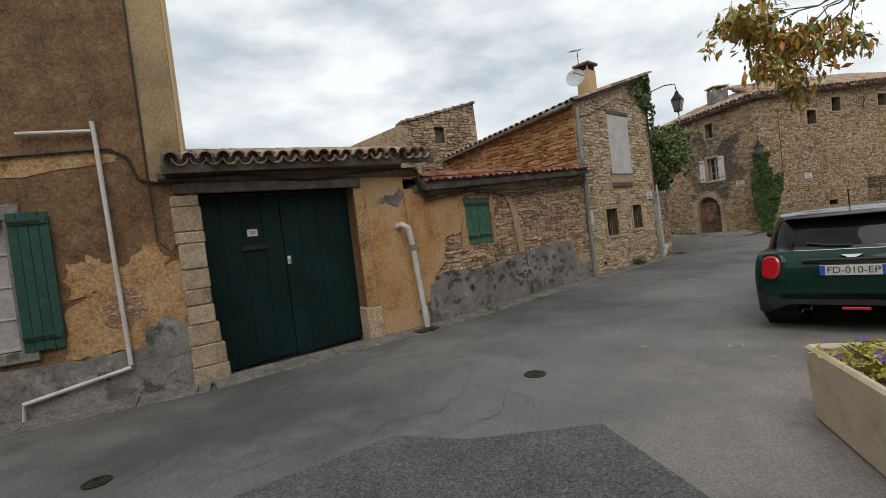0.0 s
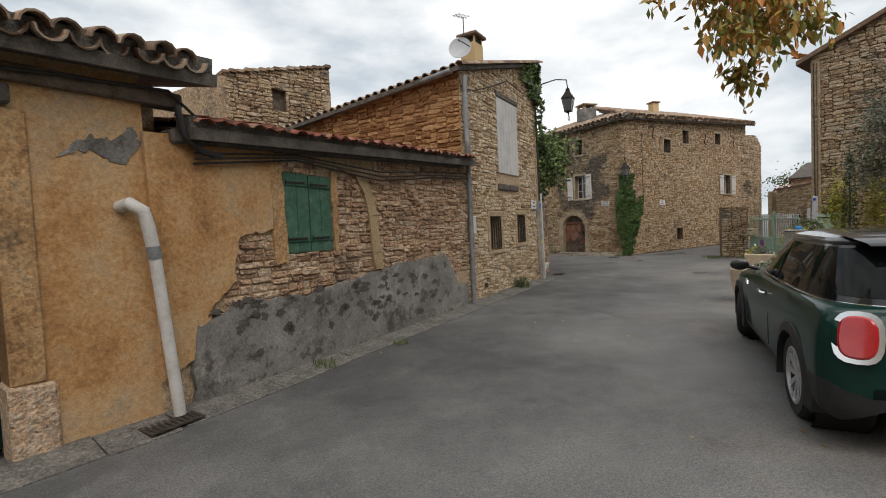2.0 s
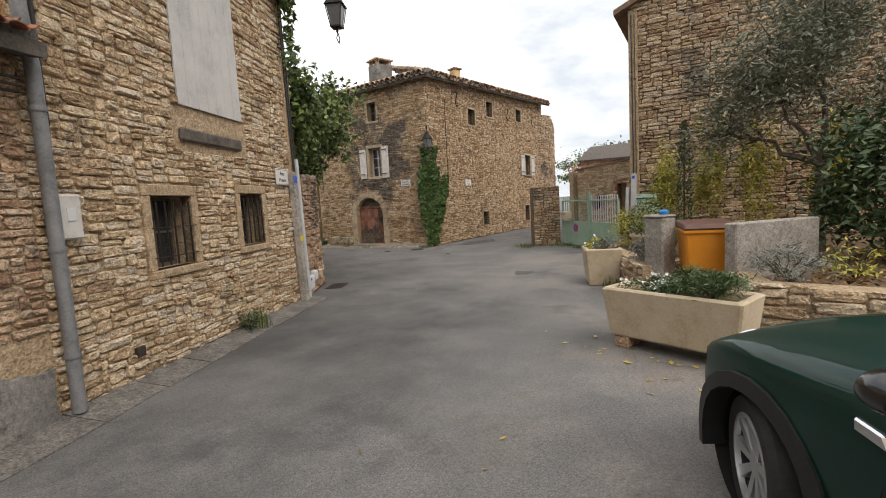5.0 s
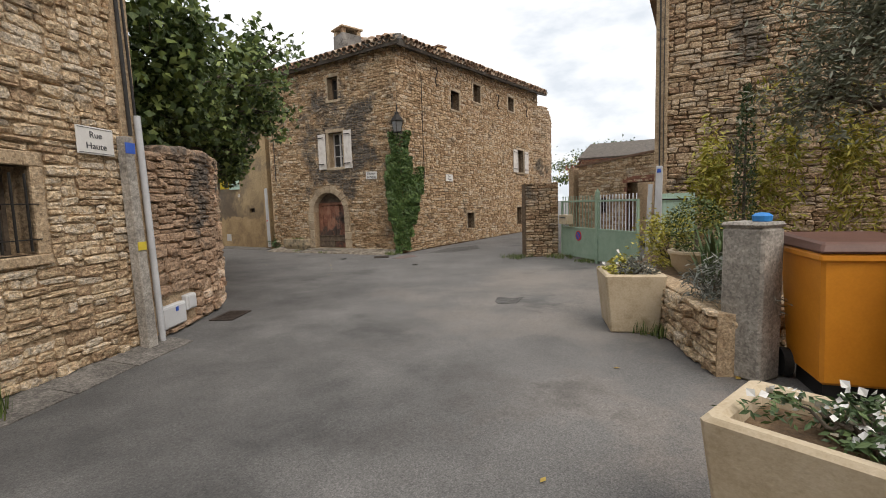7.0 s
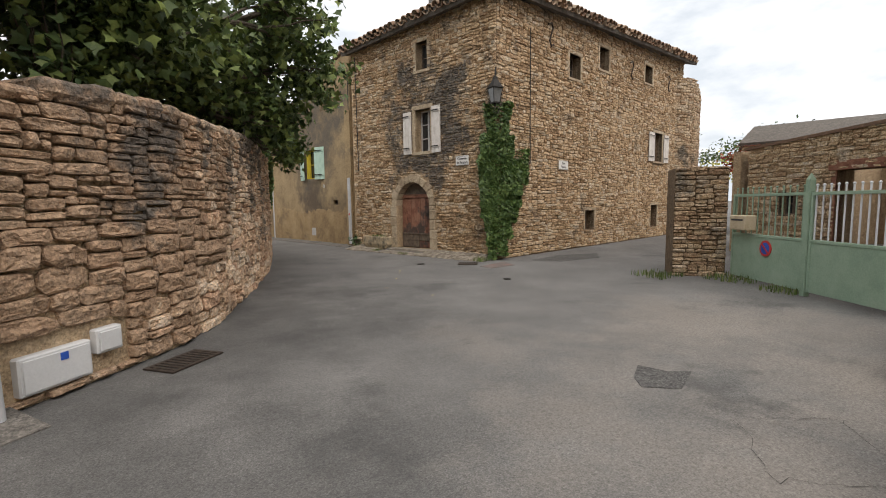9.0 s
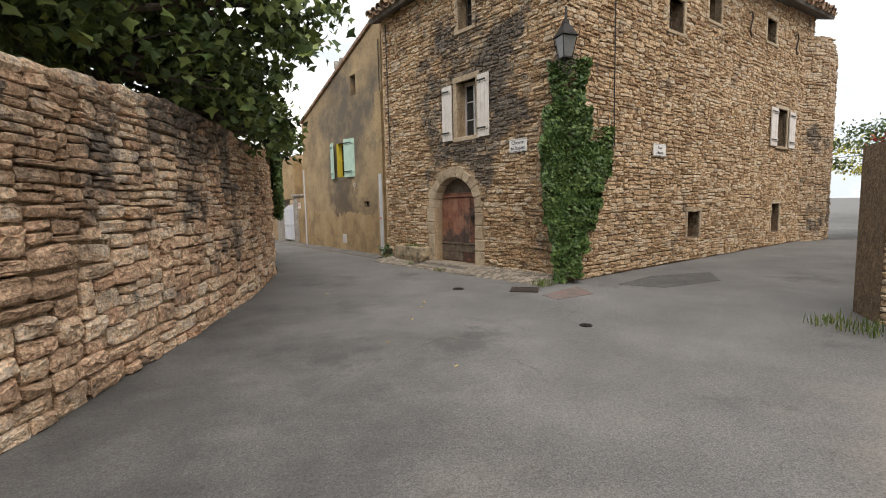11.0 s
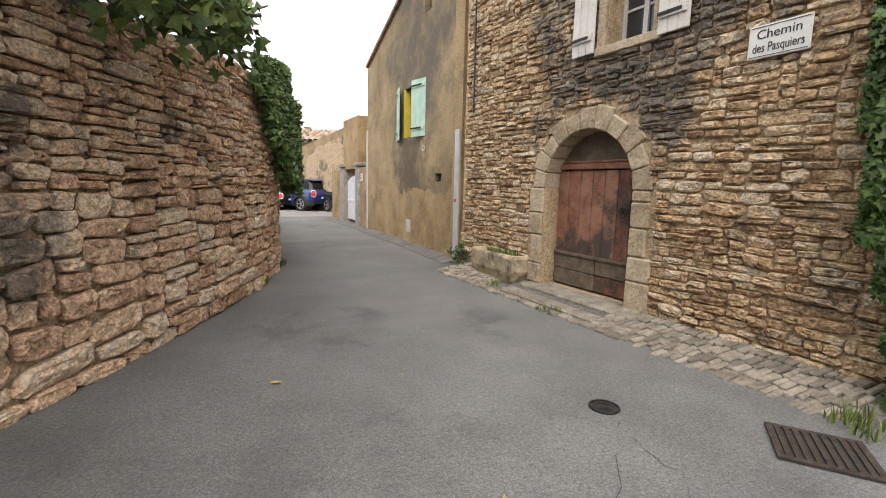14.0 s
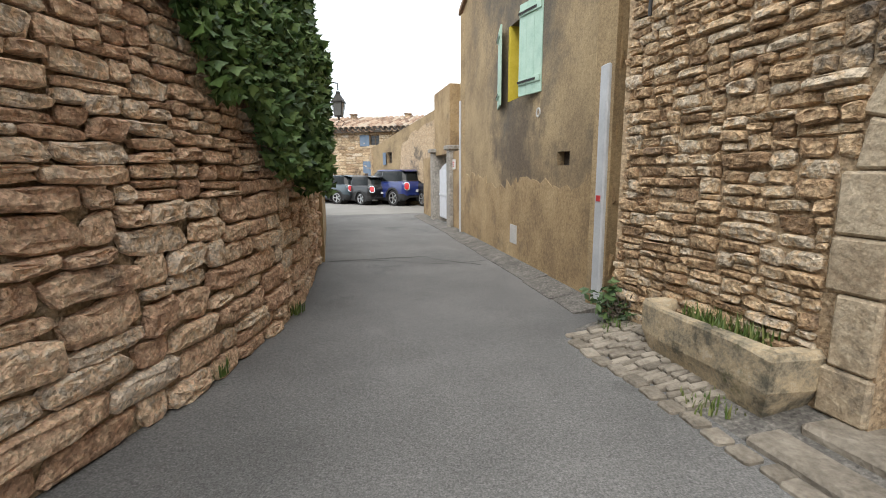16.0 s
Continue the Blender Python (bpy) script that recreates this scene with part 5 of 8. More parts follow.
def lantern(name, at, label, k=1.0, arm=None, arm_label="curved black wall bracket"):
    """A four-sided street lantern hung with its crown at the origin."""
    g = thing(name, None, label, "street lamp", "street lanterns", at=at)
    S = lambda r, z: [(r * math.cos(radians(45 + 90 * q)), r * math.sin(radians(45 + 90 * q)), z) for q in range(4)]
    m = Mesher()
    m.prism(S(0.17 * k, -0.12 * k), S(0.06 * k, 0.03 * k))
    m.prism(S(0.06 * k, 0.03 * k), S(0.05 * k, 0.09 * k))
    m.prism(S(0.19 * k, -0.14 * k), S(0.17 * k, -0.12 * k))
    part("hood", m, METAL_DARK, g, bevel=0.004)
    m = Mesher()
    for q in range(4):
        a, b = S(0.165 * k, -0.14 * k)[q], S(0.10 * k, -0.42 * k)[q]
        m.tube([a, b], 0.008 * k, 5)
    m.prism(S(0.11 * k, -0.44 * k), S(0.11 * k, -0.42 * k))
    m.tube([(0, 0, -0.44 * k), (0, 0, -0.52 * k)], [0.03 * k, 0.008 * k], 6)
    part("frame", m, METAL_DARK, g)
    m = Mesher()
    m.prism(S(0.15 * k, -0.145 * k), S(0.092 * k, -0.415 * k), caps=False)
    part("glass", m, LANTERN_GLASS, g)
    if arm:
        m = Mesher()
        m.tube(arm, 0.014 * k, 8)
        part("bracket", m, METAL_DARK, g, arm_label, smooth=True)
        m = Mesher()
        m.tube([(0.03, 0, -0.5 * k), (0.1, 0, -0.56 * k), (0.05, 0, -0.64 * k), (-0.06, 0, -0.6 * k), (0.0, 0, -0.53 * k)], 0.008 * k, 5)
        part("scroll", m, METAL_DARK, g)
    return g

# lamp on house A's corner
fA = along(P3, P4)
lantern("street_lantern", fA @ Matrix.Translation((4.75, -0.75, 4.95)), "black street lantern on a curved wall bracket", 1.15,
        arm=[(-0.6, 0.75, 0.0), (-0.45, 0.55, 0.22), (-0.2, 0.25, 0.34), (-0.02, 0.02, 0.33), (0, 0, 0.1)])

# ---- dry stone wall ----
DRY = [(6.13, 11.06), (6.62, 11.62), (7.05, 12.20), (7.38, 12.95), (7.62, 13.9), (7.92, 15.1), (8.20, 16.35), (8.40, 17.4), (8.55, 18.4), (8.62, 19.4), (8.56, 20.3), (8.40, 21.1), (8.12, 22.1), (7.85, 23.0)]
DRY_AT = [0.0]
for a, b in zip(DRY, DRY[1:]):
    DRY_AT.append(DRY_AT[-1] + dist(a, b))
LD = DRY_AT[-1]


def on_dry(p):
    """From the wall's own s, y, z to the world."""
    s, y, z = p
    k = 0
    while k < len(DRY) - 2 and s > DRY_AT[k + 1]:
        k += 1
    f = (s - DRY_AT[k]) / (DRY_AT[k + 1] - DRY_AT[k])
    def tan(i):
        a, b = DRY[max(i - 1, 0)], DRY[min(i + 1, len(DRY) - 1)]
        return Vector((b[0] - a[0], b[1] - a[1])).normalized()
    t = (tan(k) * (1 - f) + tan(k + 1) * f).normalized()
    return (DRY[k][0] + (DRY[k + 1][0] - DRY[k][0]) * f - t.y * y, DRY[k][1] + (DRY[k + 1][1] - DRY[k][1]) * f + t.x * y, z)


def dry_top(s):
    return 2.12 - 0.2 * max(0.0, 1 - s / 3.0) + 0.05 * math.sin(s * 1.7) + 0.12 * min(s / 8, 1) - (0.25 * max(0, s - 10.2) / 2 if s > 10.2 else 0)


m = Mesher()
n = 60
for k in range(n):
    a, b = LD * k / n, LD * (k + 1) / n
    r0 = [on_dry((a, 0, -0.1)), on_dry((b, 0, -0.1)), on_dry((b, 0.6, -0.1)), on_dry((a, 0.6, -0.1))]
    r1 = [on_dry((a, 0.04, dry_top(a) - 0.03)), on_dry((b, 0.04, dry_top(b) - 0.03)), on_dry((b, 0.6, dry_top(b) - 0.03)), on_dry((a, 0.6, dry_top(a) - 0.03))]
    m.prism(r0, r1, caps=True)
dry_wall = part("wall_dry_stone", m, MORTAR)
tagged(dry_wall, "curved dry stone garden wall of ochre and lichened grey stones", "wall", kind="structure")
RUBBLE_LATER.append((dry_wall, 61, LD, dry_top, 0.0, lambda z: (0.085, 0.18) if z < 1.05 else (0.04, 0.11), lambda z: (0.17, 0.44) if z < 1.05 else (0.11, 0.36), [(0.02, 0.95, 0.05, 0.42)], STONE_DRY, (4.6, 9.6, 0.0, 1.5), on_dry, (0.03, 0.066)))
# capping stones
r = random.Random(62)
s = 0.05
while s < LD - 0.2:
    w = r.uniform(0.2, 0.42)
    q = Mesher()
    h = r.uniform(0.07, 0.13)
    q.box(-w / 2 + 0.01, w / 2 - 0.01, -0.26, 0.26, 0, h)
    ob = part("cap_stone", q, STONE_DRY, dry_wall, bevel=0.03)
    p, p2 = Vector(on_dry((s + w / 2, 0.2, dry_top(s + w / 2) - 0.04))), Vector(on_dry((s + w / 2 + 0.05, 0.2, 0)))
    ob.matrix_basis = Matrix.Translation(p) @ Matrix.Rotation(math.atan2(p2.y - p.y, p2.x - p.x) + r.uniform(-0.1, 0.1), 4, "Z") @ Matrix.Rotation(r.uniform(-0.08, 0.08), 4, "Y")
    s += w
m = Mesher()
gp = [on_dry((LD * k / 12, 0.5, 1.75)) for k in range(13)]
m.prism([(x, y, -0.1) for x, y, z in gp] + [(3.5, 27.0, -0.1), (2.5, 13.5, -0.1)], [(x, y, 1.8) for x, y, z in gp] + [(3.5, 27.0, 1.8), (2.5, 13.5, 1.8)])
tagged(part("garden_ground", m, SOIL), "raised garden soil behind the dry stone wall", "ground", kind="structure")
# service boxes
for nm, s0, s1, z0, z1, lab in (("utility_box", 0.16, 0.62, 0.08, 0.33, "white plastic utility box set into the wall foot"), ("utility_box", 0.66, 0.86, 0.20, 0.38, "small white plastic utility box beside the larger one")):
    g = thing(nm, None, lab, "utility box", "utility boxes", at=along(DRY[0], DRY[1]) @ Matrix.Translation((0, -0.005, 0)))
    m = Mesher()
    m.box(s0, s1, -0.05, 0.06, z0, z1)
    part("body", m, BOX_WHITE, g, bevel=0.01)
    m = Mesher()
    m.box(s0 + 0.02, s1 - 0.02, -0.062, -0.051, z0 + 0.02, z1 - 0.02)
    part("door", m, BOX_WHITE, g, bevel=0.004)
    if s0 < 0.3:
        m = Mesher()
        m.box(0.40, 0.45, -0.066, -0.0625, 0.25, 0.30)
        part("label", m, BLUE, g, "blue sticker")
# end wall after the ivy, behind it a house edge
back_walls("wall_street_left", [(7.95, 22.95), (6.75, 26.2), (4.4, 30.0)], 1.9, "pale rendered wall along the street", RENDER_BASE)
lantern("street_lantern", Matrix.Translation((7.36, 25.52, 2.59)), "black street lantern on a wall bracket over the street", 0.85,
        arm=[(-0.85, 0.1, 0.10), (-0.5, 0.06, 0.22), (-0.15, 0.02, 0.25), (0, 0, 0.22), (0, 0, 0.1)])
m = Mesher()
m.tube([(7.36-0.85, 25.52+0.1, 1.7), (7.36-0.85, 25.52+0.1, 2.59+0.2)], 0.03, 8)
tagged(part("lamp_post", m, METAL_DARK), "thin dark iron post carrying the lantern", "post")

# ---- house B ----
LB = dist(BL, BK)
B_DOOR = (1.74, 2.94, 0.10, 1.80)
B_W = [(2.56, 2.94, 4.50, 5.16), (2.50, 3.02, 2.54, 3.56)]
hb = stone_wall("wall_corner_house_west", BL, BK, (5.45, 5.68), 0.55, B_W + [B_DOOR], STONE_B, MORTAR, "corner stone house front with an arched door, dark with lichen", (3.0, 5.0, 0.1, 1.2), 71, (0.04, 0.10), (0.09, 0.28), z0=0.05, out=(0.018, 0.05), stone_skip=[(1.50, 3.18, 0.0, 1.25), (1.58, 3.10, 1.25, 1.62), (1.75, 2.93, 1.62, 1.90), (2.0, 2.7, 1.9, 2.04), (2.40, 3.12, 2.46, 3.66)])
m = Mesher()
# arch of voussoirs
cx, cz, r0, r1 = 2.34, 1.20, 0.60, 0.80
arch = thing("door_arch", None, "dressed limestone arch round the plank door", "door surround", kind="structure", at=along(BL, BK))
for k in range(11):
    a0, a1 = math.pi * k / 11 + 0.004, math.pi * (k + 1) / 11 - 0.004
    q = Mesher()
    rr1 = r1 + rng.uniform(-0.03, 0.09)
    ring = [(cx + r0 * math.cos(a0), cz + r0 * math.sin(a0)), (cx + rr1 * math.cos(a0), cz + rr1 * math.sin(a0)), (cx + rr1 * math.cos(a1), cz + rr1 * math.sin(a1)), (cx + r0 * math.cos(a1), cz + r0 * math.sin(a1))]
    q.prism([(x, -0.028, z) for x, z in ring], [(x, 0.3, z) for x, z in ring])
    part("voussoir", q, DRESSED, arch, bevel=0.012)
for sx, d in ((1.74, -1), (2.94, 1)):
    z = 0.10
    while z < 1.19:
        h = min(rng.uniform(0.22, 0.36), 1.20 - z)
        w = rng.uniform(0.17, 0.27)
        q = Mesher()
        q.box(min(sx, sx + d * w), max(sx, sx + d * w), -0.03, 0.3, z + 0.003, z + h - 0.003)
        part("jamb_block", q, DRESSED, arch, bevel=0.014)
        z += h
q = Mesher()
for sgn in (-1, 1):
    for k in range(6):
        a0, a1 = math.pi / 2 * k / 6, math.pi / 2 * (k + 1) / 6
        pr = [(cx + sgn * r0 * math.cos(a0) * 1.02, cz + r0 * math.sin(a0) * 1.02), (cx + sgn * r0 * math.cos(a1) * 1.02, cz + r0 * math.sin(a1) * 1.02), (cx + sgn * 0.62, cz + 0.64), (cx + sgn * 0.62, cz)]
        q.prism([(x, 0.02, z) for x, z in pr[:3]], [(x, 0.3, z) for x, z in pr[:3]])
part("spandrel", q, MORTAR_DARK, arch)
# plank door
door = thing("arched_door", None, "weathered red-brown plank door in a stone arch", "door", at=along(BL, BK) @ Matrix.Translation((0, 0.2, 0)))
N = 7
for k in range(N):
    s0, s1 = 1.75 + 1.18 * k / N, 1.75 + 1.18 * (k + 1) / N
    q = Mesher()
    q.box(s0 + 0.004, s1 - 0.004, 0, 0.04, 0.48, 1.40)
    part("plank", q, WOOD_DOOR, door, bevel=0.005)
q = Mesher()
q.box(1.74, 2.94, -0.03, 0.05, 1.41, 1.47)
q.box(1.74, 2.94, -0.015, 0.05, 1.475, 1.50)
part("transom", q, WOOD_DOOR, door, bevel=0.006)
q = Mesher()
ring = [(cx + 0.61 * math.cos(a), cz + 0.61 * math.sin(a)) for a in [math.asin(0.30 / 0.61) + (math.pi - 2 * math.asin(0.30 / 0.61)) * k / 12 for k in range(13)]]
q.prism([(x, 0.0, z) for x, z in ring], [(x, 0.04, z) for x, z in ring])
part("lunette", q, WOOD_OLD, door)
for s0, s1, z0, z1 in ((1.75, 2.36, 0.12, 0.29), (1.75, 2.36, 0.295, 0.46), (2.37, 2.93, 0.30, 0.46)):
    q = Mesher()
    q.box(s0, s1, -0.012, 0.04, z0, z1)
    part("bottom_board", q, WOOD_OLD, door, bevel=0.008)
q = Mesher()
q.box(2.37, 2.93, 0.0, 0.04, 0.12, 0.295)
part("bottom_board", q, WOOD_DOOR, door, "rotten lower board", bevel=0.008)
q = Mesher()
q.box(1.75, 2.93, -0.028, 0.0, 0.455, 0.495)
part("rail", q, WOOD_OLD, door, bevel=0.008)
q = Mesher()
q.lathe([(0.0, 0.0), (0.05, 0.0), (0.05, 0.012), (0.02, 0.03), (0.0, 0.035)], 14)
ob = part("knocker_plate", q, METAL_RUST, door, "rusty door knocker", smooth=True)
ob.matrix_basis = Matrix.Translation((2.70, 0.0, 1.02)) @ Matrix.Rotation(math.pi / 2, 4, "X")
q = Mesher()
q.tube([(2.70 + 0.045 * math.cos(a), -0.035, 0.985 + 0.05 * math.sin(a)) for a in [math.pi * 2 * k / 14 for k in range(15)]], 0.008, 6)
part("knocker_ring", q, METAL_RUST, door, smooth=True)
q = Mesher()
q.box(1.76, 2.92, 0.05, 0.09, 0.12, 1.45)
part("backing", q, BLACK, door)
step = thing("door_step", None, "worn stone doorsteps below the arched door", "step", kind="structure", at=along(BL, BK) @ Matrix.Translation((2.35, 0, 0.12)))
q = Mesher()
q.box(-0.75, 0.85, -0.20, 0.12, -0.15, -0.015)
part("upper_step", q, SETS, step, bevel=0.02)
q = Mesher()
q.box(-0.82, 1.0, -0.42, -0.205, -0.15, -0.075)
part("lower_step", q, SETS, step, bevel=0.02)
lintel_frame(hb, B_W[0], DRESSED, 0.09, 0.03)
lintel_frame(hb, B_W[1], DRESSED, 0.10, 0.035)
window_fill(hb, B_W[0], 0.2, WOOD_OLD, 0, 2, 2)
window_fill(hb, B_W[1], 0.2, WOOD_GREY, 0, 2, 3)
board_shutter(hb, 2.12, 2.40, 2.50, 3.54, WOOD_WHITE, 3, y=-0.075)
board_shutter(hb, 3.10, 3.38, 2.48, 3.58, WOOD_WHITE, 3, y=-0.075)
street_sign(along(BL, BK), 3.84, 4.22, 2.12, 2.34, ["Chemin", "des Pasquiers"], "white enamel street sign reading Chemin des Pasquiers", 0.085)
m = Mesher()
m.tube([(0.22, -0.06, 5.3), (0.24, -0.06, 4.0), (0.26, -0.06, 2.2)], 0.012, 6)
part("cable", m, CABLE, hb, smooth=True)

LR = 11.0
B_R = [(2.92, 3.48, 4.44, 5.04), (4.50, 5.05, 4.95, 5.56), (7.54, 8.14, 5.10, 5.66), (8.40, 9.16, 2.62, 3.58), (3.84, 4.36, 0.48, 1.02), (8.32, 8.88, 0.38, 1.12)]
hr = stone_wall("wall_corner_house_south", BK, BR, (5.68, 6.35), 0.55, B_R, STONE_B, MORTAR_DARK, "long stone side of the corner house with small windows", (0.7, 3.6, 0.05, 1.4), 72, (0.045, 0.105), (0.10, 0.32), z0=0.02, out=(0.014, 0.045), stone_skip=[(8.28, 9.28, 2.5, 3.7)])
for k, o in enumerate(B_R):
    lintel_frame(hr, o, DRESSED, 0.085, 0.03, sill=k < 4)
    window_fill(hr, o, 0.22, WOOD_OLD if k != 3 else WOOD_GREY, 0, 2, 2)
board_shutter(hr, 7.93, 8.36, 2.60, 3.56, WOOD_WHITE, 3, y=-0.075)
board_shutter(hr, 9.20, 9.63, 2.60, 3.56, WOOD_WHITE, 3, y=-0.075)
street_sign(along(BK, BR), 2.42, 2.86, 2.08, 2.31, ["Rue", "Haute"], "small white enamel street sign on the stone side wall", 0.085)
for s, z in ((2.0, 5.25), (6.5, 5.25), (9.5, 5.35)):
    q = Mesher()
    q.tube([(s - 0.12, -0.06, z + 0.22), (s + 0.02, -0.06, z + 0.28), (s + 0.08, -0.06, z + 0.16), (s, -0.06, z), (s - 0.06, -0.06, z - 0.14), (s + 0.02, -0.06, z - 0.26), (s + 0.12, -0.06, z - 0.2)], 0.018, 6)
    part("wall_anchor", q, METAL_RUST, hr, "rusty S-shaped wall anchor", smooth=True)
m = Mesher()
m.tube([(1.16, -0.06, 5.2), (1.16, -0.06, 3.0), (1.18, -0.06, 2.2), (1.0, -0.06, 2.0)], 0.010, 6)
part("cable", m, CABLE, hr, smooth=True)
# rounded far end
m = Mesher()
fr = along(BK, BR)
LT = 2.2 * 2.6
tower_top = lambda u: 5.75 - 3.0 * max(0.0, u / LT - 0.42)


def on_tower(p):
    """From the round wall's own s, y, z to its frame."""
    u, y, z = p
    a, q = -1.2 + u / 2.2, 2.2 - y
    return (LR + 0.5 + q * math.sin(a), 1.85 - q * math.cos(a), z)


for k in range(14):
    a, b = LT * k / 14, LT * (k + 1) / 14
    m.prism([on_tower(q) for q in ((a, 0, -0.1), (b, 0, -0.1), (b, 0.6, -0.1), (a, 0.6, -0.1))], [on_tower(q) for q in ((a, 0, tower_top(a)), (b, 0, tower_top(b)), (b, 0.6, tower_top(b)), (a, 0.6, tower_top(a)))])
ob = part("wall_round_tower", m, MORTAR_DARK)
RUBBLE_LATER.append((ob, 73, LT, tower_top, 0.0, lambda z: (0.06, 0.13), lambda z: (0.12, 0.36), [], STONE_D, None, on_tower, (0.02, 0.05)))
ob.matrix_basis = fr
tagged(ob, "rounded stone end of the corner house", "wall", kind="structure")
q = along(BK, BR) @ Vector((LR, 7.0, 0))
back_walls("wall_corner_house_back", [(BR[0], BR[1]), (q.x, q.y), (BL[0] + 2.0, BL[1] + 2.5), BL], 5.4, "plain rear walls of the corner house")
# hipped roof of house B
bx = Vector((BR[0] - BK[0], BR[1] - BK[1], 0)).normalized()
by = Vector((-bx.y, bx.x, 0))
wx = Vector((BK[0] - BL[0], BK[1] - BL[1], 0)).normalized()
wy = Vector((-wx.y, wx.x, 0))
o = Vector((*BK, 5.70)) - by * 0.30 - bx * 0.25
tiled_roof("corner_house_roof", o, bx + Vector((0, 0, 0.06)), by + Vector((0, 0, 0.34)), LR + 0.5, 3.4, "hipped roof of old roman tiles on the corner house", TILE, near=60, seed=12, shape=[(0, 0), (LR + 0.5, 0), (LR + 0.5, 3.4), (2.6, 3.4)])
o = Vector((*BL, 5.47)) - wy * 0.30 - wx * 0.1
tiled_roof("corner_house_roof", o, wx + Vector((0, 0, 0.046)), wy + Vector((0, 0, 0.34)), LB + 0.42, 3.2, "western hip of the old tiled roof", TILE, near=60, seed=13, shape=[(0, 0), (LB + 0.42, 0), (2.6, 3.2), (0, 3.2)])
chb = thing("chimney", None, "short square stone chimney on the tiled roof", "chimney", at=Matrix.Translation((13.4, 19.1, 6.4)))
q = Mesher()
q.box(-0.35, 0.35, -0.3, 0.3, -0.3, 0.45)
part("stack", q, CEMENT, chb, bevel=0.02)
for x in (-0.33, 0.21):
    for y in (-0.28, 0.16):
        q = Mesher()
        q.box(x, x + 0.12, y, y + 0.12, 0.45, 0.6)
        part("cap_post", q, STONE_D, chb)
q = Mesher()
q.box(-0.4, 0.4, -0.35, 0.35, 0.6, 0.66)
part("cap", q, STONE_D, chb, bevel=0.015)
chb2 = thing("chimney", None, "small pale chimney further along the roof", "chimney", at=Matrix.Translation((17.6, 19.4, 7.0)))
q = Mesher()
q.box(-0.18, 0.18, -0.18, 0.18, -0.5, 0.35)
part("stack", q, STUCCO_YELLOW, chb2, bevel=0.02)
q = Mesher()
q.box(-0.23, 0.23, -0.23, 0.23, 0.36, 0.42)
part("cap", q, TILE, chb2)
lantern("street_lantern", Matrix.Translation((12.72, 15.62, 3.72)), "black street lantern on an iron bracket at the house corner", 1.0,
        arm=[(0.30, 0.42, 0.25), (0.18, 0.25, 0.35), (0.03, 0.03, 0.28), (0, 0, 0.1)])

# ---- house C ----
LC = dist(CL, CR)
C_W = [(2.56, 3.22, 2.12, 3.06), (3.55, 3.86, 4.20, 4.72), (4.12, 4.40, 1.26, 1.40)]
m = Mesher()
shell(m, LC, (4.05, 5.75), 0.45, C_W)
hc = part("wall_rendered_house", m, STUCCO_C)
hc.matrix_basis = along(CL, CR)
tagged(hc, "tall rendered house wall stained grey over ochre", "wall", kind="structure")
blotch(hc, "ochre_base", [(0.0, 0.0), (0.0, 1.1), (1.2, 1.15), (2.2, 1.0), (3.4, 1.12), (4.3, 1.0), (LC, 1.3), (LC, 0.0)], RENDER_BASE, -0.006, "ochre render showing at the base", 81, 0.07, 9)
blotch(hc, "ochre_corner", [(LC - 0.32, 1.2), (LC - 0.36, 2.2), (LC - 0.2, 3.0), (LC, 3.0), (LC, 1.2)], RENDER_BASE, -0.007, "", 82, 0.03)
window_fill(hc, C_W[0], 0.12, YELLOW, 0, 2, 2)
q = Mesher()
q.box(2.56, 2.62, -0.01, 0.12, 2.12, 3.06)
q.box(3.16, 3.22, -0.01, 0.12, 2.12, 3.06)
part("window_reveal", q, YELLOW, hc, "yellow painted reveal")
board_shutter(hc, 2.10, 2.54, 2.08, 3.10, WOOD_MINT, 3, y=-0.12, angle=-0.25, hinge=1)
board_shutter(hc, 3.24, 3.68, 2.08, 3.10, WOOD_MINT, 3, y=-0.12, angle=0.25, hinge=0)
window_fill(hc, C_W[1], 0.2, WOOD_OLD, 0, 2, 2)
q = Mesher()
q.box(4.12, 4.40, 0.08, 0.1, 1.26, 1.40)
part("vent", q, METAL_RUST, hc, "small rusty vent grille")
for s, z, rad in ((3.60, 1.86, 0.055), (LC - 0.12, 1.62, 0.075)):
    q = Mesher()
    q.lathe([(rad, 0), (rad, 0.012), (rad - 0.015, 0.012), (rad - 0.015, 0)], 18)
    ob = part("metal_ring", q, PVC, hc, "pale round plate")
    ob.matrix_basis = Matrix.Translation((s, 0, z)) @ Matrix.Rotation(math.pi / 2, 4, "X")
q = Mesher()
q.box(2.75, 3.0, -0.012, 0.0, 0.25, 0.5)
part("meter_cover", q, PVC, hc, "pale meter cover")
pc = thing("cable_conduit", None, "pale grey cable guard on the house corner", "conduit", at=along(CL, CR))
q = Mesher()
q.prism([(LC - 0.13, -0.09, 0.08), (LC - 0.0, -0.09, 0.08), (LC - 0.0, 0.0, 0.08), (LC - 0.13, 0.0, 0.08)], [(LC - 0.14, -0.09, 2.05), (LC - 0.02, -0.09, 2.05), (LC - 0.02, 0.0, 2.05), (LC - 0.14, 0.0, 2.05)])
part("channel", q, PVC_GREY, pc, bevel=0.012)
q = Mesher()
q.tube([(LC - 0.06, -0.03, 2.0), (LC - 0.05, -0.03, 5.2)], 0.012, 6)
part("cable", q, CABLE, pc)
q = Mesher()
q.box(LC - 0.10, LC - 0.04, -0.096, -0.0905, 0.95, 1.0)
part("label", q, RED, pc, "red sticker")
q = Mesher()
q.tube([(0.02, -0.05, 0.05), (0.02, -0.05, 2.5)], 0.025, 8)
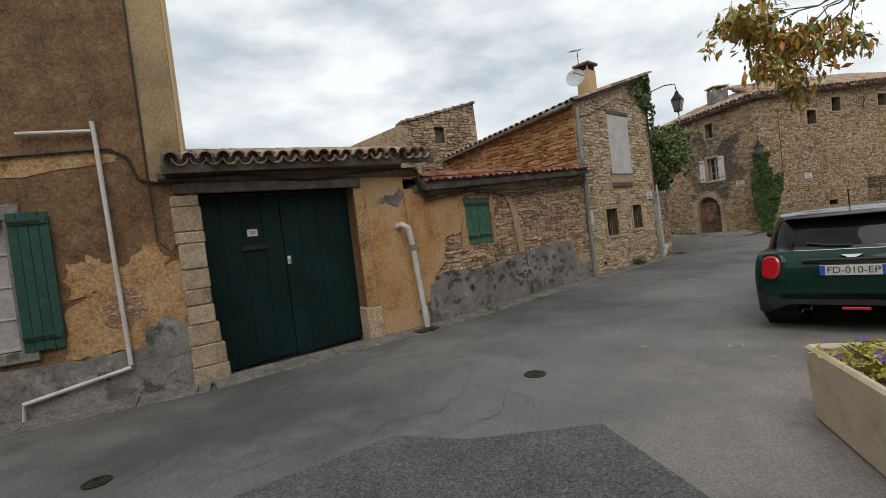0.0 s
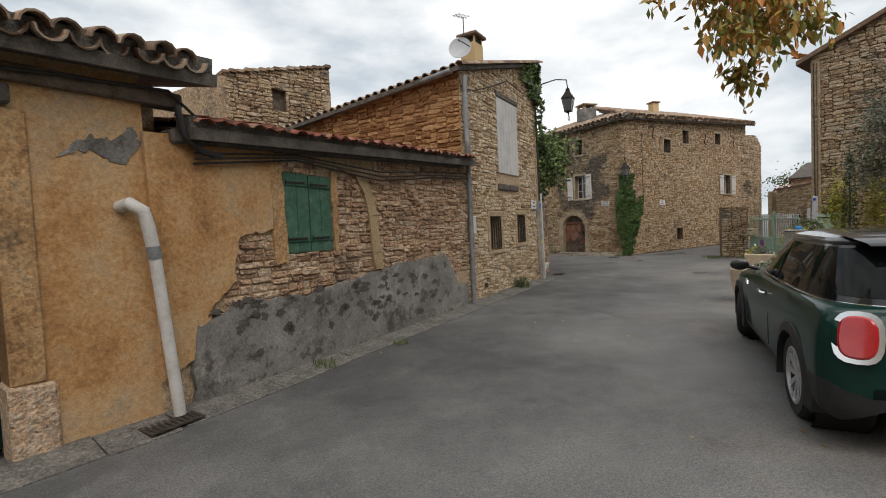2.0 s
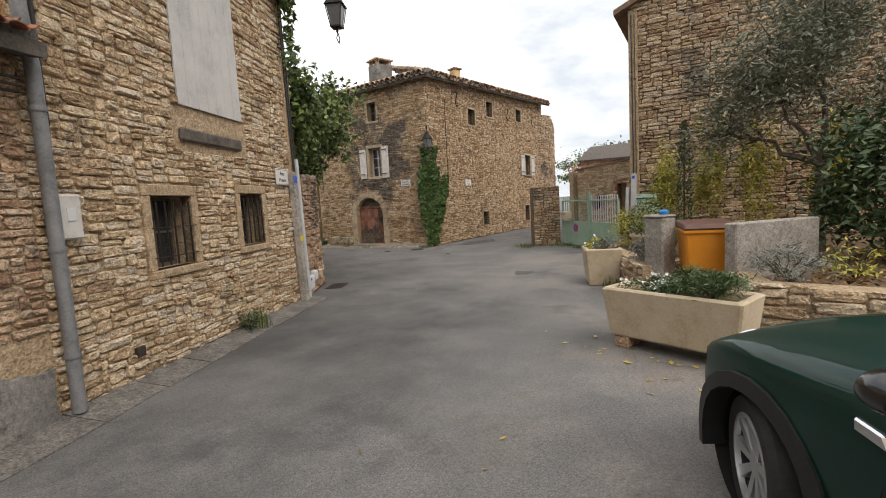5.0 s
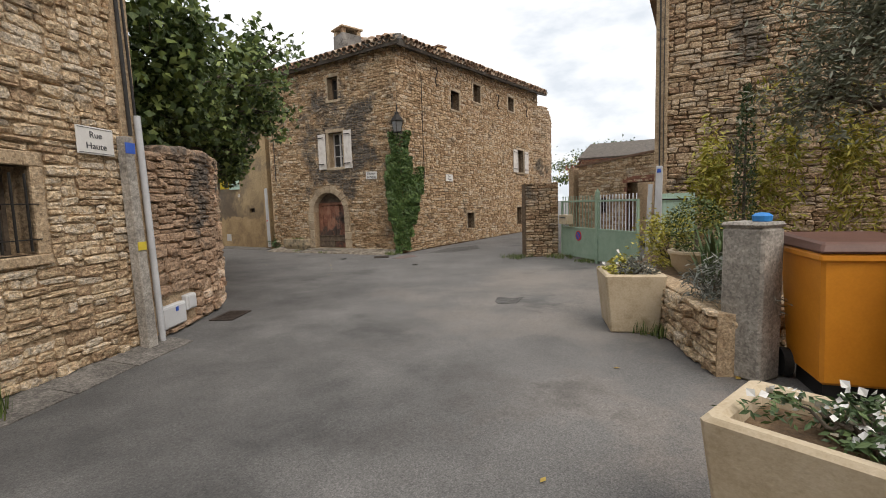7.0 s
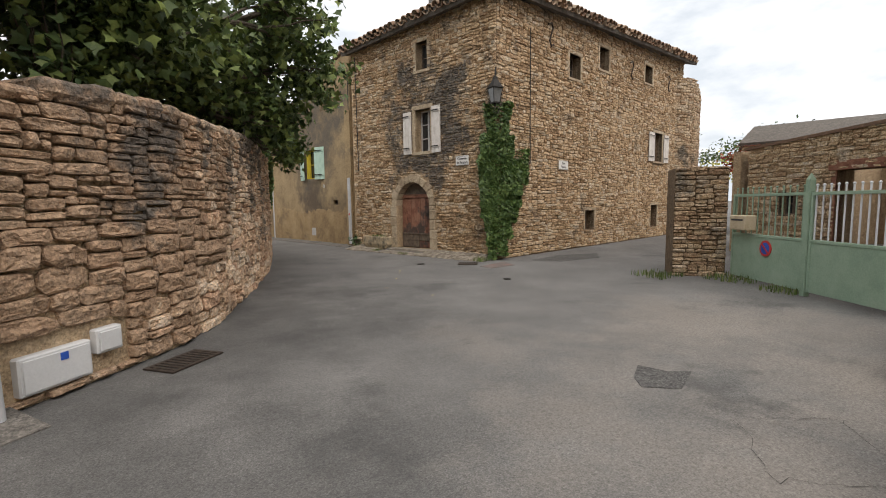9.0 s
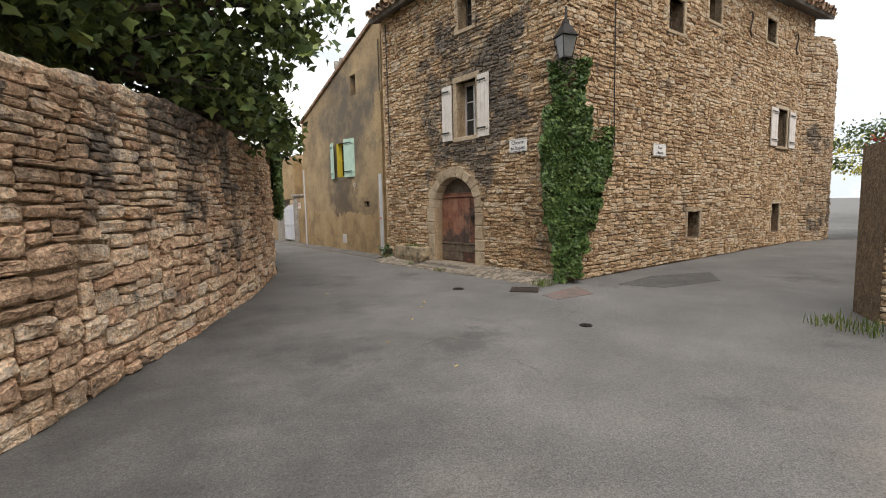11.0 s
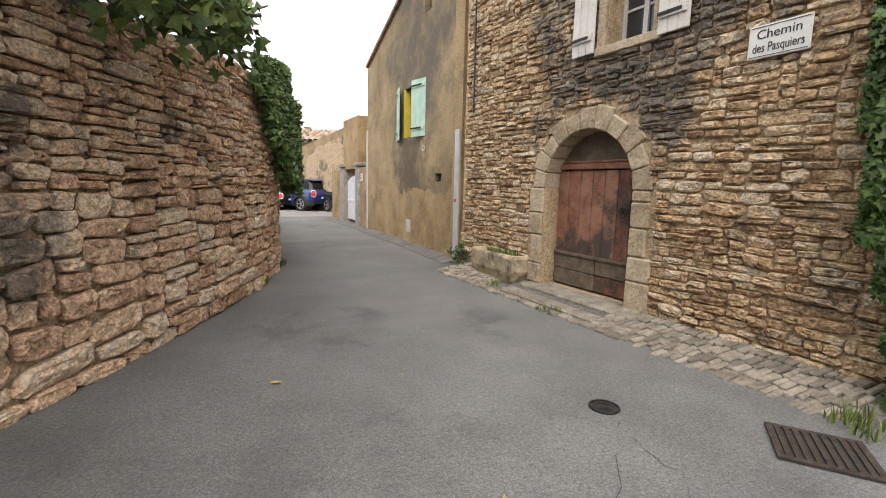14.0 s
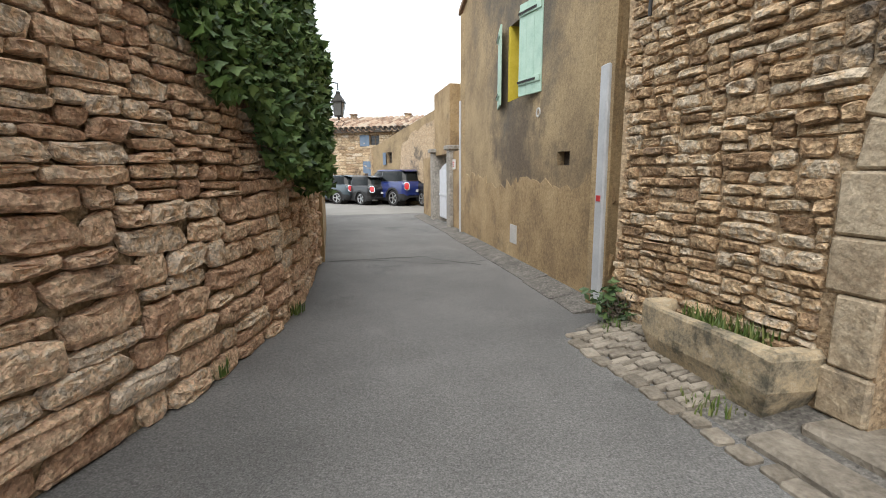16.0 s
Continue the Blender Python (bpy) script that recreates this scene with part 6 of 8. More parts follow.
part("downpipe", q, PVC_GREY, hc, smooth=True)
back_walls("wall_rendered_house_back", [CR, (15.0, 23.5), (13.2, 28.4), CL], 4.0, "plain rear walls of the rendered house", STUCCO_C)
q = Mesher()
f = along(CL, CR)
q.prism([(0 - 0.1, -0.06, 4.02), (LC, -0.06, 5.78), (LC, 4.5, 5.78), (-0.1, 4.5, 4.02)], [(0 - 0.1, -0.06, 4.10), (LC, -0.06, 5.86), (LC, 4.5, 5.86), (-0.1, 4.5, 4.10)])
ob = part("rendered_house_roof", q, TILE)
ob.matrix_basis = f
tagged(ob, "steep tiled roof edge of the rendered house", "roof", kind="structure")
chc = thing("chimney", None, "chimney with an open cross-shaped cowl", "chimney", at=along(CL, CR) @ Matrix.Translation((1.45, 0.7, 4.5)))
q = Mesher()
q.box(-0.25, 0.25, -0.22, 0.22, -0.2, 0.62)
part("stack", q, STUCCO_C, chc, bevel=0.015)
q = Mesher()
q.box(-0.3, 0.3, -0.27, 0.27, 0.62, 0.70)
part("cap", q, TILE, chc, bevel=0.015)
q = Mesher()
q.box(-0.07, 0.07, -0.07, 0.07, 0.70, 1.08)
q.box(-0.25, 0.25, -0.06, 0.06, 1.08, 1.20)
q.box(-0.25, -0.13, -0.06, 0.06, 1.20, 1.30)
q.box(0.13, 0.25, -0.06, 0.06, 1.20, 1.30)
part("cowl", q, CONCRETE, chc, bevel=0.01)

# wall with white gate beyond house C
W0 = (8.30, 29.60)
LW = dist(W0, CL)
m = Mesher()
shell(m, LW, (1.55, 1.62), 0.3, [(1.45, 2.95, -0.2, 3.0)])
wg = part("wall_gate_side", m, RENDER_BASE)
wg.matrix_basis = along(W0, CL)
tagged(wg, "low rendered wall with a gateway", "wall", kind="structure")
for s in (1.30, 2.95):
    q = Mesher()
    q.box(s, s + 0.28, -0.08, 0.34, 0, 1.65)
    q.box(s - 0.05, s + 0.33, -0.13, 0.39, 1.65, 1.74)
    part("gate_pier", q, CONCRETE, wg, bevel=0.015)
g = thing("white_gate", None, "white painted sheet-metal gate with a curved top", "gate", at=along(W0, CL) @ Matrix.Translation((1.58, 0.1, 0.1)))
for k in range(2):
    q = Mesher()
    x0, x1 = k * 0.69, k * 0.69 + 0.67
    n = 8
    tops = [(x0 + (x1 - x0) * j / n, 1.15 + 0.14 * math.sin(math.pi * ((x0 + (x1 - x0) * j / n) / 1.36))) for j in range(n + 1)]
    ring = [(x0, 0.02)] + [(x1, 0.02)] + tops[::-1]
    q.prism([(x, 0, z) for x, z in ring], [(x, 0.02, z) for x, z in ring])
    part("leaf", q, GATE_WHITE, g)
    q = Mesher()
    for j in range(7):
        x = x0 + 0.06 + (x1 - x0 - 0.12) * j / 6
        q.tube([(x, -0.015, 0.05), (x, -0.015, 1.15)], 0.012, 5)
    q.box(x0, x1, -0.03, -0.001, 0.55, 0.60)
    part("ribs", q, GATE_WHITE, g)
q = Mesher()
q.box(-0.09, 0.09, -0.02, 0, -0.1, 0.1)
sg = thing("notice_plate", None, "small white notice plate on the gate wall", "sign", at=along(W0, CL) @ Matrix.Translation((3.4, -0.02, 1.35)))
part("plate", q, SIGN_WHITE, sg)
for z in (0.04, 0.0, -0.04):
    q = Mesher()
    q.box(-0.06, 0.06, -0.024, -0.021, z - 0.008, z + 0.008)
    part("text_bar", q, RED, sg)

# ---- right side: gate, yard building, house D ----
fg = along(G0, G1)
LG = dist(G0, G1)
pil = stone_wall("gate_pillar", (14.28, 12.62), (14.86, 12.08), (1.78, 1.78), 0.6, [], STONE_D, MORTAR_DARK, "square rubble stone gate pillar", None, 91, (0.05, 0.10), (0.12, 0.3))
pil["category"] = "pillar"
g = thing("metal_gate", None, "chalky pale green metal double gate with bars on top", "gate", at=fg)
for k, (s0, s1) in enumerate(((0.03, 1.47), (1.55, LG))):
    q = Mesher()
    q.box(s0, s1, 0, 0.03, 0.06, 0.70)
    leaf = part("panel", q, GATE_GREEN, g, bevel=0.004)
    q = Mesher()
    q.box(s0, s1, -0.01, 0.04, 0.70, 0.74)
    q.box(s0, s1, -0.01, 0.04, 1.30, 1.34)
    q.box(s0, s0 + 0.035, -0.011, 0.041, 0.06, 1.34)
    q.box(s1 - 0.035, s1, -0.011, 0.041, 0.06, 1.34)
    part("rail_frame", q, GATE_GREEN, g, bevel=0.004)
    for j in range(12):
        x = s0 + 0.06 + (s1 - s0 - 0.12) * j / 11
        q = Mesher()
        q.tube([(x, 0.015, 0.74), (x, 0.015, 1.42)], 0.010, 6)
        q.lathe([(0.004, 0.0), (0.017, 0.012), (0.017, 0.022), (0.0, 0.035)], 6, (x, 0.015, 1.41))
        part("bar", q, GATE_GREEN if k == 0 else GATE_WHITE, g)
q = Mesher()
q.box(1.475, 1.545, -0.03, 0.05, 0.0, 1.50)
q.prism([(1.475, -0.03, 1.50), (1.545, -0.03, 1.50), (1.545, 0.05, 1.50), (1.475, 0.05, 1.50)], [(1.505, 0.005, 1.58), (1.515, 0.005, 1.58), (1.515, 0.015, 1.58), (1.505, 0.015, 1.58)])
part("post", q, GATE_GREEN, g, bevel=0.004)
ns = thing("no_parking_sign", None, "round blue and red no-parking sign on the gate", "sign", at=fg @ Matrix.Translation((0.80, -0.005, 0.55)) @ Matrix.Rotation(math.pi / 2, 4, "X"))
q = Mesher()
q.lathe([(0, 0.012), (0.115, 0.012), (0.115, 0.0)], 24)
part("rim", q, RED, ns)
q = Mesher()
q.lathe([(0, 0.015), (0.085, 0.015), (0.085, 0.010)], 24)
part("disc", q, BLUE, ns)
q = Mesher()
q.box(-0.085, 0.085, -0.012, 0.012, 0.012, 0.018)
ob = part("bar", q, RED, ns)
ob.matrix_basis = Matrix.Rotation(radians(-45), 4, "Z")
mbx = thing("mailbox", None, "beige metal mailbox on the gate bars", "mailbox", at=fg @ Matrix.Translation((0.40, -0.10, 0.80)))
q = Mesher()
q.box(-0.18, 0.18, -0.08, 0.10, 0, 0.22)
part("body", q, PLANTER, mbx, bevel=0.012)
q = Mesher()
q.box(-0.13, 0.13, -0.084, -0.079, 0.14, 0.165)
part("slot", q, INK, mbx)

LE = dist(E0, E1)
E_O = [(0.85, 1.25, 0.92, 1.40), (2.05, 3.6, 0.0, 1.80)]
he = stone_wall("wall_yard_building", E0, E1, (2.42, 2.75), 0.4, E_O, STONE_A, MORTAR, "low stone yard building with a timber doorway", None, 92, (0.06, 0.12), (0.14, 0.4))
q = Mesher()
q.box(1.9, 3.75, -0.05, 0.2, 1.80, 1.98)
q.box(1.95, 2.05, -0.03, 0.2, 0.0, 1.80)
part("door_frame", q, WOOD_DOOR, he, bevel=0.01)
lintel_frame(he, E_O[0], WOOD_OLD, 0.06, 0.02)
window_fill(he, E_O[0], 0.15, WOOD_OLD, 0, 2, 2)
q = Mesher()
q.prism([(-0.1, -0.07, 2.41), (LE + 0.1, -0.07, 2.76), (LE + 0.1, 4.0, 2.9), (-0.1, 4.0, 2.5)], [(-0.1, -0.07, 2.47), (LE + 0.1, -0.07, 2.82), (LE + 0.1, 4.0, 2.96), (-0.1, 4.0, 2.56)])
ob = part("yard_roof", q, TILE, he, "thin tiled verge of the roof")
back_walls("wall_yard_back", [(E1[0], E1[1]), (22.0, 7.0), (24.0, 13.5), (18.9, 14.4)], 2.4, "plain rear walls of the yard building")
LDh = dist(D0, D1)
D_O = []
hd = stone_wall("wall_tall_house", D0, D1, (5.75, 8.6), 0.5, D_O, STONE_D, MORTAR_DARK, "tall rubble stone house gable", (0.2, 4.5, 0.6, 2.2), 93, (0.06, 0.13), (0.14, 0.44), z0=0.0)
board_shutter(hd, 0.10, 0.66, 0.72, 1.42, WOOD_MINT, 5, y=-0.09)
q = Mesher()
q.prism([(-0.3, -0.22, 5.62), (LDh, -0.22, 8.72), (LDh, 4, 8.72), (-0.3, 4, 5.62)], [(-0.3, -0.22, 5.74), (LDh, -0.22, 8.84), (LDh, 4, 8.84), (-0.3, 4, 5.74)])
part("verge_roof", q, TILE, hd, "tiled verge of the gable")
q = Mesher()
q.tube([(0.06, -0.08, 5.6), (0.08, -0.08, 1.9)], 0.014, 6)
q.tube([(0.13, -0.08, 5.6), (0.14, -0.08, 1.9)], 0.008, 6)
part("cable", q, CABLE, hd)
q = Mesher()
q.box(2.2, 2.9, -0.03, 0.0, 4.1, 4.9)
part("blocked_window", q, STONE_D, hd, "walled-up window")
back_walls("wall_tall_house_back", [D1, (20.5, 4.4), (18.2, 10.4), D0], 5.7, "plain rear walls of the tall house")
pole2 = thing("cable_conduit", None, "pale grey cable conduit at the corner of the tall house", "conduit", at=along(D0, D1))
q = Mesher()
q.prism([(-0.02, -0.16, 0.0), (0.12, -0.16, 0.0), (0.12, -0.06, 0.0), (-0.02, -0.06, 0.0)], [(0.03, -0.14, 1.92), (0.14, -0.14, 1.92), (0.14, -0.05, 1.92), (0.03, -0.05, 1.92)])
part("channel", q, PVC_GREY, pole2, bevel=0.012)
q = Mesher()
q.tube([(-0.12, -0.12, 0.0), (-0.06, -0.10, 1.6)], 0.04, 10)
part("tube", q, PVC_GREY, pole2, smooth=True)
q = Mesher()
q.box(0.05, 0.11, -0.146, -0.141, 1.8, 1.87)
part("label", q, BLUE, pole2, "blue sticker")
# orange rendered house beside D
m = Mesher()
D2 = (D1[0] + 1.2, D1[1] - 7.0)
shell(m, dist(D1, D2), (7.5, 7.5), 0.4, [(1.2, 2.0, 3.6, 5.0)])
ob = part("wall_orange_house", m, STUCCO_YELLOW)
ob.matrix_basis = along(D1, D2)
tagged(ob, "yellow rendered house with blue shutters", "wall", kind="structure")
board_shutter(ob, 0.72, 1.18, 3.6, 5.0, SLATE_BLUE, 3)
board_shutter(ob, 2.02, 2.48, 3.6, 5.0, SLATE_BLUE, 3)
window_fill(ob, (1.2, 2.0, 3.6, 5.0), 0.15, WOOD_WHITE, 0, 2, 3)
q = Mesher()
q.tube([(0.15, -0.08, 7.4), (0.15, -0.08, 0.1)], 0.05, 8)
part("downpipe", q, ZINC, ob, smooth=True)

# house behind the garage
HB0, HB1 = (-1.6, 12.2), (1.05, 13.5)
stone_wall("wall_rear_house", HB0, HB1, (5.45, 6.15), 0.4, [(1.25, 1.62, 4.75, 5.30)], STONE_D, MORTAR_DARK, "weathered stone rear house above the roofs", None, 94, (0.07, 0.14), (0.14, 0.42), z0=2.5)
back_walls("wall_rear_house_side", [HB1, (0.2, 17.0), (-5.0, 16.0), HB0], 5.4, "plain sides of the rear house", STONE_D)
rw = Mesher()
rw.box(1.25, 1.62, 0.15, 0.2, 4.75, 5.30)
ob = part("shuttered_opening", rw, WOOD_OLD)
ob.matrix_basis = along(HB0, HB1)
tagged(ob, "dark wooden shutter in the rear house", "shutter", kind="structure")
q = Mesher()
for k in range(16):
    q.box(0.02 + k * 0.185, 0.18 + k * 0.185, -0.12 + 0.02 * (k % 3), 0.5, 5.47 + k * 0.0445, 5.53 + k * 0.0445 + 0.02 * (k % 2))
ob = part("rear_roof_edge", q, TILE)
ob.matrix_basis = along(HB0, HB1)
tagged(ob, "ragged tile edge of the rear house", "roof", kind="structure")

# ---- far end of the street ----
F0, F1 = (-6.0, 41.5), (9.5, 39.8)
far = stone_wall("wall_far_house", F0, F1, (3.30, 3.20), 0.4, [(9.95, 10.45, 2.55, 3.05), (7.15, 7.5, 1.5, 2.0)], STONE_A, MORTAR, "long stone house beyond the car park", None, 95, (0.10, 0.20), (0.25, 0.6))
window_fill(far, (9.95, 10.45, 2.55, 3.05), 0.1, WOOD_OLD)
window_fill(far, (7.15, 7.5, 1.5, 2.0), 0.1, WOOD_OLD)
board_shutter(far, 9.42, 9.93, 2.5, 3.06, SLATE_BLUE, 3, battens=False)
board_shutter(far, 9.55, 10.2, 0.7, 1.75, SLATE_BLUE, 4, battens=False, name="blue_door")
fx = Vector((F1[0] - F0[0], F1[1] - F0[1], 0)).normalized()
tiled_roof("far_house_roof", Vector((*F0, 3.3)) - Vector((-fx.y, fx.x, 0)) * 0.3, fx, Vector((-fx.y, fx.x, 0.25)), 15.4, 3.4, "low tiled roof of the far house", TILE, spacing=0.3, tile_len=0.6, seed=14)
for x, y, h in ((2.2, 43.3, 0.5), (5.4, 43.0, 0.45), (-1.0, 43.4, 0.4)):
    c = thing("chimney", None, "small stone chimney on the far roof", "chimney", "far chimneys", at=Matrix.Translation((x, y, 3.9)))
    q = Mesher()
    q.box(-0.15, 0.15, -0.15, 0.15, -0.3, h)
    part("stack", q, STONE_D, c)
    q = Mesher()
    q.box(-0.2, 0.2, -0.2, 0.2, h, h + 0.06)
    part("cap", q, TILE, c)
H0, H1 = (4.7, 37.6), (9.6, 30.4)
m = Mesher()
LH = dist(H0, H1)
shell(m, LH, (2.25, 3.55), 0.4, [(1.95, 2.5, 1.55, 2.0)])
hh = part("wall_far_gable", m, STUCCO_C)
hh.matrix_basis = along(H0, H1)
tagged(hh, "ochre gable wall with old rubble showing", "wall", kind="structure")
window_fill(hh, (1.95, 2.5, 1.55, 2.0), 0.1, WOOD_OLD)
board_shutter(hh, 1.6, 1.93, 1.5, 2.0, SLATE_BLUE, 2, battens=False)
blotch(hh, "rubble_patch", [(3.2, 1.0), (3.6, 2.2), (5.0, 2.7), (LH, 3.3), (LH, 0.6), (4.2, 0.9)], STONE_D, -0.02, "bare rubble stone", 96, 0.1)
back_walls("wall_far_gable_back", [H1, (14.0, 34.0), (9.0, 40.0), H0], 2.2, "plain walls behind the far gable", STONE_D)
stone_wall("wall_car_park", (-3.0, 36.6), (4.9, 35.8), (1.1, 1.15), 0.3, [], STONE_D, MORTAR_DARK, "low rubble wall behind the parked cars", None, 97, (0.08, 0.16), (0.2, 0.5))

# unseen walls added behind the walk to darken reflections and light from the south
back_walls("wall_street_south", [(13.0, -7.5), (2.0, -9.5), (-10.0, -8.5), (-14.0, -3.0)], 7.0, "plain stone walls added out of view to shade the street", STONE_D)

# ---- plants ----
def leaves_mesh(points, size, material, seed, aspect=0.5, name="leaves", droop=0.4, lobes=False):
    """Folded leaves scattered at points; one mesh."""
    r = random.Random(seed)
    v, f = [], []
    for p in points:
        s = size * r.uniform(0.6, 1.25)
        az, el, ro = r.uniform(0, 2 * math.pi), r.uniform(-1.0, 0.7) - droop, r.uniform(-1.2, 1.2)
        d = Vector((math.cos(az) * math.cos(el), math.sin(az) * math.cos(el), math.sin(el)))
        side = d.cross(Vector((0, 0, 1)))
        if side.length < 0.1:
            side = Vector((1, 0, 0))
        side.normalize()
        up = side.cross(d)
        side = side * math.cos(ro) + up * math.sin(ro)
        up = side.cross(d)
        p = Vector(p)
        w = s * aspect
        n = len(v)
        if lobes:
            pts = [p, p + d * s * 0.35 + side * w * 0.95 + up * w * 0.15, p + d * s * 0.55 + side * w * 0.35, p + d * s, p + d * s * 0.55 - side * w * 0.35, p + d * s * 0.35 - side * w * 0.95 + up * w * 0.15]
            v += [tuple(q) for q in pts]
            f += [(n, n + 1, n + 2), (n, n + 2, n + 3), (n, n + 3, n + 4), (n, n + 4, n + 5)]
        else:
            pts = [p, p + d * s * 0.5 + side * w * 0.5 + up * w * 0.12, p + d * s, p + d * s * 0.5 - side * w * 0.5 + up * w * 0.12]
            v += [tuple(q) for q in pts]
            f += [(n, n + 1, n + 2), (n, n + 2, n + 3)]
    me = bpy.data.meshes.new(name)
    me.from_pydata(v, [], f)
    me.materials.append(material)
    return me


def blob_points(r, centre, radii, count, hollow=0.5, clumps=14):
    """Points in uneven clumps within an ellipsoid, thicker towards its skin."""
    c = Vector(centre)
    cl = []
    for _ in range(clumps):
        d = Vector((r.gauss(0, 1), r.gauss(0, 1), r.gauss(0, 1))).normalized() * r.uniform(hollow, 1.0)
        cl.append((d, r.uniform(0.22, 0.42)))
    out = []
    for _ in range(count):
        d, k = r.choice(cl)
        q = d + Vector((r.gauss(0, 1), r.gauss(0, 1), r.gauss(0, 1))) * k * 0.55
        out.append((c.x + q.x * radii[0], c.y + q.y * radii[1], c.z + q.z * radii[2]))
    return out


def limb(m, r, a, b, r0, r1, bend=0.12):
    a, b = Vector(a), Vector(b)
    pts = []
    for k in range(6):
        f = k / 5
        pts.append(a.lerp(b, f) + Vector((r.uniform(-1, 1), r.uniform(-1, 1), r.uniform(-0.5, 0.5))) * bend * math.sin(math.pi * f))
    m.tube(pts, [r0 + (r1 - r0) * k / 5 for k in range(6)], 7)


def tree(name, label, base, fork, crowns, leaf, size, count, seed, trunk_r=0.09, aspect=0.3, bark=None, lobes=False, category="tree", droop=0.4, clumps=16, hollow=0.5):
    """A trunk with limbs to each crown; crowns are (centre, radii)."""
    r = random.Random(seed)
    g = thing(name, None, label, category)
    base, fork = Vector(base), Vector(fork)
    m = Mesher()
    limb(m, r, base - Vector((0, 0, 0.1)), fork, trunk_r, trunk_r * 0.7, 0.06)
    part("trunk", m, bark or BARK, g, smooth=True)
    for c, rad in crowns:
        m = Mesher()
        limb(m, r, fork, c, trunk_r * 0.55, trunk_r * 0.12, 0.2)
        for _ in range(7):
            t = Vector(c) + Vector((r.uniform(-1, 1) * rad[0], r.uniform(-1, 1) * rad[1], r.uniform(-0.8, 1) * rad[2])) * 0.8
            limb(m, r, fork.lerp(Vector(c), r.uniform(0.5, 1.0)), t, trunk_r * 0.2, trunk_r * 0.05, 0.12)
        part("limb", m, bark or BARK, g, smooth=True)
    total = sum(c[1][0] * c[1][1] * c[1][2] for c in crowns)
    pts = []
    for c, rad in crowns:
        pts += blob_points(r, c, rad, int(count * rad[0] * rad[1] * rad[2] / total), hollow, clumps)
    part("crown", leaves_mesh(pts, size, leaf, seed, aspect, "crown", droop, lobes), None, g)
    return g


def bush(name, label, centre, radii, leaf, size, count, seed, aspect=0.4, category="shrub", clumps=20, hollow=0.55, droop=0.0, twig=True, flowers=None):
    r = random.Random(seed)
    g = thing(name, None, label, category)
    pts = blob_points(r, centre, radii, count, hollow, clumps)
    pts = [p for p in pts if p[2] > centre[2] - radii[2] * 1.05]
    part("foliage", leaves_mesh(pts, size, leaf, seed, aspect, "foliage", droop), None, g)
    if twig:
        m = Mesher()
        for _ in range(10):
            d = Vector((r.uniform(-0.7, 0.7) * radii[0], r.uniform(-0.7, 0.7) * radii[1], r.uniform(0.0, 0.7) * radii[2]))
            limb(m, r, Vector(centre) - Vector((0, 0, radii[2])), Vector(centre) + d, 0.012, 0.004, 0.04)
        part("stems", m, BARK, g)
    if flowers:
        fm, n, s = flowers
        part("flowers", leaves_mesh([(p[0], p[1], p[2] + 0.03) for p in r.sample(pts, n)], s, fm, seed + 1, 0.9, "flowers", -0.3), None, g)
    return g


def tuft(name, label, centre, spread, h, n, leaf, seed, w=0.008, category="grass", curve=0.4):
    """Blades that rise and bend outwards."""
    r = random.Random(seed)
    v, f = [], []
    for _ in range(n):
        x, y = centre[0] + r.uniform(-1, 1) * spread[0], centre[1] + r.uniform(-1, 1) * spread[1]
        a = r.uniform(0, 2 * math.pi)
        hh, c = h * r.uniform(0.5, 1.2), curve * r.uniform(0.2, 1.0) * h
        d, s = Vector((math.cos(a), math.sin(a), 0)), Vector((-math.sin(a), math.cos(a), 0)) * w
        b = Vector((x, y, centre[2]))
        p1, p2 = b + Vector((0, 0, hh * 0.6)) + d * c * 0.4, b + Vector((0, 0, hh)) + d * c
        k = len(v)
        v += [tuple(q) for q in (b - s, b + s, p1 + s * 0.7, p1 - s * 0.7, p2)]
        f += [(k, k + 1, k + 2, k + 3), (k + 3, k + 2, k + 4)]
    me = bpy.data.meshes.new(name)
    me.from_pydata(v, [], f)
    me.materials.append(leaf)
    return tagged(new(name, me), label, category, kind="stuff")


def cover(name, label, wall_m, cols, leaf, size, count, seed, depth=0.16, aspect=0.85):
    """Climbing leaves on a wall: cols are (s0, s1, z0, z1, weight) areas in the wall's frame."""
    r = random.Random(seed)
    pts = []
    wsum = sum(c[4] for c in cols)
    for s0, s1, z0, z1, w in cols:
        for _ in range(int(count * w / wsum)):
            s = (s0 + s1) / 2 + (s1 - s0) / 2 * r.uniform(-1, 1) * r.uniform(0.75, 1.05)
            z = r.uniform(z0, z1)
            bulge = depth * max(0.1, 1 - abs((s - (s0 + s1) / 2) / max((s1 - s0) / 2, 0.01)) ** 2) * (0.7 + 0.5 * noise.noise(Vector((s * 3, z * 3, seed))))
            pts.append(tuple(wall_m @ Vector((s, -0.05 - bulge * r.uniform(0.4, 1.0), z))))
    g = thing(name, None, label, "climbing plant")
    part("leaves", leaves_mesh(pts, size, leaf, seed, aspect, "leaves", 0.9, True), None, g)
    m = Mesher()
    s0, s1, z0, z1, _ = cols[0]
    for k in range(5):
        x = s0 + (s1 - s0) * (k + 0.5) / 5
        pth = [wall_m @ Vector((x * 0.4 + (s0 + s1) / 2 * 0.6, -0.04, z0)), wall_m @ Vector((x, -0.05, (z0 + z1) / 2)), wall_m @ Vector((x * 0.9 + (s0 + s1) * 0.05, -0.05, z1))]
        m.tube(pth, [0.018, 0.012, 0.005], 6)
    part("stems", m, BARK, g)
    return g


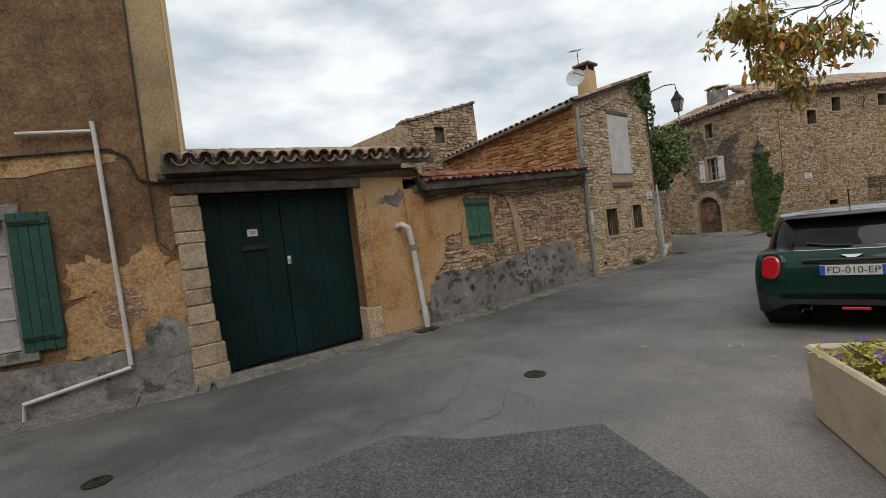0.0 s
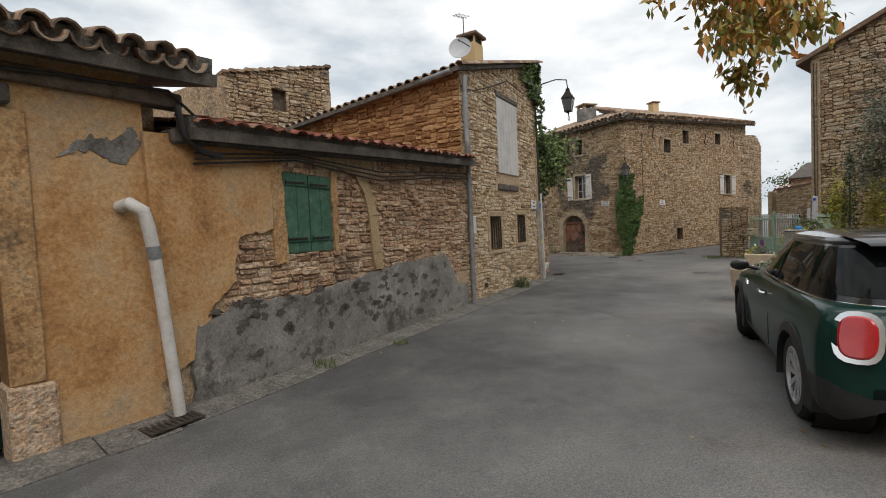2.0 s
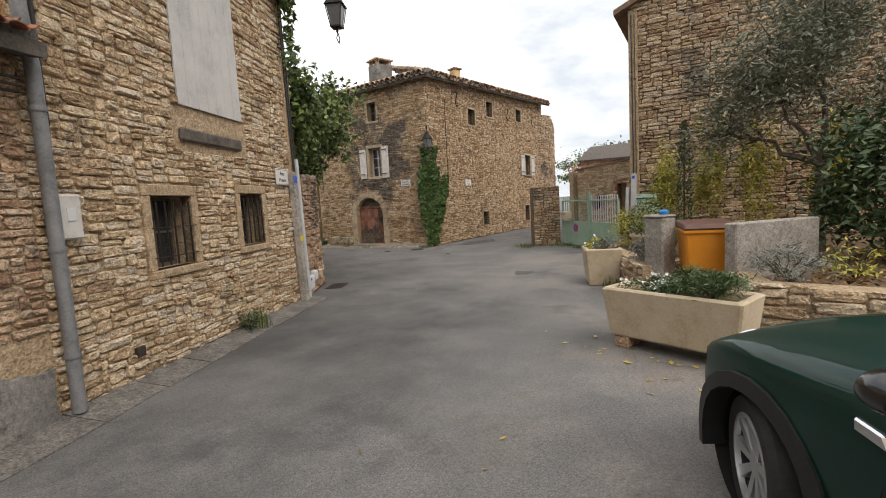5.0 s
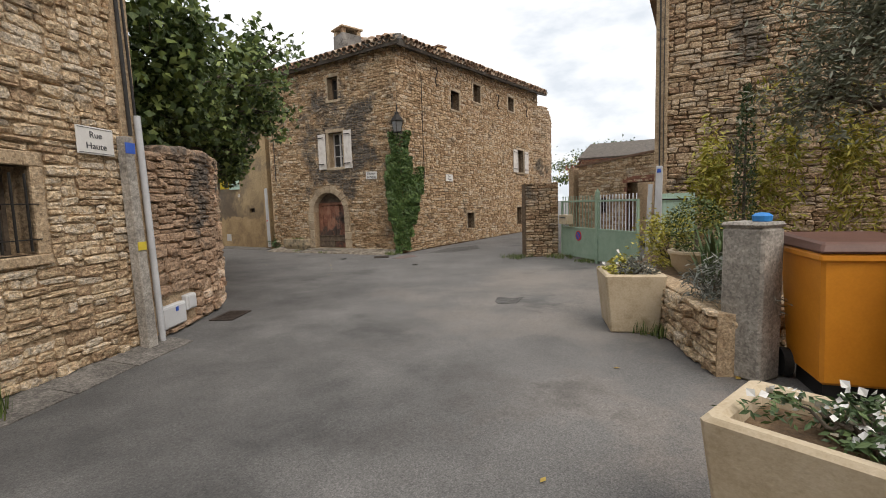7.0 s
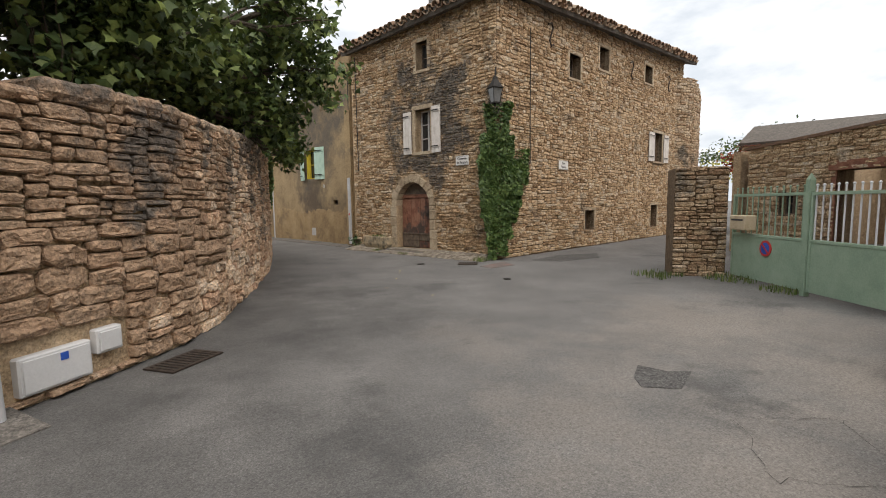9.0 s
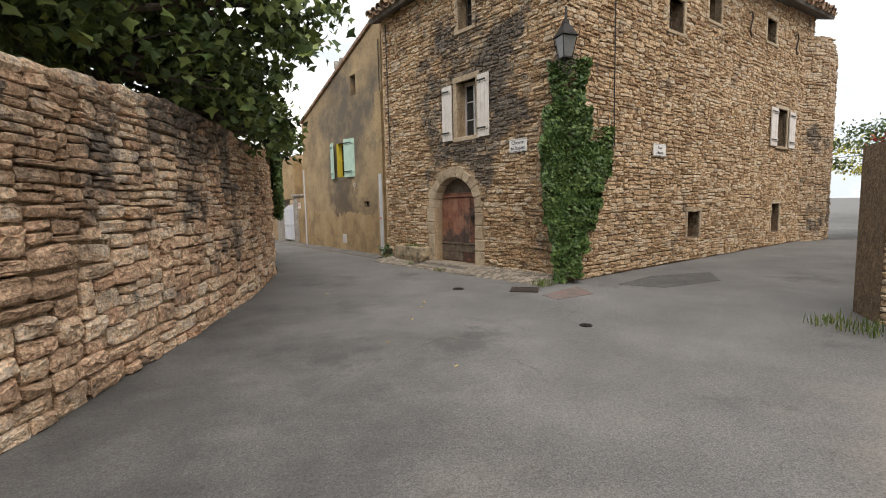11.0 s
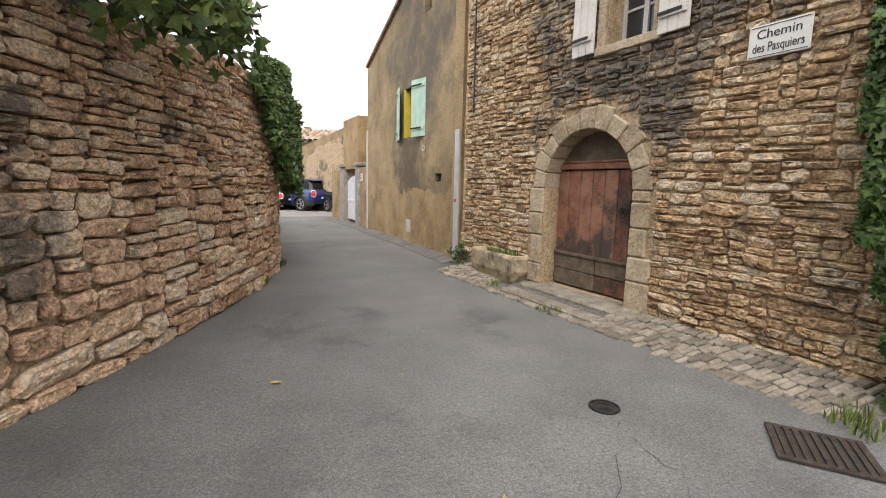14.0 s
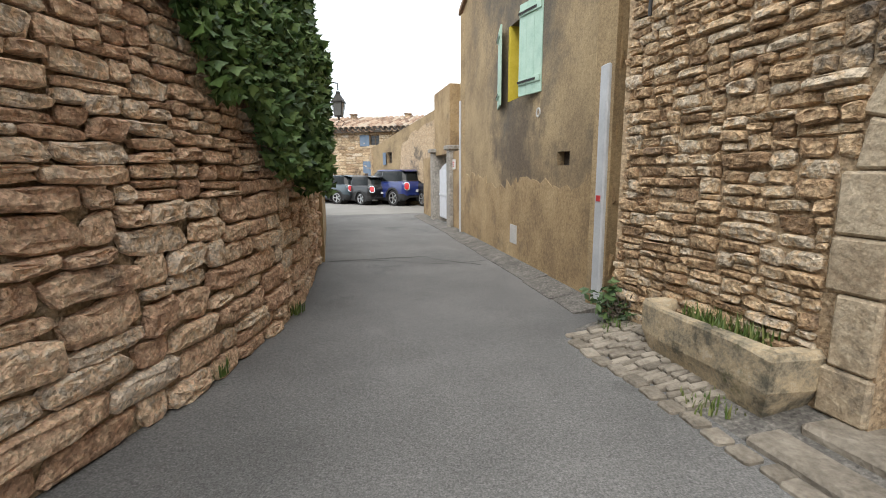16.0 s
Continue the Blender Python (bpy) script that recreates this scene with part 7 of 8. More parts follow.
# ivy on the corner house: both faces of the corner
fBw, fBr = along(BL, BK), along(BK, BR)
cover("ivy", "dense dark green ivy column on the house corner", fBw, [(LB - 0.36, LB + 0.05, 0.95, 1.75, 4.2), (LB - 0.42, LB + 0.05, 1.6, 2.3, 3.6), (LB - 0.36, LB + 0.05, 2.2, 2.75, 2.0), (LB - 0.24, LB + 0.06, 0.65, 1.0, 1.2), (LB - 0.15, LB + 0.06, 0.35, 0.75, 0.9), (LB - 0.10, LB + 0.06, 0.05, 0.45, 0.5), (LB - 0.20, LB + 0.02, 2.7, 3.35, 0.9)], LEAF_IVY, 0.068, 7000, 101, 0.30)
cover("ivy", "dense dark green ivy wrapping round the side wall", fBr, [(-0.1, 0.80, 1.2, 2.2, 5.4), (-0.1, 0.60, 0.85, 1.25, 1.7), (-0.1, 0.40, 0.5, 0.95, 1.3), (-0.1, 0.20, 0.12, 0.6, 0.8), (-0.1, 0.46, 2.15, 2.7, 1.5), (-0.1, 0.24, 2.6, 3.4, 1), (0.62, 1.0, 1.7, 2.45, 0.9)], LEAF_IVY, 0.068, 8000, 102, 0.30)
# creeper on house A
cover("creeper", "yellow-green creeper at the top of the house corner", along(P3, P4), [(3.5, 4.35, 4.7, 5.55, 4), (3.0, 3.7, 5.0, 5.4, 1.2), (4.0, 4.4, 3.6, 4.8, 1.2)], LEAF_BOX, 0.10, 700, 103, 0.25)
# ivy hanging over the dry wall
r = random.Random(104)
pts = []
for _ in range(11000):
    s = r.gauss(10.1, 0.8)
    if not 8.4 < s < LD - 0.1:
        continue
    low = 1.15 + 0.95 * max(0.0, (9.9 - s) / 1.5) ** 1.1 + 0.5 * max(0.0, s - 11.2) + 0.12 * math.sin(s * 9)
    z = r.uniform(low, 2.8 - 0.15 * abs(s - 10.4))
    pts.append(on_dry((s, -0.11 - r.uniform(0, 0.28) * max(0.2, 1 - 0.5 * abs(s - 10.4)) * (1 if z < 2.3 else 0.5), z)))
g = thing("ivy", None, "dark ivy hanging over the end of the dry stone wall", "climbing plant")
part("leaves", leaves_mesh(pts, 0.065, LEAF_IVY, 104, 0.85, "leaves", 0.9, True), None, g)
for k in range(6):
    m = Mesher()
    m.tube([on_dry((9.2 + 0.35 * k, 0.1, 2.3)), on_dry((9.25 + 0.35 * k, -0.10, 2.2)), on_dry((9.3 + 0.33 * k, -0.11, 1.6))], [0.016, 0.012, 0.005], 6)
    part("stem", m, BARK, g)

# fig tree over the dry wall
tree("fig_tree", "large spreading fig tree leaning over the dry stone wall", (5.6, 13.6, 1.8), (5.9, 13.9, 2.6),
     [((6.6, 13.4, 3.0), (1.0, 1.1, 0.95)), ((5.6, 13.0, 3.9), (1.3, 1.2, 1.1)), ((7.2, 14.6, 3.1), (0.85, 1.1, 0.8)), ((8.0, 14.9, 3.3), (0.85, 0.9, 0.65)), ((8.1, 16.3, 3.0), (0.75, 1.15, 0.6)), ((6.6, 15.8, 3.6), (1.2, 1.5, 0.9)), ((8.35, 17.8, 2.85), (0.55, 0.9, 0.42)), ((8.05, 15.6, 2.65), (0.5, 1.2, 0.4)), ((8.3, 16.9, 2.6), (0.45, 0.8, 0.35)), ((7.1, 12.7, 3.6), (0.75, 0.7, 0.85)), ((8.75, 16.7, 2.35), (0.35, 0.75, 0.42)), ((8.95, 17.4, 2.3), (0.30, 0.6, 0.35)), ((8.5, 15.5, 2.55), (0.4, 0.7, 0.4)), ((8.9, 15.0, 3.3), (0.55, 0.85, 0.65)), ((8.5, 14.0, 3.9), (0.65, 0.75, 0.75))],
     LEAF_FIG, 0.115, 27000, 110, 0.12, 0.62, lobes=True, droop=0.55, clumps=34, hollow=0.25)
bush("dark_cypress", "dark dense evergreen behind the dry stone wall", (6.25, 12.75, 2.9), (0.4, 0.4, 1.1), LEAF_LAUREL, 0.12, 1500, 111, 0.5)
# hanging autumn branch
tree("autumn_tree", "tree with long hanging branches turning orange", (10.5, -2.2, 0.0), (6.9, 4.3, 4.9),
     [((6.1, 5.0, 3.45), (0.30, 0.35, 0.45)), ((5.8, 4.5, 4.1), (0.6, 0.6, 0.45)), ((6.5, 4.6, 4.1), (0.5, 0.5, 0.45)), ((4.75, 4.4, 4.5), (0.6, 0.6, 0.36)), ((5.15, 4.25, 3.7), (0.42, 0.42, 0.42)), ((5.1, 4.4, 4.35), (0.5, 0.5, 0.35))],
     LEAF_AUTUMN, 0.17, 1900, 112, 0.032, 0.42, droop=0.8, clumps=30, hollow=0.15)
# olive, laurel and garden plants
tree("olive_tree", "grey-green olive tree with a dark twisted trunk", (12.05, 5.35, 0.40), (12.0, 5.35, 1.75),
     [((11.9, 5.9, 3.1), (1.15, 1.25, 0.95)), ((12.2, 4.4, 2.8), (0.95, 1.1, 0.9)), ((12.1, 5.3, 3.9), (1.2, 1.2, 0.75)), ((11.8, 6.6, 2.4), (0.6, 0.7, 0.6))],
     LEAF_OLIVE, 0.10, 22000, 113, 0.10, 0.26, droop=0.1, clumps=46, hollow=0.1)
bush("laurel_bush", "big dark green laurel bush in the garden bed", (11.05, 4.35, 1.35), (0.95, 1.0, 0.98), LEAF_LAUREL, 0.11, 6500, 114, 0.42, clumps=34, hollow=0.4)
r = random.Random(115)
for k, (x, y, h) in enumerate(((12.9, 8.1, 2.3), (13.0, 7.3, 2.6), (13.2, 6.5, 2.4), (13.4, 5.4, 2.2))):
    bush("bamboo", "yellow-green bamboo clump against the house wall", (x, y, 0.45 + h / 2), (0.32, 0.4, h / 2), LEAF_YELLOW, 0.14, 1500, 116 + k, 0.2, "bamboo", 24, 0.1, 0.2, twig=False)
cy = thing("cypress", None, "slim dark columnar cypress", "tree")
r = random.Random(121)
pts = []
for _ in range(1500):
    z = r.random() ** 0.8
    w = 0.13 * (1 - z) ** 0.5 + 0.02
    a = r.uniform(0, 6.3)
    pts.append((12.4 + math.cos(a) * w, 7.48 + math.sin(a) * w, 0.45 + z * 2.3))
part("foliage", leaves_mesh(pts, 0.06, LEAF_LAUREL, 121, 0.4, "foliage", -0.8), None, cy)
m = Mesher()
m.tube([(12.4, 7.48, 0.35), (12.4, 7.48, 2.6)], [0.025, 0.008], 6)
part("trunk", m, BARK, cy)


def ball(name, label, c, rad, seed):
    r = random.Random(seed)
    pts = []
    for _ in range(1500):
        d = Vector((r.gauss(0, 1), r.gauss(0, 1), r.gauss(0, 1))).normalized() * rad * r.uniform(0.82, 1.04)
        pts.append(tuple(Vector(c) + d))
    g = thing(name, None, label, "shrub")
    part("foliage", leaves_mesh(pts, 0.045, LEAF_BOX, seed, 0.5, "foliage", 0), None, g)
    m = Mesher()
    m.tube([(c[0], c[1], c[2] - rad - 0.1), c], 0.02, 6)
    part("stem", m, BARK, g)


pot = thing("flower_pot", None, "round pale stone pot holding a clipped box ball", "pot", at=Matrix.Translation((11.2, 7.62, 0.42)))
m = Mesher()
m.lathe([(0.0, 0.0), (0.16, 0.0), (0.26, 0.12), (0.28, 0.24), (0.31, 0.27), (0.31, 0.30), (0.26, 0.30), (0.24, 0.22), (0.0, 0.2)], 24)
part("bowl", m, PLANTER, pot, smooth=True)
m = Mesher()
m.lathe([(0.0, 0.245), (0.25, 0.24)], 20)
part("soil", m, SOIL, pot)
ball("box_ball", "clipped round box ball in the pot", (11.2, 7.62, 0.99), 0.34, 131)
bush("forsythia", "loose yellow-green shrub beside the conduit", (11.85, 8.1, 0.80), (0.5, 0.45, 0.40), LEAF_YELLOW, 0.055, 2600, 132, 0.4)
tuft("yucca", "spiky green yucca leaves in the bed", (10.7, 7.15, 0.45), (0.2, 0.2), 0.55, 70, LEAF_ROSEMARY, 133, 0.022, "plant", 0.8)
bush("lavender", "silvery lavender spilling over the low wall", (9.75, 6.95, 0.62), (0.42, 0.32, 0.2), LEAF_LAV, 0.075, 1300, 134, 0.14)
bush("lavender", "silvery lavender at the wall end", (9.42, 6.62, 0.60), (0.2, 0.25, 0.2), LEAF_LAV, 0.075, 700, 135, 0.14)
bush("lavender", "grey santolina mound behind the trough", (8.85, 5.0, 0.66), (0.42, 0.38, 0.2), LEAF_LAV, 0.06, 1500, 136, 0.2)
bush("euphorbia", "yellowish leafy shrub near the bins", (9.6, 4.6, 0.62), (0.25, 0.3, 0.22), LEAF_YELLOW, 0.08, 260, 137, 0.3)

# garden bed and walls
m = Mesher()
bed = [(8.35, 5.18), (9.0, 5.56), (10.42, 4.98), (10.62, 6.22), (9.2, 6.72), (10.05, 7.5), (11.5, 8.75), (13.75, 9.15), (16.3, 2.6), (9.3, -1.2), (9.0, 2.4)]
m.prism([(x, y, -0.05) for x, y in bed], [(x, y, 0.42) for x, y in bed])
tagged(part("garden_bed", m, SOIL), "raised garden bed with dry leaves", "ground", kind="structure")
stone_wall("wall_garden_low", (10.08, 7.56), (9.10, 6.70), (0.50, 0.48), 0.25, [], STONE_A, MORTAR, "low rubble garden wall", None, 141, (0.06, 0.11), (0.14, 0.34))
stone_wall("wall_alcove_north", (9.16, 6.66), (10.62, 6.18), (0.48, 0.48), 0.2, [], STONE_A, MORTAR, "low rubble wall beside the bin", None, 145, (0.06, 0.11), (0.14, 0.34))
stone_wall("wall_alcove_east", (10.62, 6.2), (10.44, 4.95), (0.48, 0.48), 0.2, [], STONE_A, MORTAR, "low rubble wall behind the bin", None, 146, (0.06, 0.11), (0.14, 0.34))
stone_wall("wall_alcove_south", (9.02, 5.6), (8.30, 5.15), (0.50, 0.50), 0.2, [], STONE_A, MORTAR, "low rubble end of the garden bed", None, 147, (0.06, 0.11), (0.14, 0.34))
stone_wall("wall_garden_front", (8.30, 5.15), (8.95, 2.2), (0.50, 0.46), 0.3, [], STONE_A, MORTAR, "low rubble wall of the garden bed", None, 142, (0.07, 0.13), (0.16, 0.4))
stone_wall("wall_garden_rear", (8.95, 2.2), (9.2, -1.3), (0.46, 0.46), 0.3, [], STONE_A, MORTAR, "low rubble wall continuing along the bed", None, 143, (0.08, 0.15), (0.2, 0.5))
stone_wall("wall_garden_corner", (11.6, 8.8), (10.08, 7.56), (0.42, 0.5), 0.25, [], STONE_A, MORTAR, "low rubble wall beside the square planter", None, 144, (0.06, 0.11), (0.14, 0.34))


def box_planter(name, label, at, l, w, h, taper=0.05, feet=0.0, wall_t=0.07, material=PLANTER):
    """A cast trough: x along its length, hollow, with soil."""
    g = thing(name, None, label, "planter", at=at)
    m = Mesher()
    R = lambda x, y, z: [(-x, -y, z), (x, -y, z), (x, y, z), (-x, y, z)]
    b, t = feet, feet + h
    x0, y0, x1, y1 = l / 2 - taper, w / 2 - taper, l / 2, w / 2
    n = len(m.v)
    m.v += R(x0, y0, b) + R(x1, y1, t) + R(x1 - wall_t, y1 - wall_t, t) + R(x1 - wall_t - 0.02, y1 - wall_t - 0.02, t - 0.12)
    for ring in range(3):
        for k in range(4):
            a, c = n + ring * 4 + k, n + ring * 4 + (k + 1) % 4
            m.f.append((a, c, c + 4, a + 4))
    m.f += [(3, 2, 1, 0), (n + 12, n + 13, n + 14, n + 15)]
    part("body", m, material, g, bevel=0.018)
    m = Mesher()
    m.v += R(x1 - wall_t - 0.005, y1 - wall_t - 0.005, t - 0.07)
    m.f.append((0, 1, 2, 3))
    part("soil", m, SOIL, g)
    if feet:
        for sx in (-1, 1):
            m = Mesher()
            m.box(sx * (x0 - 0.12) - 0.07, sx * (x0 - 0.12) + 0.07, -y0 * 0.95, y0 * 0.95, 0, feet)
            part("foot", m, STONE_L, g, bevel=0.01)
    return g


# square planter at the low wall
box_planter("square_planter", "square beige cast-stone planter on the asphalt", along((10.1, 8.25), (9.62, 7.88)) @ Matrix.Translation((0.30, 0.27, 0)), 0.72, 0.58, 0.60, 0.06)
bush("petunia", "small yellow-green bedding plant with white flowers", (10.02, 7.92, 0.64), (0.22, 0.18, 0.10), LEAF_YELLOW, 0.05, 420, 151, 0.5, flowers=(PETAL, 8, 0.06))
bush("silver_ragwort", "silver-leaved plant in the square planter", (9.92, 7.72, 0.66), (0.17, 0.15, 0.10), LEAF_LAV, 0.06, 420, 152, 0.3)
# long trough
tro = along((7.09, 6.12), (7.05, 4.90)) @ Matrix.Translation((0.61, 0.26, 0))
box_planter("stone_trough", "long pale stone trough planter raised on blocks", tro, 1.22, 0.52, 0.47, 0.05, feet=0.11)
bush("white_flowers", "trailing white flowers in the stone trough", (7.34, 5.72, 0.60), (0.20, 0.24, 0.07), LEAF_ROSEMARY, 0.045, 900, 153, 0.4, flowers=(PETAL, 110, 0.032))
bush("rosemary", "bushy green rosemary in the stone trough", (7.34, 5.22, 0.66), (0.24, 0.32, 0.13), LEAF_ROSEMARY, 0.075, 3000, 154, 0.12, droop=-0.3)
# planter beside the first steps of the walk
box_planter("concrete_planter", "large pale concrete planter with flowers at the roadside", along((1.84, -0.27), (1.22, -2.25)) @ Matrix.Translation((1.03, 0.42, 0)), 2.06, 0.84, 0.52, 0.03, wall_t=0.06)
bush("pansies", "low yellow-green plants with violet flowers in the planter", (2.0, -0.75, 0.52), (0.25, 0.35, 0.09), LEAF_YELLOW, 0.05, 700, 155, 0.5, flowers=(PETAL_VIOLET, 14, 0.06))
bush("pansies", "low green plants with violet flowers in the planter", (1.8, -1.6, 0.52), (0.25, 0.4, 0.09), LEAF_ROSEMARY, 0.05, 600, 156, 0.5, flowers=(PETAL_VIOLET, 12, 0.06))

# bins and their shelter
m = Mesher()
m.box(-0.15, 0.15, -0.13, 0.13, 0, 1.12)
m.box(-0.16, 0.16, -0.14, 0.14, 1.12, 1.16)
pst = part("bin_post", m, CONCRETE, bevel=0.02)
pst.matrix_basis = along((9.3, 6.55), (9.15, 6.0))
tagged(pst, "stained concrete post beside the bins", "post")
m = Mesher()
m.box(0, 1.3, -0.08, 0.08, 0, 1.06)
pst = part("bin_shelter_wall", m, CONCRETE, bevel=0.015)
pst.matrix_basis = along((9.02, 5.62), (10.4, 5.0))
tagged(pst, "grey concrete wall of the bin shelter", "wall")


def wheelie_bin(at, body_mat, label):
    g = thing("wheelie_bin", None, label, "bin", "bins in the shelter", at=at)
    m = Mesher()
    m.prism([(-0.24, -0.27, 0.12), (0.24, -0.27, 0.12), (0.24, 0.27, 0.12), (-0.24, 0.27, 0.12)], [(-0.29, -0.34, 0.98), (0.29, -0.34, 0.98), (0.29, 0.34, 0.98), (-0.29, 0.34, 0.98)])
    part("body", m, body_mat, g, bevel=0.02)
    m = Mesher()
    m.box(-0.31, 0.31, -0.36, 0.36, 0.93, 0.98)
    part("rim", m, body_mat, g, bevel=0.012)
    m = Mesher()
    m.prism([(-0.32, -0.38, 0.985), (0.32, -0.38, 0.985), (0.32, 0.38, 0.985), (-0.32, 0.38, 0.985)], [(-0.29, -0.34, 1.05), (0.29, -0.34, 1.05), (0.29, 0.36, 1.07), (-0.29, 0.36, 1.07)])
    part("lid", m, BROWN_LID, g, "brown plastic lid", bevel=0.015)
    for x in (-0.27, 0.27):
        m = Mesher()
        m.tube([(x - 0.03, 0.22, 0.11), (x + 0.03, 0.22, 0.11)], 0.105, 16)
        part("wheel", m, RUBBER, g, smooth=True)
    m = Mesher()
    m.box(-0.2, 0.2, -0.20, 0.2, 0.0, 0.12)
    part("base_foot", m, CLADDING, g)
    m = Mesher()
    m.box(-0.10, 0.12, -0.327, -0.318, 0.50, 0.62)
    ob = part("sticker", m, SIGN_WHITE, g, "white sticker with dark print")
    ob.matrix_basis = Matrix.Rotation(-0.078, 4, "X") @ Matrix.Translation((0, 0.012, 0))
    for z, w in ((0.80, 0.13), (0.74, 0.09), (0.68, 0.15)):
        m = Mesher()
        m.box(-w, w, -0.333, -0.327, z - 0.012, z + 0.012)
        ob = part("print_bar", m, SIGN_WHITE, g)
        ob.matrix_basis = Matrix.Rotation(-0.078, 4, "X") @ Matrix.Translation((0, 0.012, 0))
    return g


face = Matrix.Rotation(math.atan2(-0.6, -1.0) + math.pi / 2, 4, "Z")
wheelie_bin(Matrix.Translation((9.42, 6.02, 0)) @ face, ORANGE_BIN, "orange wheeled bin with a brown lid in the shelter")
m = Mesher()
m.lathe([(0.0, 0.0), (0.06, 0.0), (0.065, 0.04), (0.04, 0.06), (0.0, 0.065)], 14)
ob = part("blue_cap", m, mat("bright_blue_plastic", [(0.02, 0.20, 0.55), (0.03, 0.26, 0.62)], 0.5, 8, 0))
ob.matrix_basis = Matrix.Translation((9.32, 6.5, 1.162))
tagged(ob, "bright blue plastic cap lying on the post", "cap")

# trough by the arched door
tr = thing("old_stone_trough", None, "mossy hollowed stone trough with grass beside the door", "planter", at=along((11.22, 19.98), (11.50, 19.12)) @ Matrix.Translation((0.46, 0.20, 0.03)))
m = Mesher()
R = lambda x, y, z: [(-x, -y, z), (-x * 0.6, -y * 1.04, z), (x * 0.6, -y * 1.03, z), (x, -y, z), (x * 1.02, 0, z), (x, y, z), (x * 0.6, y * 1.02, z), (-x * 0.6, y, z), (-x, y, z), (-x * 1.03, 0, z)]
rings = [R(0.40, 0.17, 0.0), R(0.46, 0.21, 0.16), R(0.48, 0.22, 0.33), R(0.46, 0.205, 0.36), R(0.40, 0.15, 0.355), R(0.38, 0.13, 0.27)]
for ring in rings:
    m.v += ring
for i in range(5):
    for k in range(10):
        a, b = i * 10 + k, i * 10 + (k + 1) % 10
        m.f.append((a, b, b + 10, a + 10))
m.f += [tuple(range(9, -1, -1)), tuple(range(50, 60))]
rt = random.Random(77)
m.v = [(x + rt.uniform(-0.012, 0.012), y + rt.uniform(-0.012, 0.012), z + (rt.uniform(-0.012, 0.012) if z > 0.05 else 0)) for x, y, z in m.v]
part("basin", m, TROUGH, tr)
m = Mesher()
m.box(-0.36, 0.36, -0.12, 0.12, 0.26, 0.29)
part("soil", m, SOIL, tr)
c = tr.matrix_basis @ Vector((0, 0, 0.29))
tuft("grass_tuft", "green grass growing in the stone trough", c, (0.16, 0.26), 0.11, 420, LEAF_GRASS, 161, 0.006)
for k, (x, y, rx, n, h) in enumerate(((11.15, 20.35, 0.12, 60, 0.12), (11.35, 19.3, 0.12, 70, 0.07), (11.62, 18.1, 0.10, 40, 0.06), (12.5, 15.85, 0.14, 90, 0.10), (14.6, 11.75, 0.35, 240, 0.10), (14.2, 10.9, 0.25, 160, 0.08), (13.9, 12.6, 0.3, 160, 0.10), (8.62, 19.4, 0.06, 60, 0.10), (8.55, 20.6, 0.08, 60, 0.10), (4.95, 9.75, 0.18, 110, 0.22), (0.2, 5.25, 0.12, 60, 0.08), (9.85, 7.5, 0.15, 90, 0.12), (-5.9, 1.2, 0.12, 60, 0.12), (1.2, 5.8, 0.1, 40, 0.06))):
    tuft("weeds", "small green weeds at the foot of the wall", (x, y, 0.02), (rx, rx), h, n, LEAF_GRASS, 170 + k, 0.006, "weeds")
bush("fern", "small green plant at the house corner", (11.16, 20.45, 0.22), (0.16, 0.16, 0.14), LEAF_ROSEMARY, 0.08, 220, 165, 0.45)
bush("wall_plant", "grey dry plant at the foot of the house", (4.85, 9.62, 0.18), (0.2, 0.14, 0.13), LEAF_LAUREL, 0.06, 260, 166, 0.2)
bush("red_climber", "red-leaved creeper behind the yard", (24.4, 17.5, 2.6), (0.9, 0.5, 0.45), mat("red_creeper_leaves", [(0.22, 0.02, 0.02), (0.36, 0.04, 0.03), (0.25, 0.08, 0.03)], 0.7, 4, 0, random_tint=0.5), 0.12, 420, 167, 0.6)
# leaf litter
r = random.Random(180)
zones = [((5.8, 1.6), (0.9, 1.2), 26), ((7.0, 5.4), (0.5, 0.9), 40), ((2.6, 1.0), (0.9, 1.2), 16), ((4.0, 5.6), (1.2, 1.2), 14), ((0.8, 6.0), (1.0, 0.6), 8), ((9.9, 7.0), (1.2, 0.6), 10), ((9.8, 14.5), (1.4, 2.0), 9)]
for (c, s, n) in zones:
    for _ in range(n):
        x, y = c[0] + r.gauss(0, 0.6) * s[0], c[1] + r.gauss(0, 0.6) * s[1]
        me = leaves_mesh([(0, 0, 0)], 0.085, LEAF_DRY, r.randint(0, 9999), 0.45, "fallen_leaf", 0.15)
        ob = new("fallen_leaf", me)
        ob.matrix_basis = Matrix.Translation((x, y, 0.012)) @ Matrix.Rotation(r.uniform(0, 6), 4, "Z") @ Matrix.Diagonal((1, 1, 0.12, 1))
        tagged(ob, "small yellow fallen leaf on the asphalt", "leaf", "fallen leaves")
me = leaves_mesh([(r.uniform(9.0, 12.5), r.uniform(2.0, 4.9), 0.44) for _ in range(2200)], 0.08, mat("brown_leaf_litter", [(0.10, 0.05, 0.025), (0.20, 0.11, 0.05), (0.30, 0.18, 0.08)], 0.9, 5, 0, random_tint=0.5), 181, 0.5, "leaf_litter", 0)
ob = new("leaf_litter", me)
tagged(ob, "brown dry leaves covering the garden bed", "leaf litter", kind="stuff")
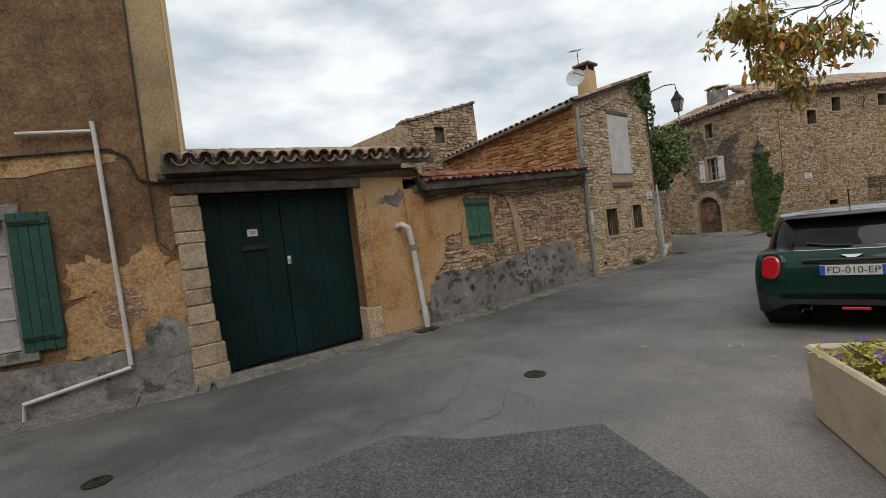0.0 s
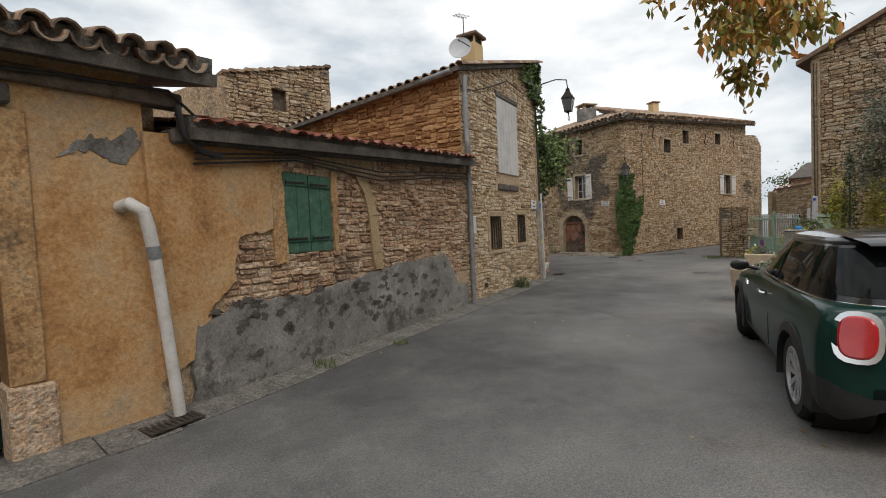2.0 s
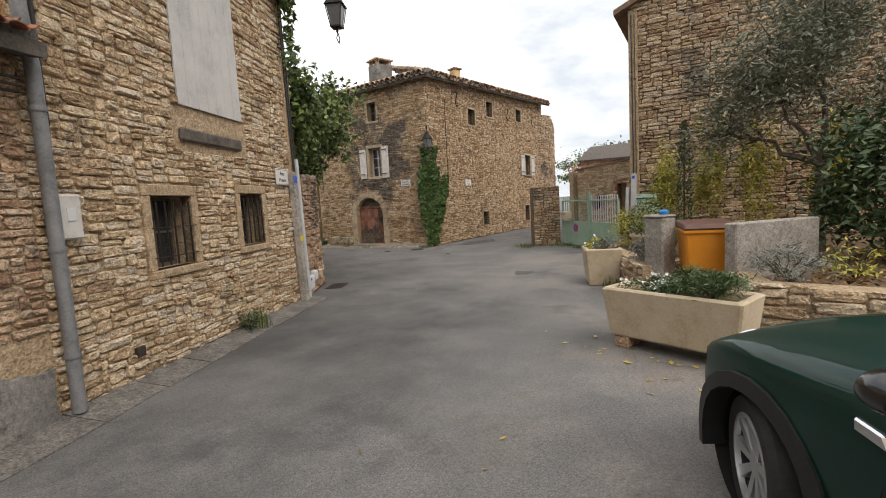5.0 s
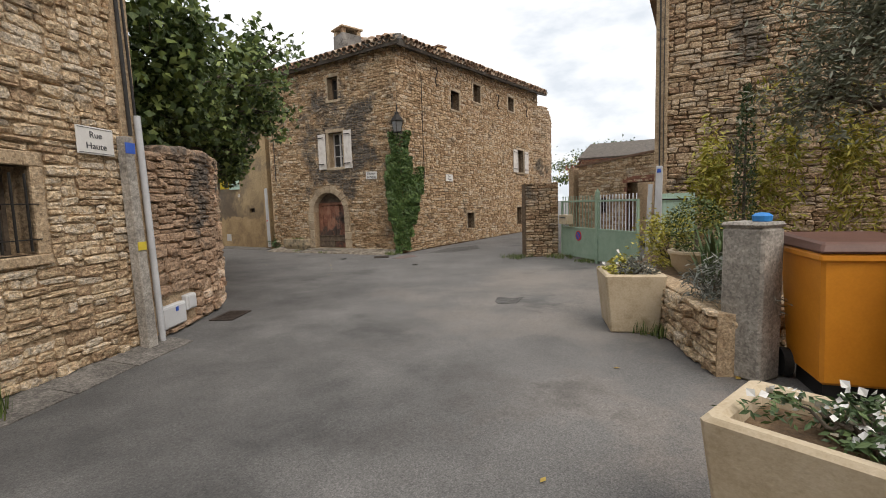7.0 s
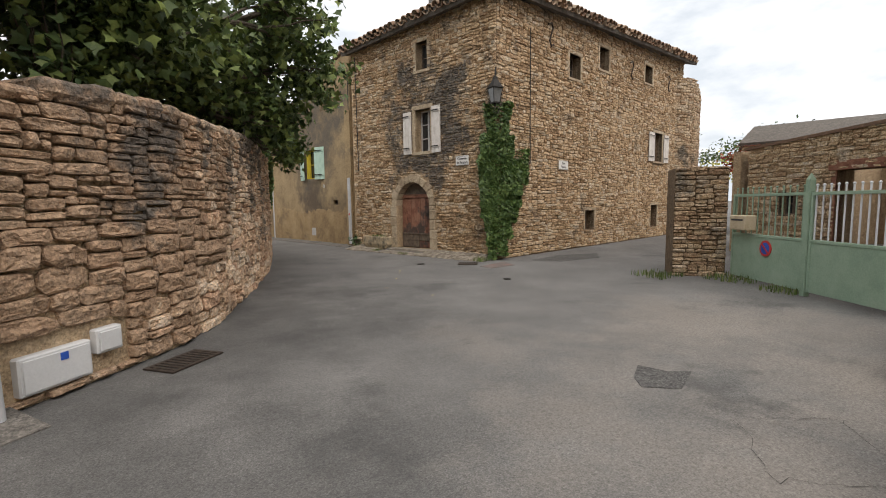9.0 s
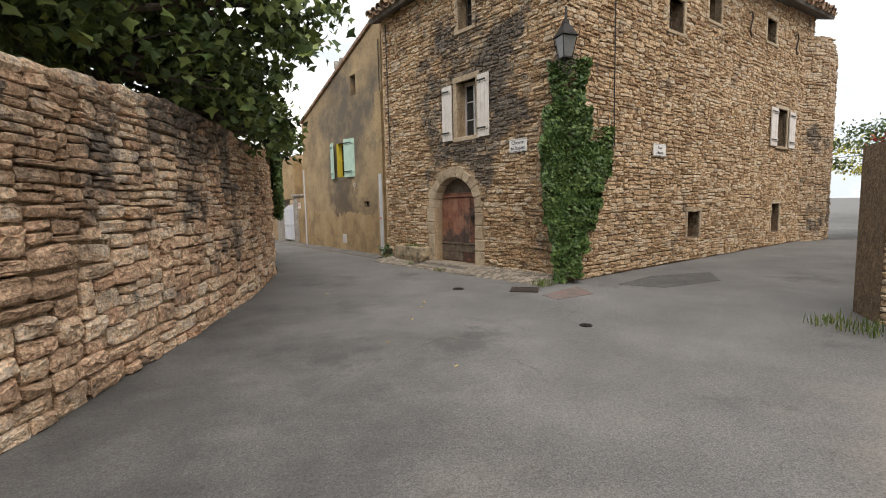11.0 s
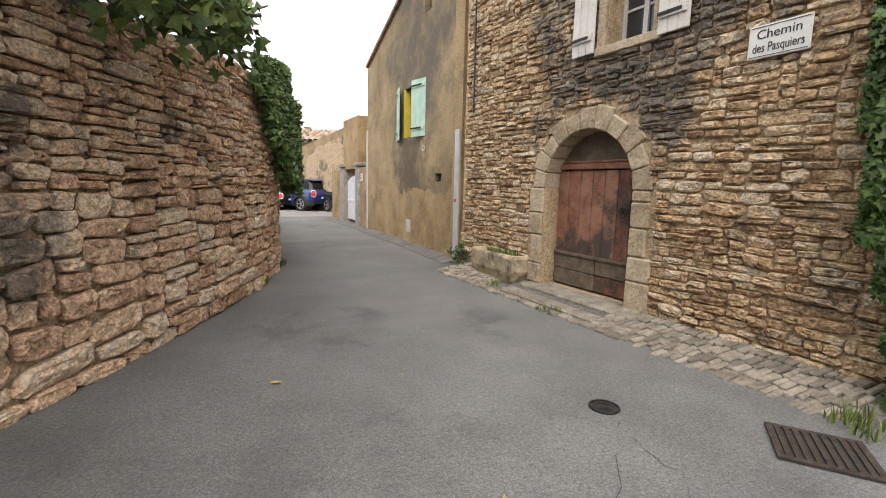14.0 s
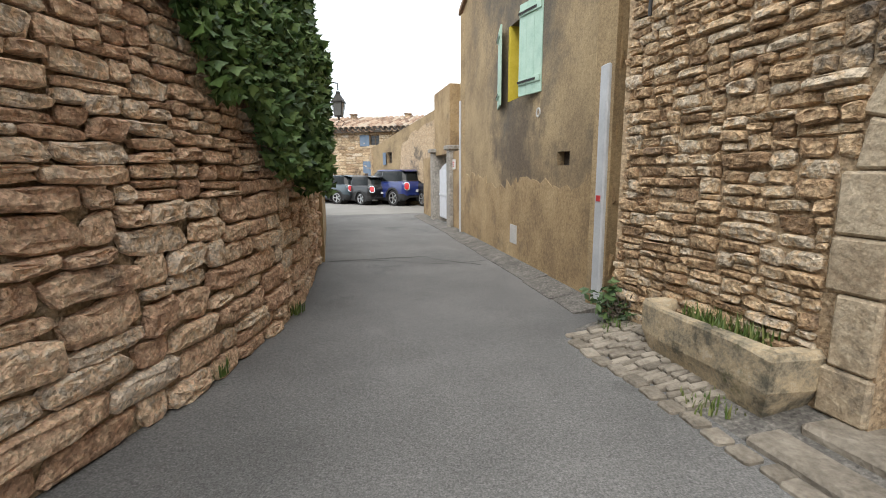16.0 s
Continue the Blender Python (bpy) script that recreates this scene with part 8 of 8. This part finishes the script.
# far trees
for k, (x, y, s) in enumerate(((40, 26, 4.0), (47, 28, 5.0), (36, 21, 3.0), (44, 20, 4.0))):
    tree("far_tree", "yellow-green tree behind the roofs", (x, y, 0), (x, y, 3.0), [((x, y, 3.9), (s, s, 1.2))], LEAF_YELLOW if k % 2 else LEAF_BOX, 0.22, 2600, 190 + k, 0.2, 0.6)
m = Mesher()
m.prism([(24.5, 17.5, -0.1), (29, 19.5, -0.1), (31, 16, -0.1), (26, 14.0, -0.1)], [(24.5, 17.5, 3.2), (29, 19.5, 3.2), (31, 16, 3.2), (26, 14.0, 3.2)])
m2 = part("wall_far_village_house", m, STONE_D)
tagged(m2, "stone village house beyond the lane", "wall", kind="structure")
tiled_roof("village_roof", (26.0, 13.7, 3.15), (-1.5, 3.8, 0), (3.8, 1.5, 1.2), 4.2, 3.5, "red-tiled roof of the village house", TILE_RED, seed=15)

# ---- cars ----
# x, half width, underside, waist height, half width at the waist, height of the middle
STATIONS = [(-1.905, 0.62, 0.34, 0.66, 0.56, 0.675), (-1.895, 0.72, 0.29, 0.75, 0.66, 0.765), (-1.865, 0.79, 0.25, 0.84, 0.72, 0.855), (-1.81, 0.835, 0.22, 0.91, 0.755, 0.93), (-1.72, 0.855, 0.21, 0.945, 0.78, 0.965),
            (-1.25, 0.8635, 0.20, 0.945, 0.79, 0.965), (-0.5, 0.8635, 0.18, 0.935, 0.795, 0.955), (0.2, 0.8635, 0.18, 0.925, 0.79, 0.955), (0.70, 0.8635, 0.18, 0.915, 0.765, 0.985), (1.0, 0.8635, 0.19, 0.90, 0.74, 0.975),
            (1.3, 0.86, 0.20, 0.875, 0.71, 0.945), (1.55, 0.835, 0.20, 0.83, 0.66, 0.895), (1.72, 0.79, 0.21, 0.76, 0.60, 0.82), (1.84, 0.70, 0.22, 0.66, 0.52, 0.72), (1.90, 0.58, 0.24, 0.56, 0.44, 0.61), (1.915, 0.46, 0.27, 0.50, 0.36, 0.53)]


def spline(rows, steps):
    """Rows of numbers joined by a smooth curve, steps to each stretch."""
    out = []
    for i in range(len(rows) - 1):
        a, b, c, d = rows[max(i - 1, 0)], rows[i], rows[i + 1], rows[min(i + 2, len(rows) - 1)]
        for k in range(steps):
            t = k / steps
            out.append(tuple(0.5 * (2 * q + (r - p) * t + (2 * p - 5 * q + 4 * r - u) * t * t + (3 * q - p - 3 * r + u) * t ** 3) for p, q, r, u in zip(a, b, c, d)))
    out.append(tuple(rows[-1]))
    return out


def body_shells():
    """The lower body as one smooth skin with open wheel arches, parted into paint, bumpers and sills."""
    paint_m, rear_m, front_m, sill_m = Mesher(), Mesher(), Mesher(), Mesher()
    long = spline(STATIONS, 8)
    rings = []
    for x, w, zb, zt, wt, zc in long:
        zm = min(0.62, zb + (zt - zb) * 0.6)
        half = [(w * 0.88, zb), (w * 0.955, zb + 0.05), (w * 0.985, zb + 0.13), (w * 0.995, zm - 0.13 if zm > 0.5 else zm - 0.08), (w, zm), (w * 0.99, zm + (zt - zm) * 0.45), (w * 0.965, zm + (zt - zm) * 0.8), (wt, zt), (wt * 0.72, zt + (zc - zt) * 0.6), (wt * 0.38, zt + (zc - zt) * 0.92), (0.0, zc)]
        half = spline(half, 3)
        rings.append([(x, y, z) for y, z in half] + [(x, -y, z) for y, z in half[-2::-1]])
    n, half_n = len(rings[0]), 31
    for i in range(len(rings) - 1):
        for k in range(n - 1):
            q = [rings[i][k], rings[i][k + 1], rings[i + 1][k + 1], rings[i + 1][k]]
            cx, cy, cz = (sum(c) / 4 for c in zip(*q))
            if abs(cy) > 0.5 and any(math.hypot(cx - ax, cz - 0.30) < 0.365 for ax in (-1.2475, 1.2475)):
                continue
            row = min(k, n - 2 - k)
            t = sill_m if row < 6 and -1.6 < cx < 1.6 else rear_m if cx < -1.0 and row < 9 else front_m if cx > 1.5 and row < 7 else paint_m
            t.quad(*q)
    rear_m.quad(*rings[0][:10], *rings[0][-10:])
    paint_m.quad(*rings[0][9:n - 9])
    front_m.quad(*rings[-1])
    out = []
    for m, nm in ((paint_m, "body"), (rear_m, "rear_bumper"), (front_m, "front_bumper"), (sill_m, "sill")):
        me = raw(m, nm)
        bm = bmesh.new()
        bm.from_mesh(me)
        bmesh.ops.remove_doubles(bm, verts=bm.verts, dist=0.0005)
        bmesh.ops.recalc_face_normals(bm, faces=bm.faces)
        bm.to_mesh(me)
        bm.free()
        for p in me.polygons:
            p.use_smooth = True
        me.set_sharp_from_angle(angle=radians(40))
        out.append(me)
    return out


# height, rear end, front end, half width of the glasshouse
CABIN = [(0.90, -1.80, 0.80, 0.80), (0.97, -1.775, 0.70, 0.778), (1.08, -1.72, 0.50, 0.745), (1.20, -1.65, 0.29, 0.705), (1.30, -1.575, 0.12, 0.665), (1.345, -1.54, 0.04, 0.64)]


def cabin_at(z, boxy=0.0):
    for a, b in zip(CABIN, CABIN[1:]):
        if z <= b[0] or b is CABIN[-1]:
            f = (z - a[0]) / (b[0] - a[0])
            x0, x1, w = (a[k] + (b[k] - a[k]) * f for k in (1, 2, 3))
            return x0 - boxy * 0.1 * (z - 0.9), x1 + boxy * 0.4 * (z - 0.9), w


def on_cabin(a, z, grow=0.0, boxy=0.0):
    """A point of the glasshouse skin at angle a round it."""
    x0, x1, w = cabin_at(z, boxy)
    c, s = math.cos(a), math.sin(a)
    e = 0.52 if c > 0 else 0.40
    return ((x0 + x1) / 2 + ((x1 - x0) / 2 + grow) * math.copysign(abs(c) ** e, c), (w + grow) * math.copysign(abs(s) ** 0.42, s), z)


def cabin_pane(a_of, z0, z1, boxy, grow=0.005):
    """A pane lying on the skin; a_of(z) gives its two edge angles."""
    m = Mesher()
    rows, cols = 8, 14
    for i in range(rows + 1):
        z = z0 + (z1 - z0) * i / rows
        a0, a1 = a_of(z)
        for j in range(cols + 1):
            m.v.append(on_cabin(a0 + (a1 - a0) * j / cols, z, grow, boxy))
    for i in range(rows):
        for j in range(cols):
            k = i * (cols + 1) + j
            m.f.append((k, k + 1, k + cols + 2, k + cols + 1))
    return m


def side_angle(x, z, boxy):
    x0, x1, w = cabin_at(z, boxy)
    f = max(-1.0, min(1.0, (x - (x0 + x1) / 2) / ((x1 - x0) / 2)))
    return math.acos(math.copysign(abs(f) ** (1 / (0.52 if f > 0 else 0.40)), f))


def glasshouse(g, roof_mat, f, body_shell_mat):
    m = Mesher()
    zs = [0.90 + 0.445 * k / 10 for k in range(11)]
    n = 64
    for z in zs:
        m.v += [on_cabin(2 * math.pi * k / n, z, 0.0, f) for k in range(n)]
    for i in range(10):
        for k in range(n):
            a, b = i * n + k, i * n + (k + 1) % n
            m.f.append((a, b, b + n, a + n))
    part("cabin_frame", m, body_shell_mat, g, "gloss black pillars", smooth=True)
    # roof with rounded rim
    m = Mesher()
    prof = [(0.012, 1.335), (0.02, 1.355), (0.005, 1.378), (-0.06, 1.398), (-0.2, 1.412), (-0.42, 1.42), (-0.63, 1.422)]
    for grow, z in prof:
        x0, x1, w = cabin_at(1.345, f)
        for k in range(n):
            a = 2 * math.pi * k / n
            q = on_cabin(a, 1.345, max(grow, -w + 0.02), f)
            if grow < -0.05:
                u = 1 + grow / w
                cx = (x0 + x1) / 2
                rim = on_cabin(a, 1.345, 0.0, f)
                q = (cx + (rim[0] - cx) * (1 - (1 - u) * w / ((x1 - x0) / 2) * 0.9), rim[1] * u, z)
            m.v.append((q[0], q[1], z))
    for i in range(len(prof) - 1):
        for k in range(n):
            a, b = i * n + k, i * n + (k + 1) % n
            m.f.append((a, b, b + n, a + n))
    m.f.append(tuple((len(prof) - 1) * n + k for k in range(n)))
    part("roof", m, roof_mat, g, smooth=True)
    m = Mesher()
    for i, (x, z, w) in enumerate(((-1.30, 1.405, 0.60), (-1.55, 1.385, 0.60), (-1.70, 1.352, 0.56), (-1.72, 1.335, 0.55), (-1.69, 1.325, 0.55), (-1.50, 1.335, 0.60))):
        m.v += [(x + 0.05 * (abs(y) ** 2), y * w, z) for y in (-1, -0.75, -0.4, 0, 0.4, 0.75, 1)]
    for i in range(5):
        for k in range(6):
            a = i * 7 + k
            m.f.append((a, a + 1, a + 8, a + 7))
    part("roof_spoiler", m, roof_mat, g, smooth=True)
    part("windscreen", cabin_pane(lambda z: (-1.05, 1.05), 0.98, 1.325, f), CAR_GLASS, g, smooth=True)
    part("rear_window", cabin_pane(lambda z: (math.pi - 1.05, math.pi + 1.05), 1.0, 1.31, f), CAR_GLASS, g, smooth=True)
    for sgn in (-1, 1):
        part("side_window", cabin_pane(lambda z: (sgn * side_angle(cabin_at(z, f)[1] - 0.11, z, f), sgn * side_angle(-0.40, z, f)), 0.965, 1.325, f), CAR_GLASS, g, smooth=True)
        part("quarter_window", cabin_pane(lambda z: (sgn * side_angle(-0.47, z, f), sgn * side_angle(cabin_at(z, f)[0] + 0.20, z, f)), 0.97, 1.315, f), CAR_GLASS, g, smooth=True)


def belt_ring(f, grow):
    return [on_cabin(2 * math.pi * k / 72, 0.955, grow, f) for k in range(73)]


def wheel(parent, x, y, rad, side, spokes=10, steer=0.0):
    g = new("wheel")
    g.parent = parent
    g.matrix_basis = Matrix.Translation((x, y, rad)) @ Matrix.Rotation(radians(steer), 4, "Z") @ Matrix.Rotation(-side * math.pi / 2, 4, "X")
    m = Mesher()
    m.lathe([(rad * 0.68, -0.09), (rad * 0.93, -0.095), (rad, -0.07), (rad, 0.07), (rad * 0.93, 0.095), (rad * 0.70, 0.09), (rad * 0.68, 0.06)], 32)
    part("tyre", m, RUBBER, g, smooth=True)
    m = Mesher()
    m.lathe([(rad * 0.70, 0.085), (rad * 0.66, 0.085), (rad * 0.63, 0.03), (rad * 0.63, -0.06), (0.0, -0.05)], 32)
    part("rim", m, CLADDING, g, smooth=True)
    m = Mesher()
    m.lathe([(rad * 0.70, 0.07), (rad * 0.71, 0.092), (rad * 0.65, 0.094), (rad * 0.64, 0.07)], 32)
    m.lathe([(0.0, 0.075), (0.055, 0.072), (0.06, 0.04)], 16)
    part("rim_lip", m, ALLOY, g, smooth=True)
    for k in range(spokes):
        a = 2 * math.pi * k / spokes
        m = Mesher()
        c, s = math.cos(a), math.sin(a)
        d, o = Vector((c, s, 0)), Vector((-s, c, 0))
        p = lambda r, w, z: tuple(d * r + o * w + Vector((0, 0, z)))
        m.prism([p(0.04, -0.016, 0.04), p(0.04, 0.016, 0.04), p(rad * 0.66, 0.032, 0.055), p(rad * 0.66, -0.032, 0.055)], [p(0.04, -0.016, 0.07), p(0.04, 0.016, 0.07), p(rad * 0.66, 0.026, 0.085), p(rad * 0.66, -0.026, 0.085)])
        part("spoke", m, ALLOY, g)
    return g


def car(at, paint, label, plate=None, roof_mat=None, scale=(1, 1, 1), simple=False, group="", boxy=0.0):
    g = thing("car", None, label, "car", group, at=at @ Matrix.Diagonal((*scale, 1)))
    f = boxy
    rm = roof_mat or paint
    for me, pm in zip(body_shells(), (paint, CLADDING, CLADDING, CLADDING)):
        part(me.name.split(".")[0], me, pm, g)
    glasshouse(g, rm, f, CAR_BLACK)
    R = 0.31
    for x in (-1.2475, 1.2475):
        for sgn in (-1, 1):
            m = Mesher()
            n = 14
            arc = [math.pi * (1.16 * k / n - 0.08) for k in range(n + 1)]
            pts_o = [(x + (R + 0.125) * math.cos(q), R - 0.01 + (R + 0.115) * math.sin(q)) for q in arc]
            pts_i = [(x + (R + 0.045) * math.cos(q), R - 0.01 + (R + 0.045) * math.sin(q)) for q in arc]
            side_y = lambda u: 0.868 - 0.25 * max(0.0, abs(u) - 1.45) ** 1.4
            for (uo, wo), (ui, wi) in zip(pts_o, pts_i):
                m.v += [(uo, sgn * (side_y(uo) - 0.09), wo), (uo, sgn * (side_y(uo) + 0.004), wo), (ui, sgn * (side_y(ui) + 0.014), wi), (ui, sgn * (side_y(ui) - 0.09), wi)]
            for k in range(n):
                for q in range(4):
                    e, d = k * 4 + q, k * 4 + (q + 1) % 4
                    m.f.append((e, d, d + 4, e + 4))
            m.f += [(0, 1, 2, 3), tuple(n * 4 + q for q in range(4))]
            part("wheel_arch", m, CLADDING, g, "black plastic wheel-arch trim", smooth=True)
            m = Mesher()
            m.tube([(x, sgn * 0.50, R), (x, sgn * 0.80, R)], R + 0.07, 28, caps=False)
            m.quad(*[(x + (R + 0.07) * math.cos(math.pi * k / 14), sgn * 0.50, R + (R + 0.07) * math.sin(math.pi * k / 14)) for k in range(28)])
            part("arch_liner", m, BLACK, g)
            wheel(g, x, sgn * 0.755, R, sgn, 9 if not simple else 5, -16 if x > 0 and not simple else 0)
    # lamps
    for sgn in (-1, 1):
        S = lambda rx, rz, xx, yy: [(xx, yy + rx * math.copysign(abs(math.cos(a)) ** 0.7, math.cos(a)), 0.775 + rz * math.copysign(abs(math.sin(a)) ** 0.7, math.sin(a))) for a in [2 * math.pi * k / 20 for k in range(20)]]
        yaw = Matrix.Translation((-1.865, sgn * 0.665, 0)) @ Matrix.Rotation(-sgn * 0.42, 4, "Z") @ Matrix.Translation((0, 0, 0.775)) @ Matrix.Rotation(0.22, 4, "Y") @ Matrix.Translation((0, 0, -0.775))
        m = Mesher()
        m.prism(S(0.122, 0.172, 0.10, 0), S(0.116, 0.164, -0.035, 0))
        ob = part("lamp_rim", m, CHROME, g, "chrome lamp surround")
        ob.matrix_basis = yaw
        m = Mesher()
        m.prism(S(0.103, 0.150, 0.05, 0), S(0.088, 0.132, -0.055, 0))
        ob = part("tail_lamp", m, LAMP_RED, g, "red tail lamp", bevel=0.01)
        ob.matrix_basis = yaw
        m = Mesher()
        m.lathe([(0.0, 0.05), (0.07, 0.045), (0.115, 0.015), (0.13, -0.03)], 20)
        ob = part("headlamp", m, LAMP_CLEAR, g, "clear headlamp", smooth=True)
        ob.matrix_basis = Matrix.Translation((1.655, sgn * 0.585, 0.67)) @ Matrix.Rotation(radians(66), 4, "Y") @ Matrix.Rotation(sgn * 0.25, 4, "X") @ Matrix.Diagonal((1.15, 1, 1, 1))
        m = Mesher()
        m.lathe([(0.125, -0.03), (0.15, 0.0), (0.15, -0.05)], 20)
        ob = part("headlamp_rim", m, CHROME, g, smooth=True)
        ob.matrix_basis = Matrix.Translation((1.655, sgn * 0.585, 0.67)) @ Matrix.Rotation(radians(66), 4, "Y") @ Matrix.Rotation(sgn * 0.25, 4, "X") @ Matrix.Diagonal((1.15, 1, 1, 1))
        # mirrors
        m = Mesher()
        m.lathe([(0.0, -0.10), (0.05, -0.09), (0.085, -0.05), (0.095, 0.0), (0.09, 0.05), (0.07, 0.06), (0.0, 0.062)], 20)
        ob = part("door_mirror", m, CAR_BLACK, g, smooth=True)
        ob.matrix_basis = Matrix.Translation((0.52, sgn * 0.945, 1.0)) @ Matrix.Rotation(-math.pi / 2, 4, "Y") @ Matrix.Diagonal((0.66, 0.95, 0.85, 1))
        m = Mesher()
        m.tube([(0.52, sgn * 0.78, 0.95), (0.52, sgn * 0.88, 0.98)], 0.022, 6)
        part("mirror_arm", m, CAR_BLACK, g)
        if not simple:
            m = Mesher()
            m.tube([(-0.30, sgn * 0.855, 0.80), (-0.28, sgn * 0.885, 0.805), (-0.14, sgn * 0.885, 0.81), (-0.12, sgn * 0.855, 0.81)], 0.013, 8)
            part("door_handle", m, CHROME, g, "chrome door handle", smooth=True)
            m = Mesher()
            m.prism([(0.63, sgn * 0.835, 0.755), (0.75, sgn * 0.835, 0.77), (0.76, sgn * 0.835, 0.81), (0.66, sgn * 0.835, 0.80)], [(0.63, sgn * 0.868, 0.755), (0.75, sgn * 0.868, 0.77), (0.76, sgn * 0.862, 0.81), (0.66, sgn * 0.864, 0.80)])
            part("side_vent", m, CHROME, g, "chrome side indicator trim", bevel=0.006)
            m = Mesher()
            m.tube([(0.62, sgn * 0.855, 0.33), (0.66, sgn * 0.863, 0.6), (0.64, sgn * 0.850, 0.78), (0.60, sgn * 0.80, 0.91)], 0.004, 5)
            m.tube([(-0.42, sgn * 0.855, 0.33), (-0.46, sgn * 0.863, 0.6), (-0.44, sgn * 0.850, 0.78), (-0.42, sgn * 0.80, 0.93)], 0.004, 5)
            part("door_seam", m, BLACK, g)
    m = Mesher()
    m.tube(belt_ring(f, 0.006), 0.006, 6, caps=False)
    part("belt_trim", m, CHROME if not simple else CAR_BLACK, g, "chrome waist trim", smooth=True)
    if plate:
        m = Mesher()
        m.box(-1.905, -1.80, -0.40, 0.40, 0.815, 0.865)
        part("hatch_trim", m, CAR_BLACK, g, bevel=0.01)
        m = Mesher()
        m.box(-1.922, -1.88, -0.26, 0.26, 0.68, 0.79)
        part("number_plate", m, SIGN_WHITE, g, "white number plate with blue ends")
        for y0, y1 in ((0.215, 0.26), (-0.26, -0.215)):
            m = Mesher()
            m.box(-1.925, -1.879, y0, y1, 0.681, 0.789)
            part("plate_end", m, BLUE, g)
        lettering(plate, 0.105, g, (-1.924, 0, 0.735), (math.pi / 2, 0, -math.pi / 2), fit_w=0.40, name="plate_lettering")
        m = Mesher()
        m.box(-1.905, -1.86, -0.50, -0.38, 0.66, 0.685)
        part("badge_bar", m, CHROME, g)
        m = Mesher()
        m.prism([(-1.88, -0.085, 0.905), (-1.88, 0.085, 0.905), (-1.89, 0.03, 0.872), (-1.89, -0.03, 0.872)], [(-1.80, -0.085, 0.905), (-1.80, 0.085, 0.905), (-1.80, 0.03, 0.872), (-1.80, -0.03, 0.872)])
        part("badge", m, CHROME, g, "plain chrome badge")
        m = Mesher()
        m.tube([(-1.93, 0.40, 0.26), (-1.7, 0.40, 0.26)], 0.042, 14, caps=False)
        part("exhaust", m, CHROME, g, "chrome exhaust tip", smooth=True)
        m = Mesher()
        m.box(-1.925, -1.86, -0.11, 0.11, 0.29, 0.32)
        part("fog_lamp", m, LAMP_RED, g, "red rear fog lamp", bevel=0.005)
        m = Mesher()
        m.tube([(-1.35, 0.0, 1.41), (-1.42, 0.0, 1.62)], 0.006, 6)
        part("aerial", m, CAR_BLACK, g)
        m = Mesher()
        m.tube([(-1.79, 0.0, 1.0), (-1.785, 0.2, 1.01), (-1.765, 0.36, 1.04)], 0.012, 6)
        part("rear_wiper", m, CAR_BLACK, g)
    else:
        m = Mesher()
        m.box(-1.925, -1.88, -0.24, 0.24, 0.55, 0.64)
        part("number_plate", m, SIGN_WHITE, g)
    return g


# the near wheels stand at these two points
CAR_S = 1.04
w0, w1 = Vector((3.48, 2.38, 0)), Vector((5.29, 4.32, 0))
hx = (w1 - w0).normalized()
car_at = Matrix.Translation((w0 + w1) / 2 + Vector((hx.y, -hx.x, 0)) * 0.80 * CAR_S) @ Matrix.Rotation(math.atan2(hx.y, hx.x), 4, "Z")
car(car_at, CAR_GREEN, "dark green small hatchback with a black roof parked at the roadside", "FD-010-EP", CAR_BLACK, (CAR_S, CAR_S, 0.95))
turn = lambda x, y, a: Matrix.Translation((x, y, 0)) @ Matrix.Rotation(radians(a), 4, "Z")
car(turn(3.6, 35.3, 150), CAR_GREY, "blue-grey estate car in the car park", None, None, (0.95, 0.9, 0.78), True, "cars in the car park", 1.0)
car(turn(5.0, 34.7, 140), CAR_BLACK, "small black hatchback in the car park", None, None, (0.85, 0.85, 0.76), True, "cars in the car park")
car(turn(6.2, 34.6, 138), CAR_BLUE, "dark blue people carrier in the car park", None, None, (1.0, 0.9, 0.92), True, "cars in the car park", 1.0)
car(turn(7.6, 34.4, 128), CAR_BLACK, "black compact car in the car park", None, None, (0.88, 0.88, 0.86), True, "cars in the car park", 0.6)

# ---- stones of the walls ----
for args in RUBBLE_LATER:
    wall_ob, seed, L, top, z0, courses, widths, openings, material, near, place, out = args
    rubble(wall_ob, seed, L, top, z0, courses, widths, openings, material, near, place, out)
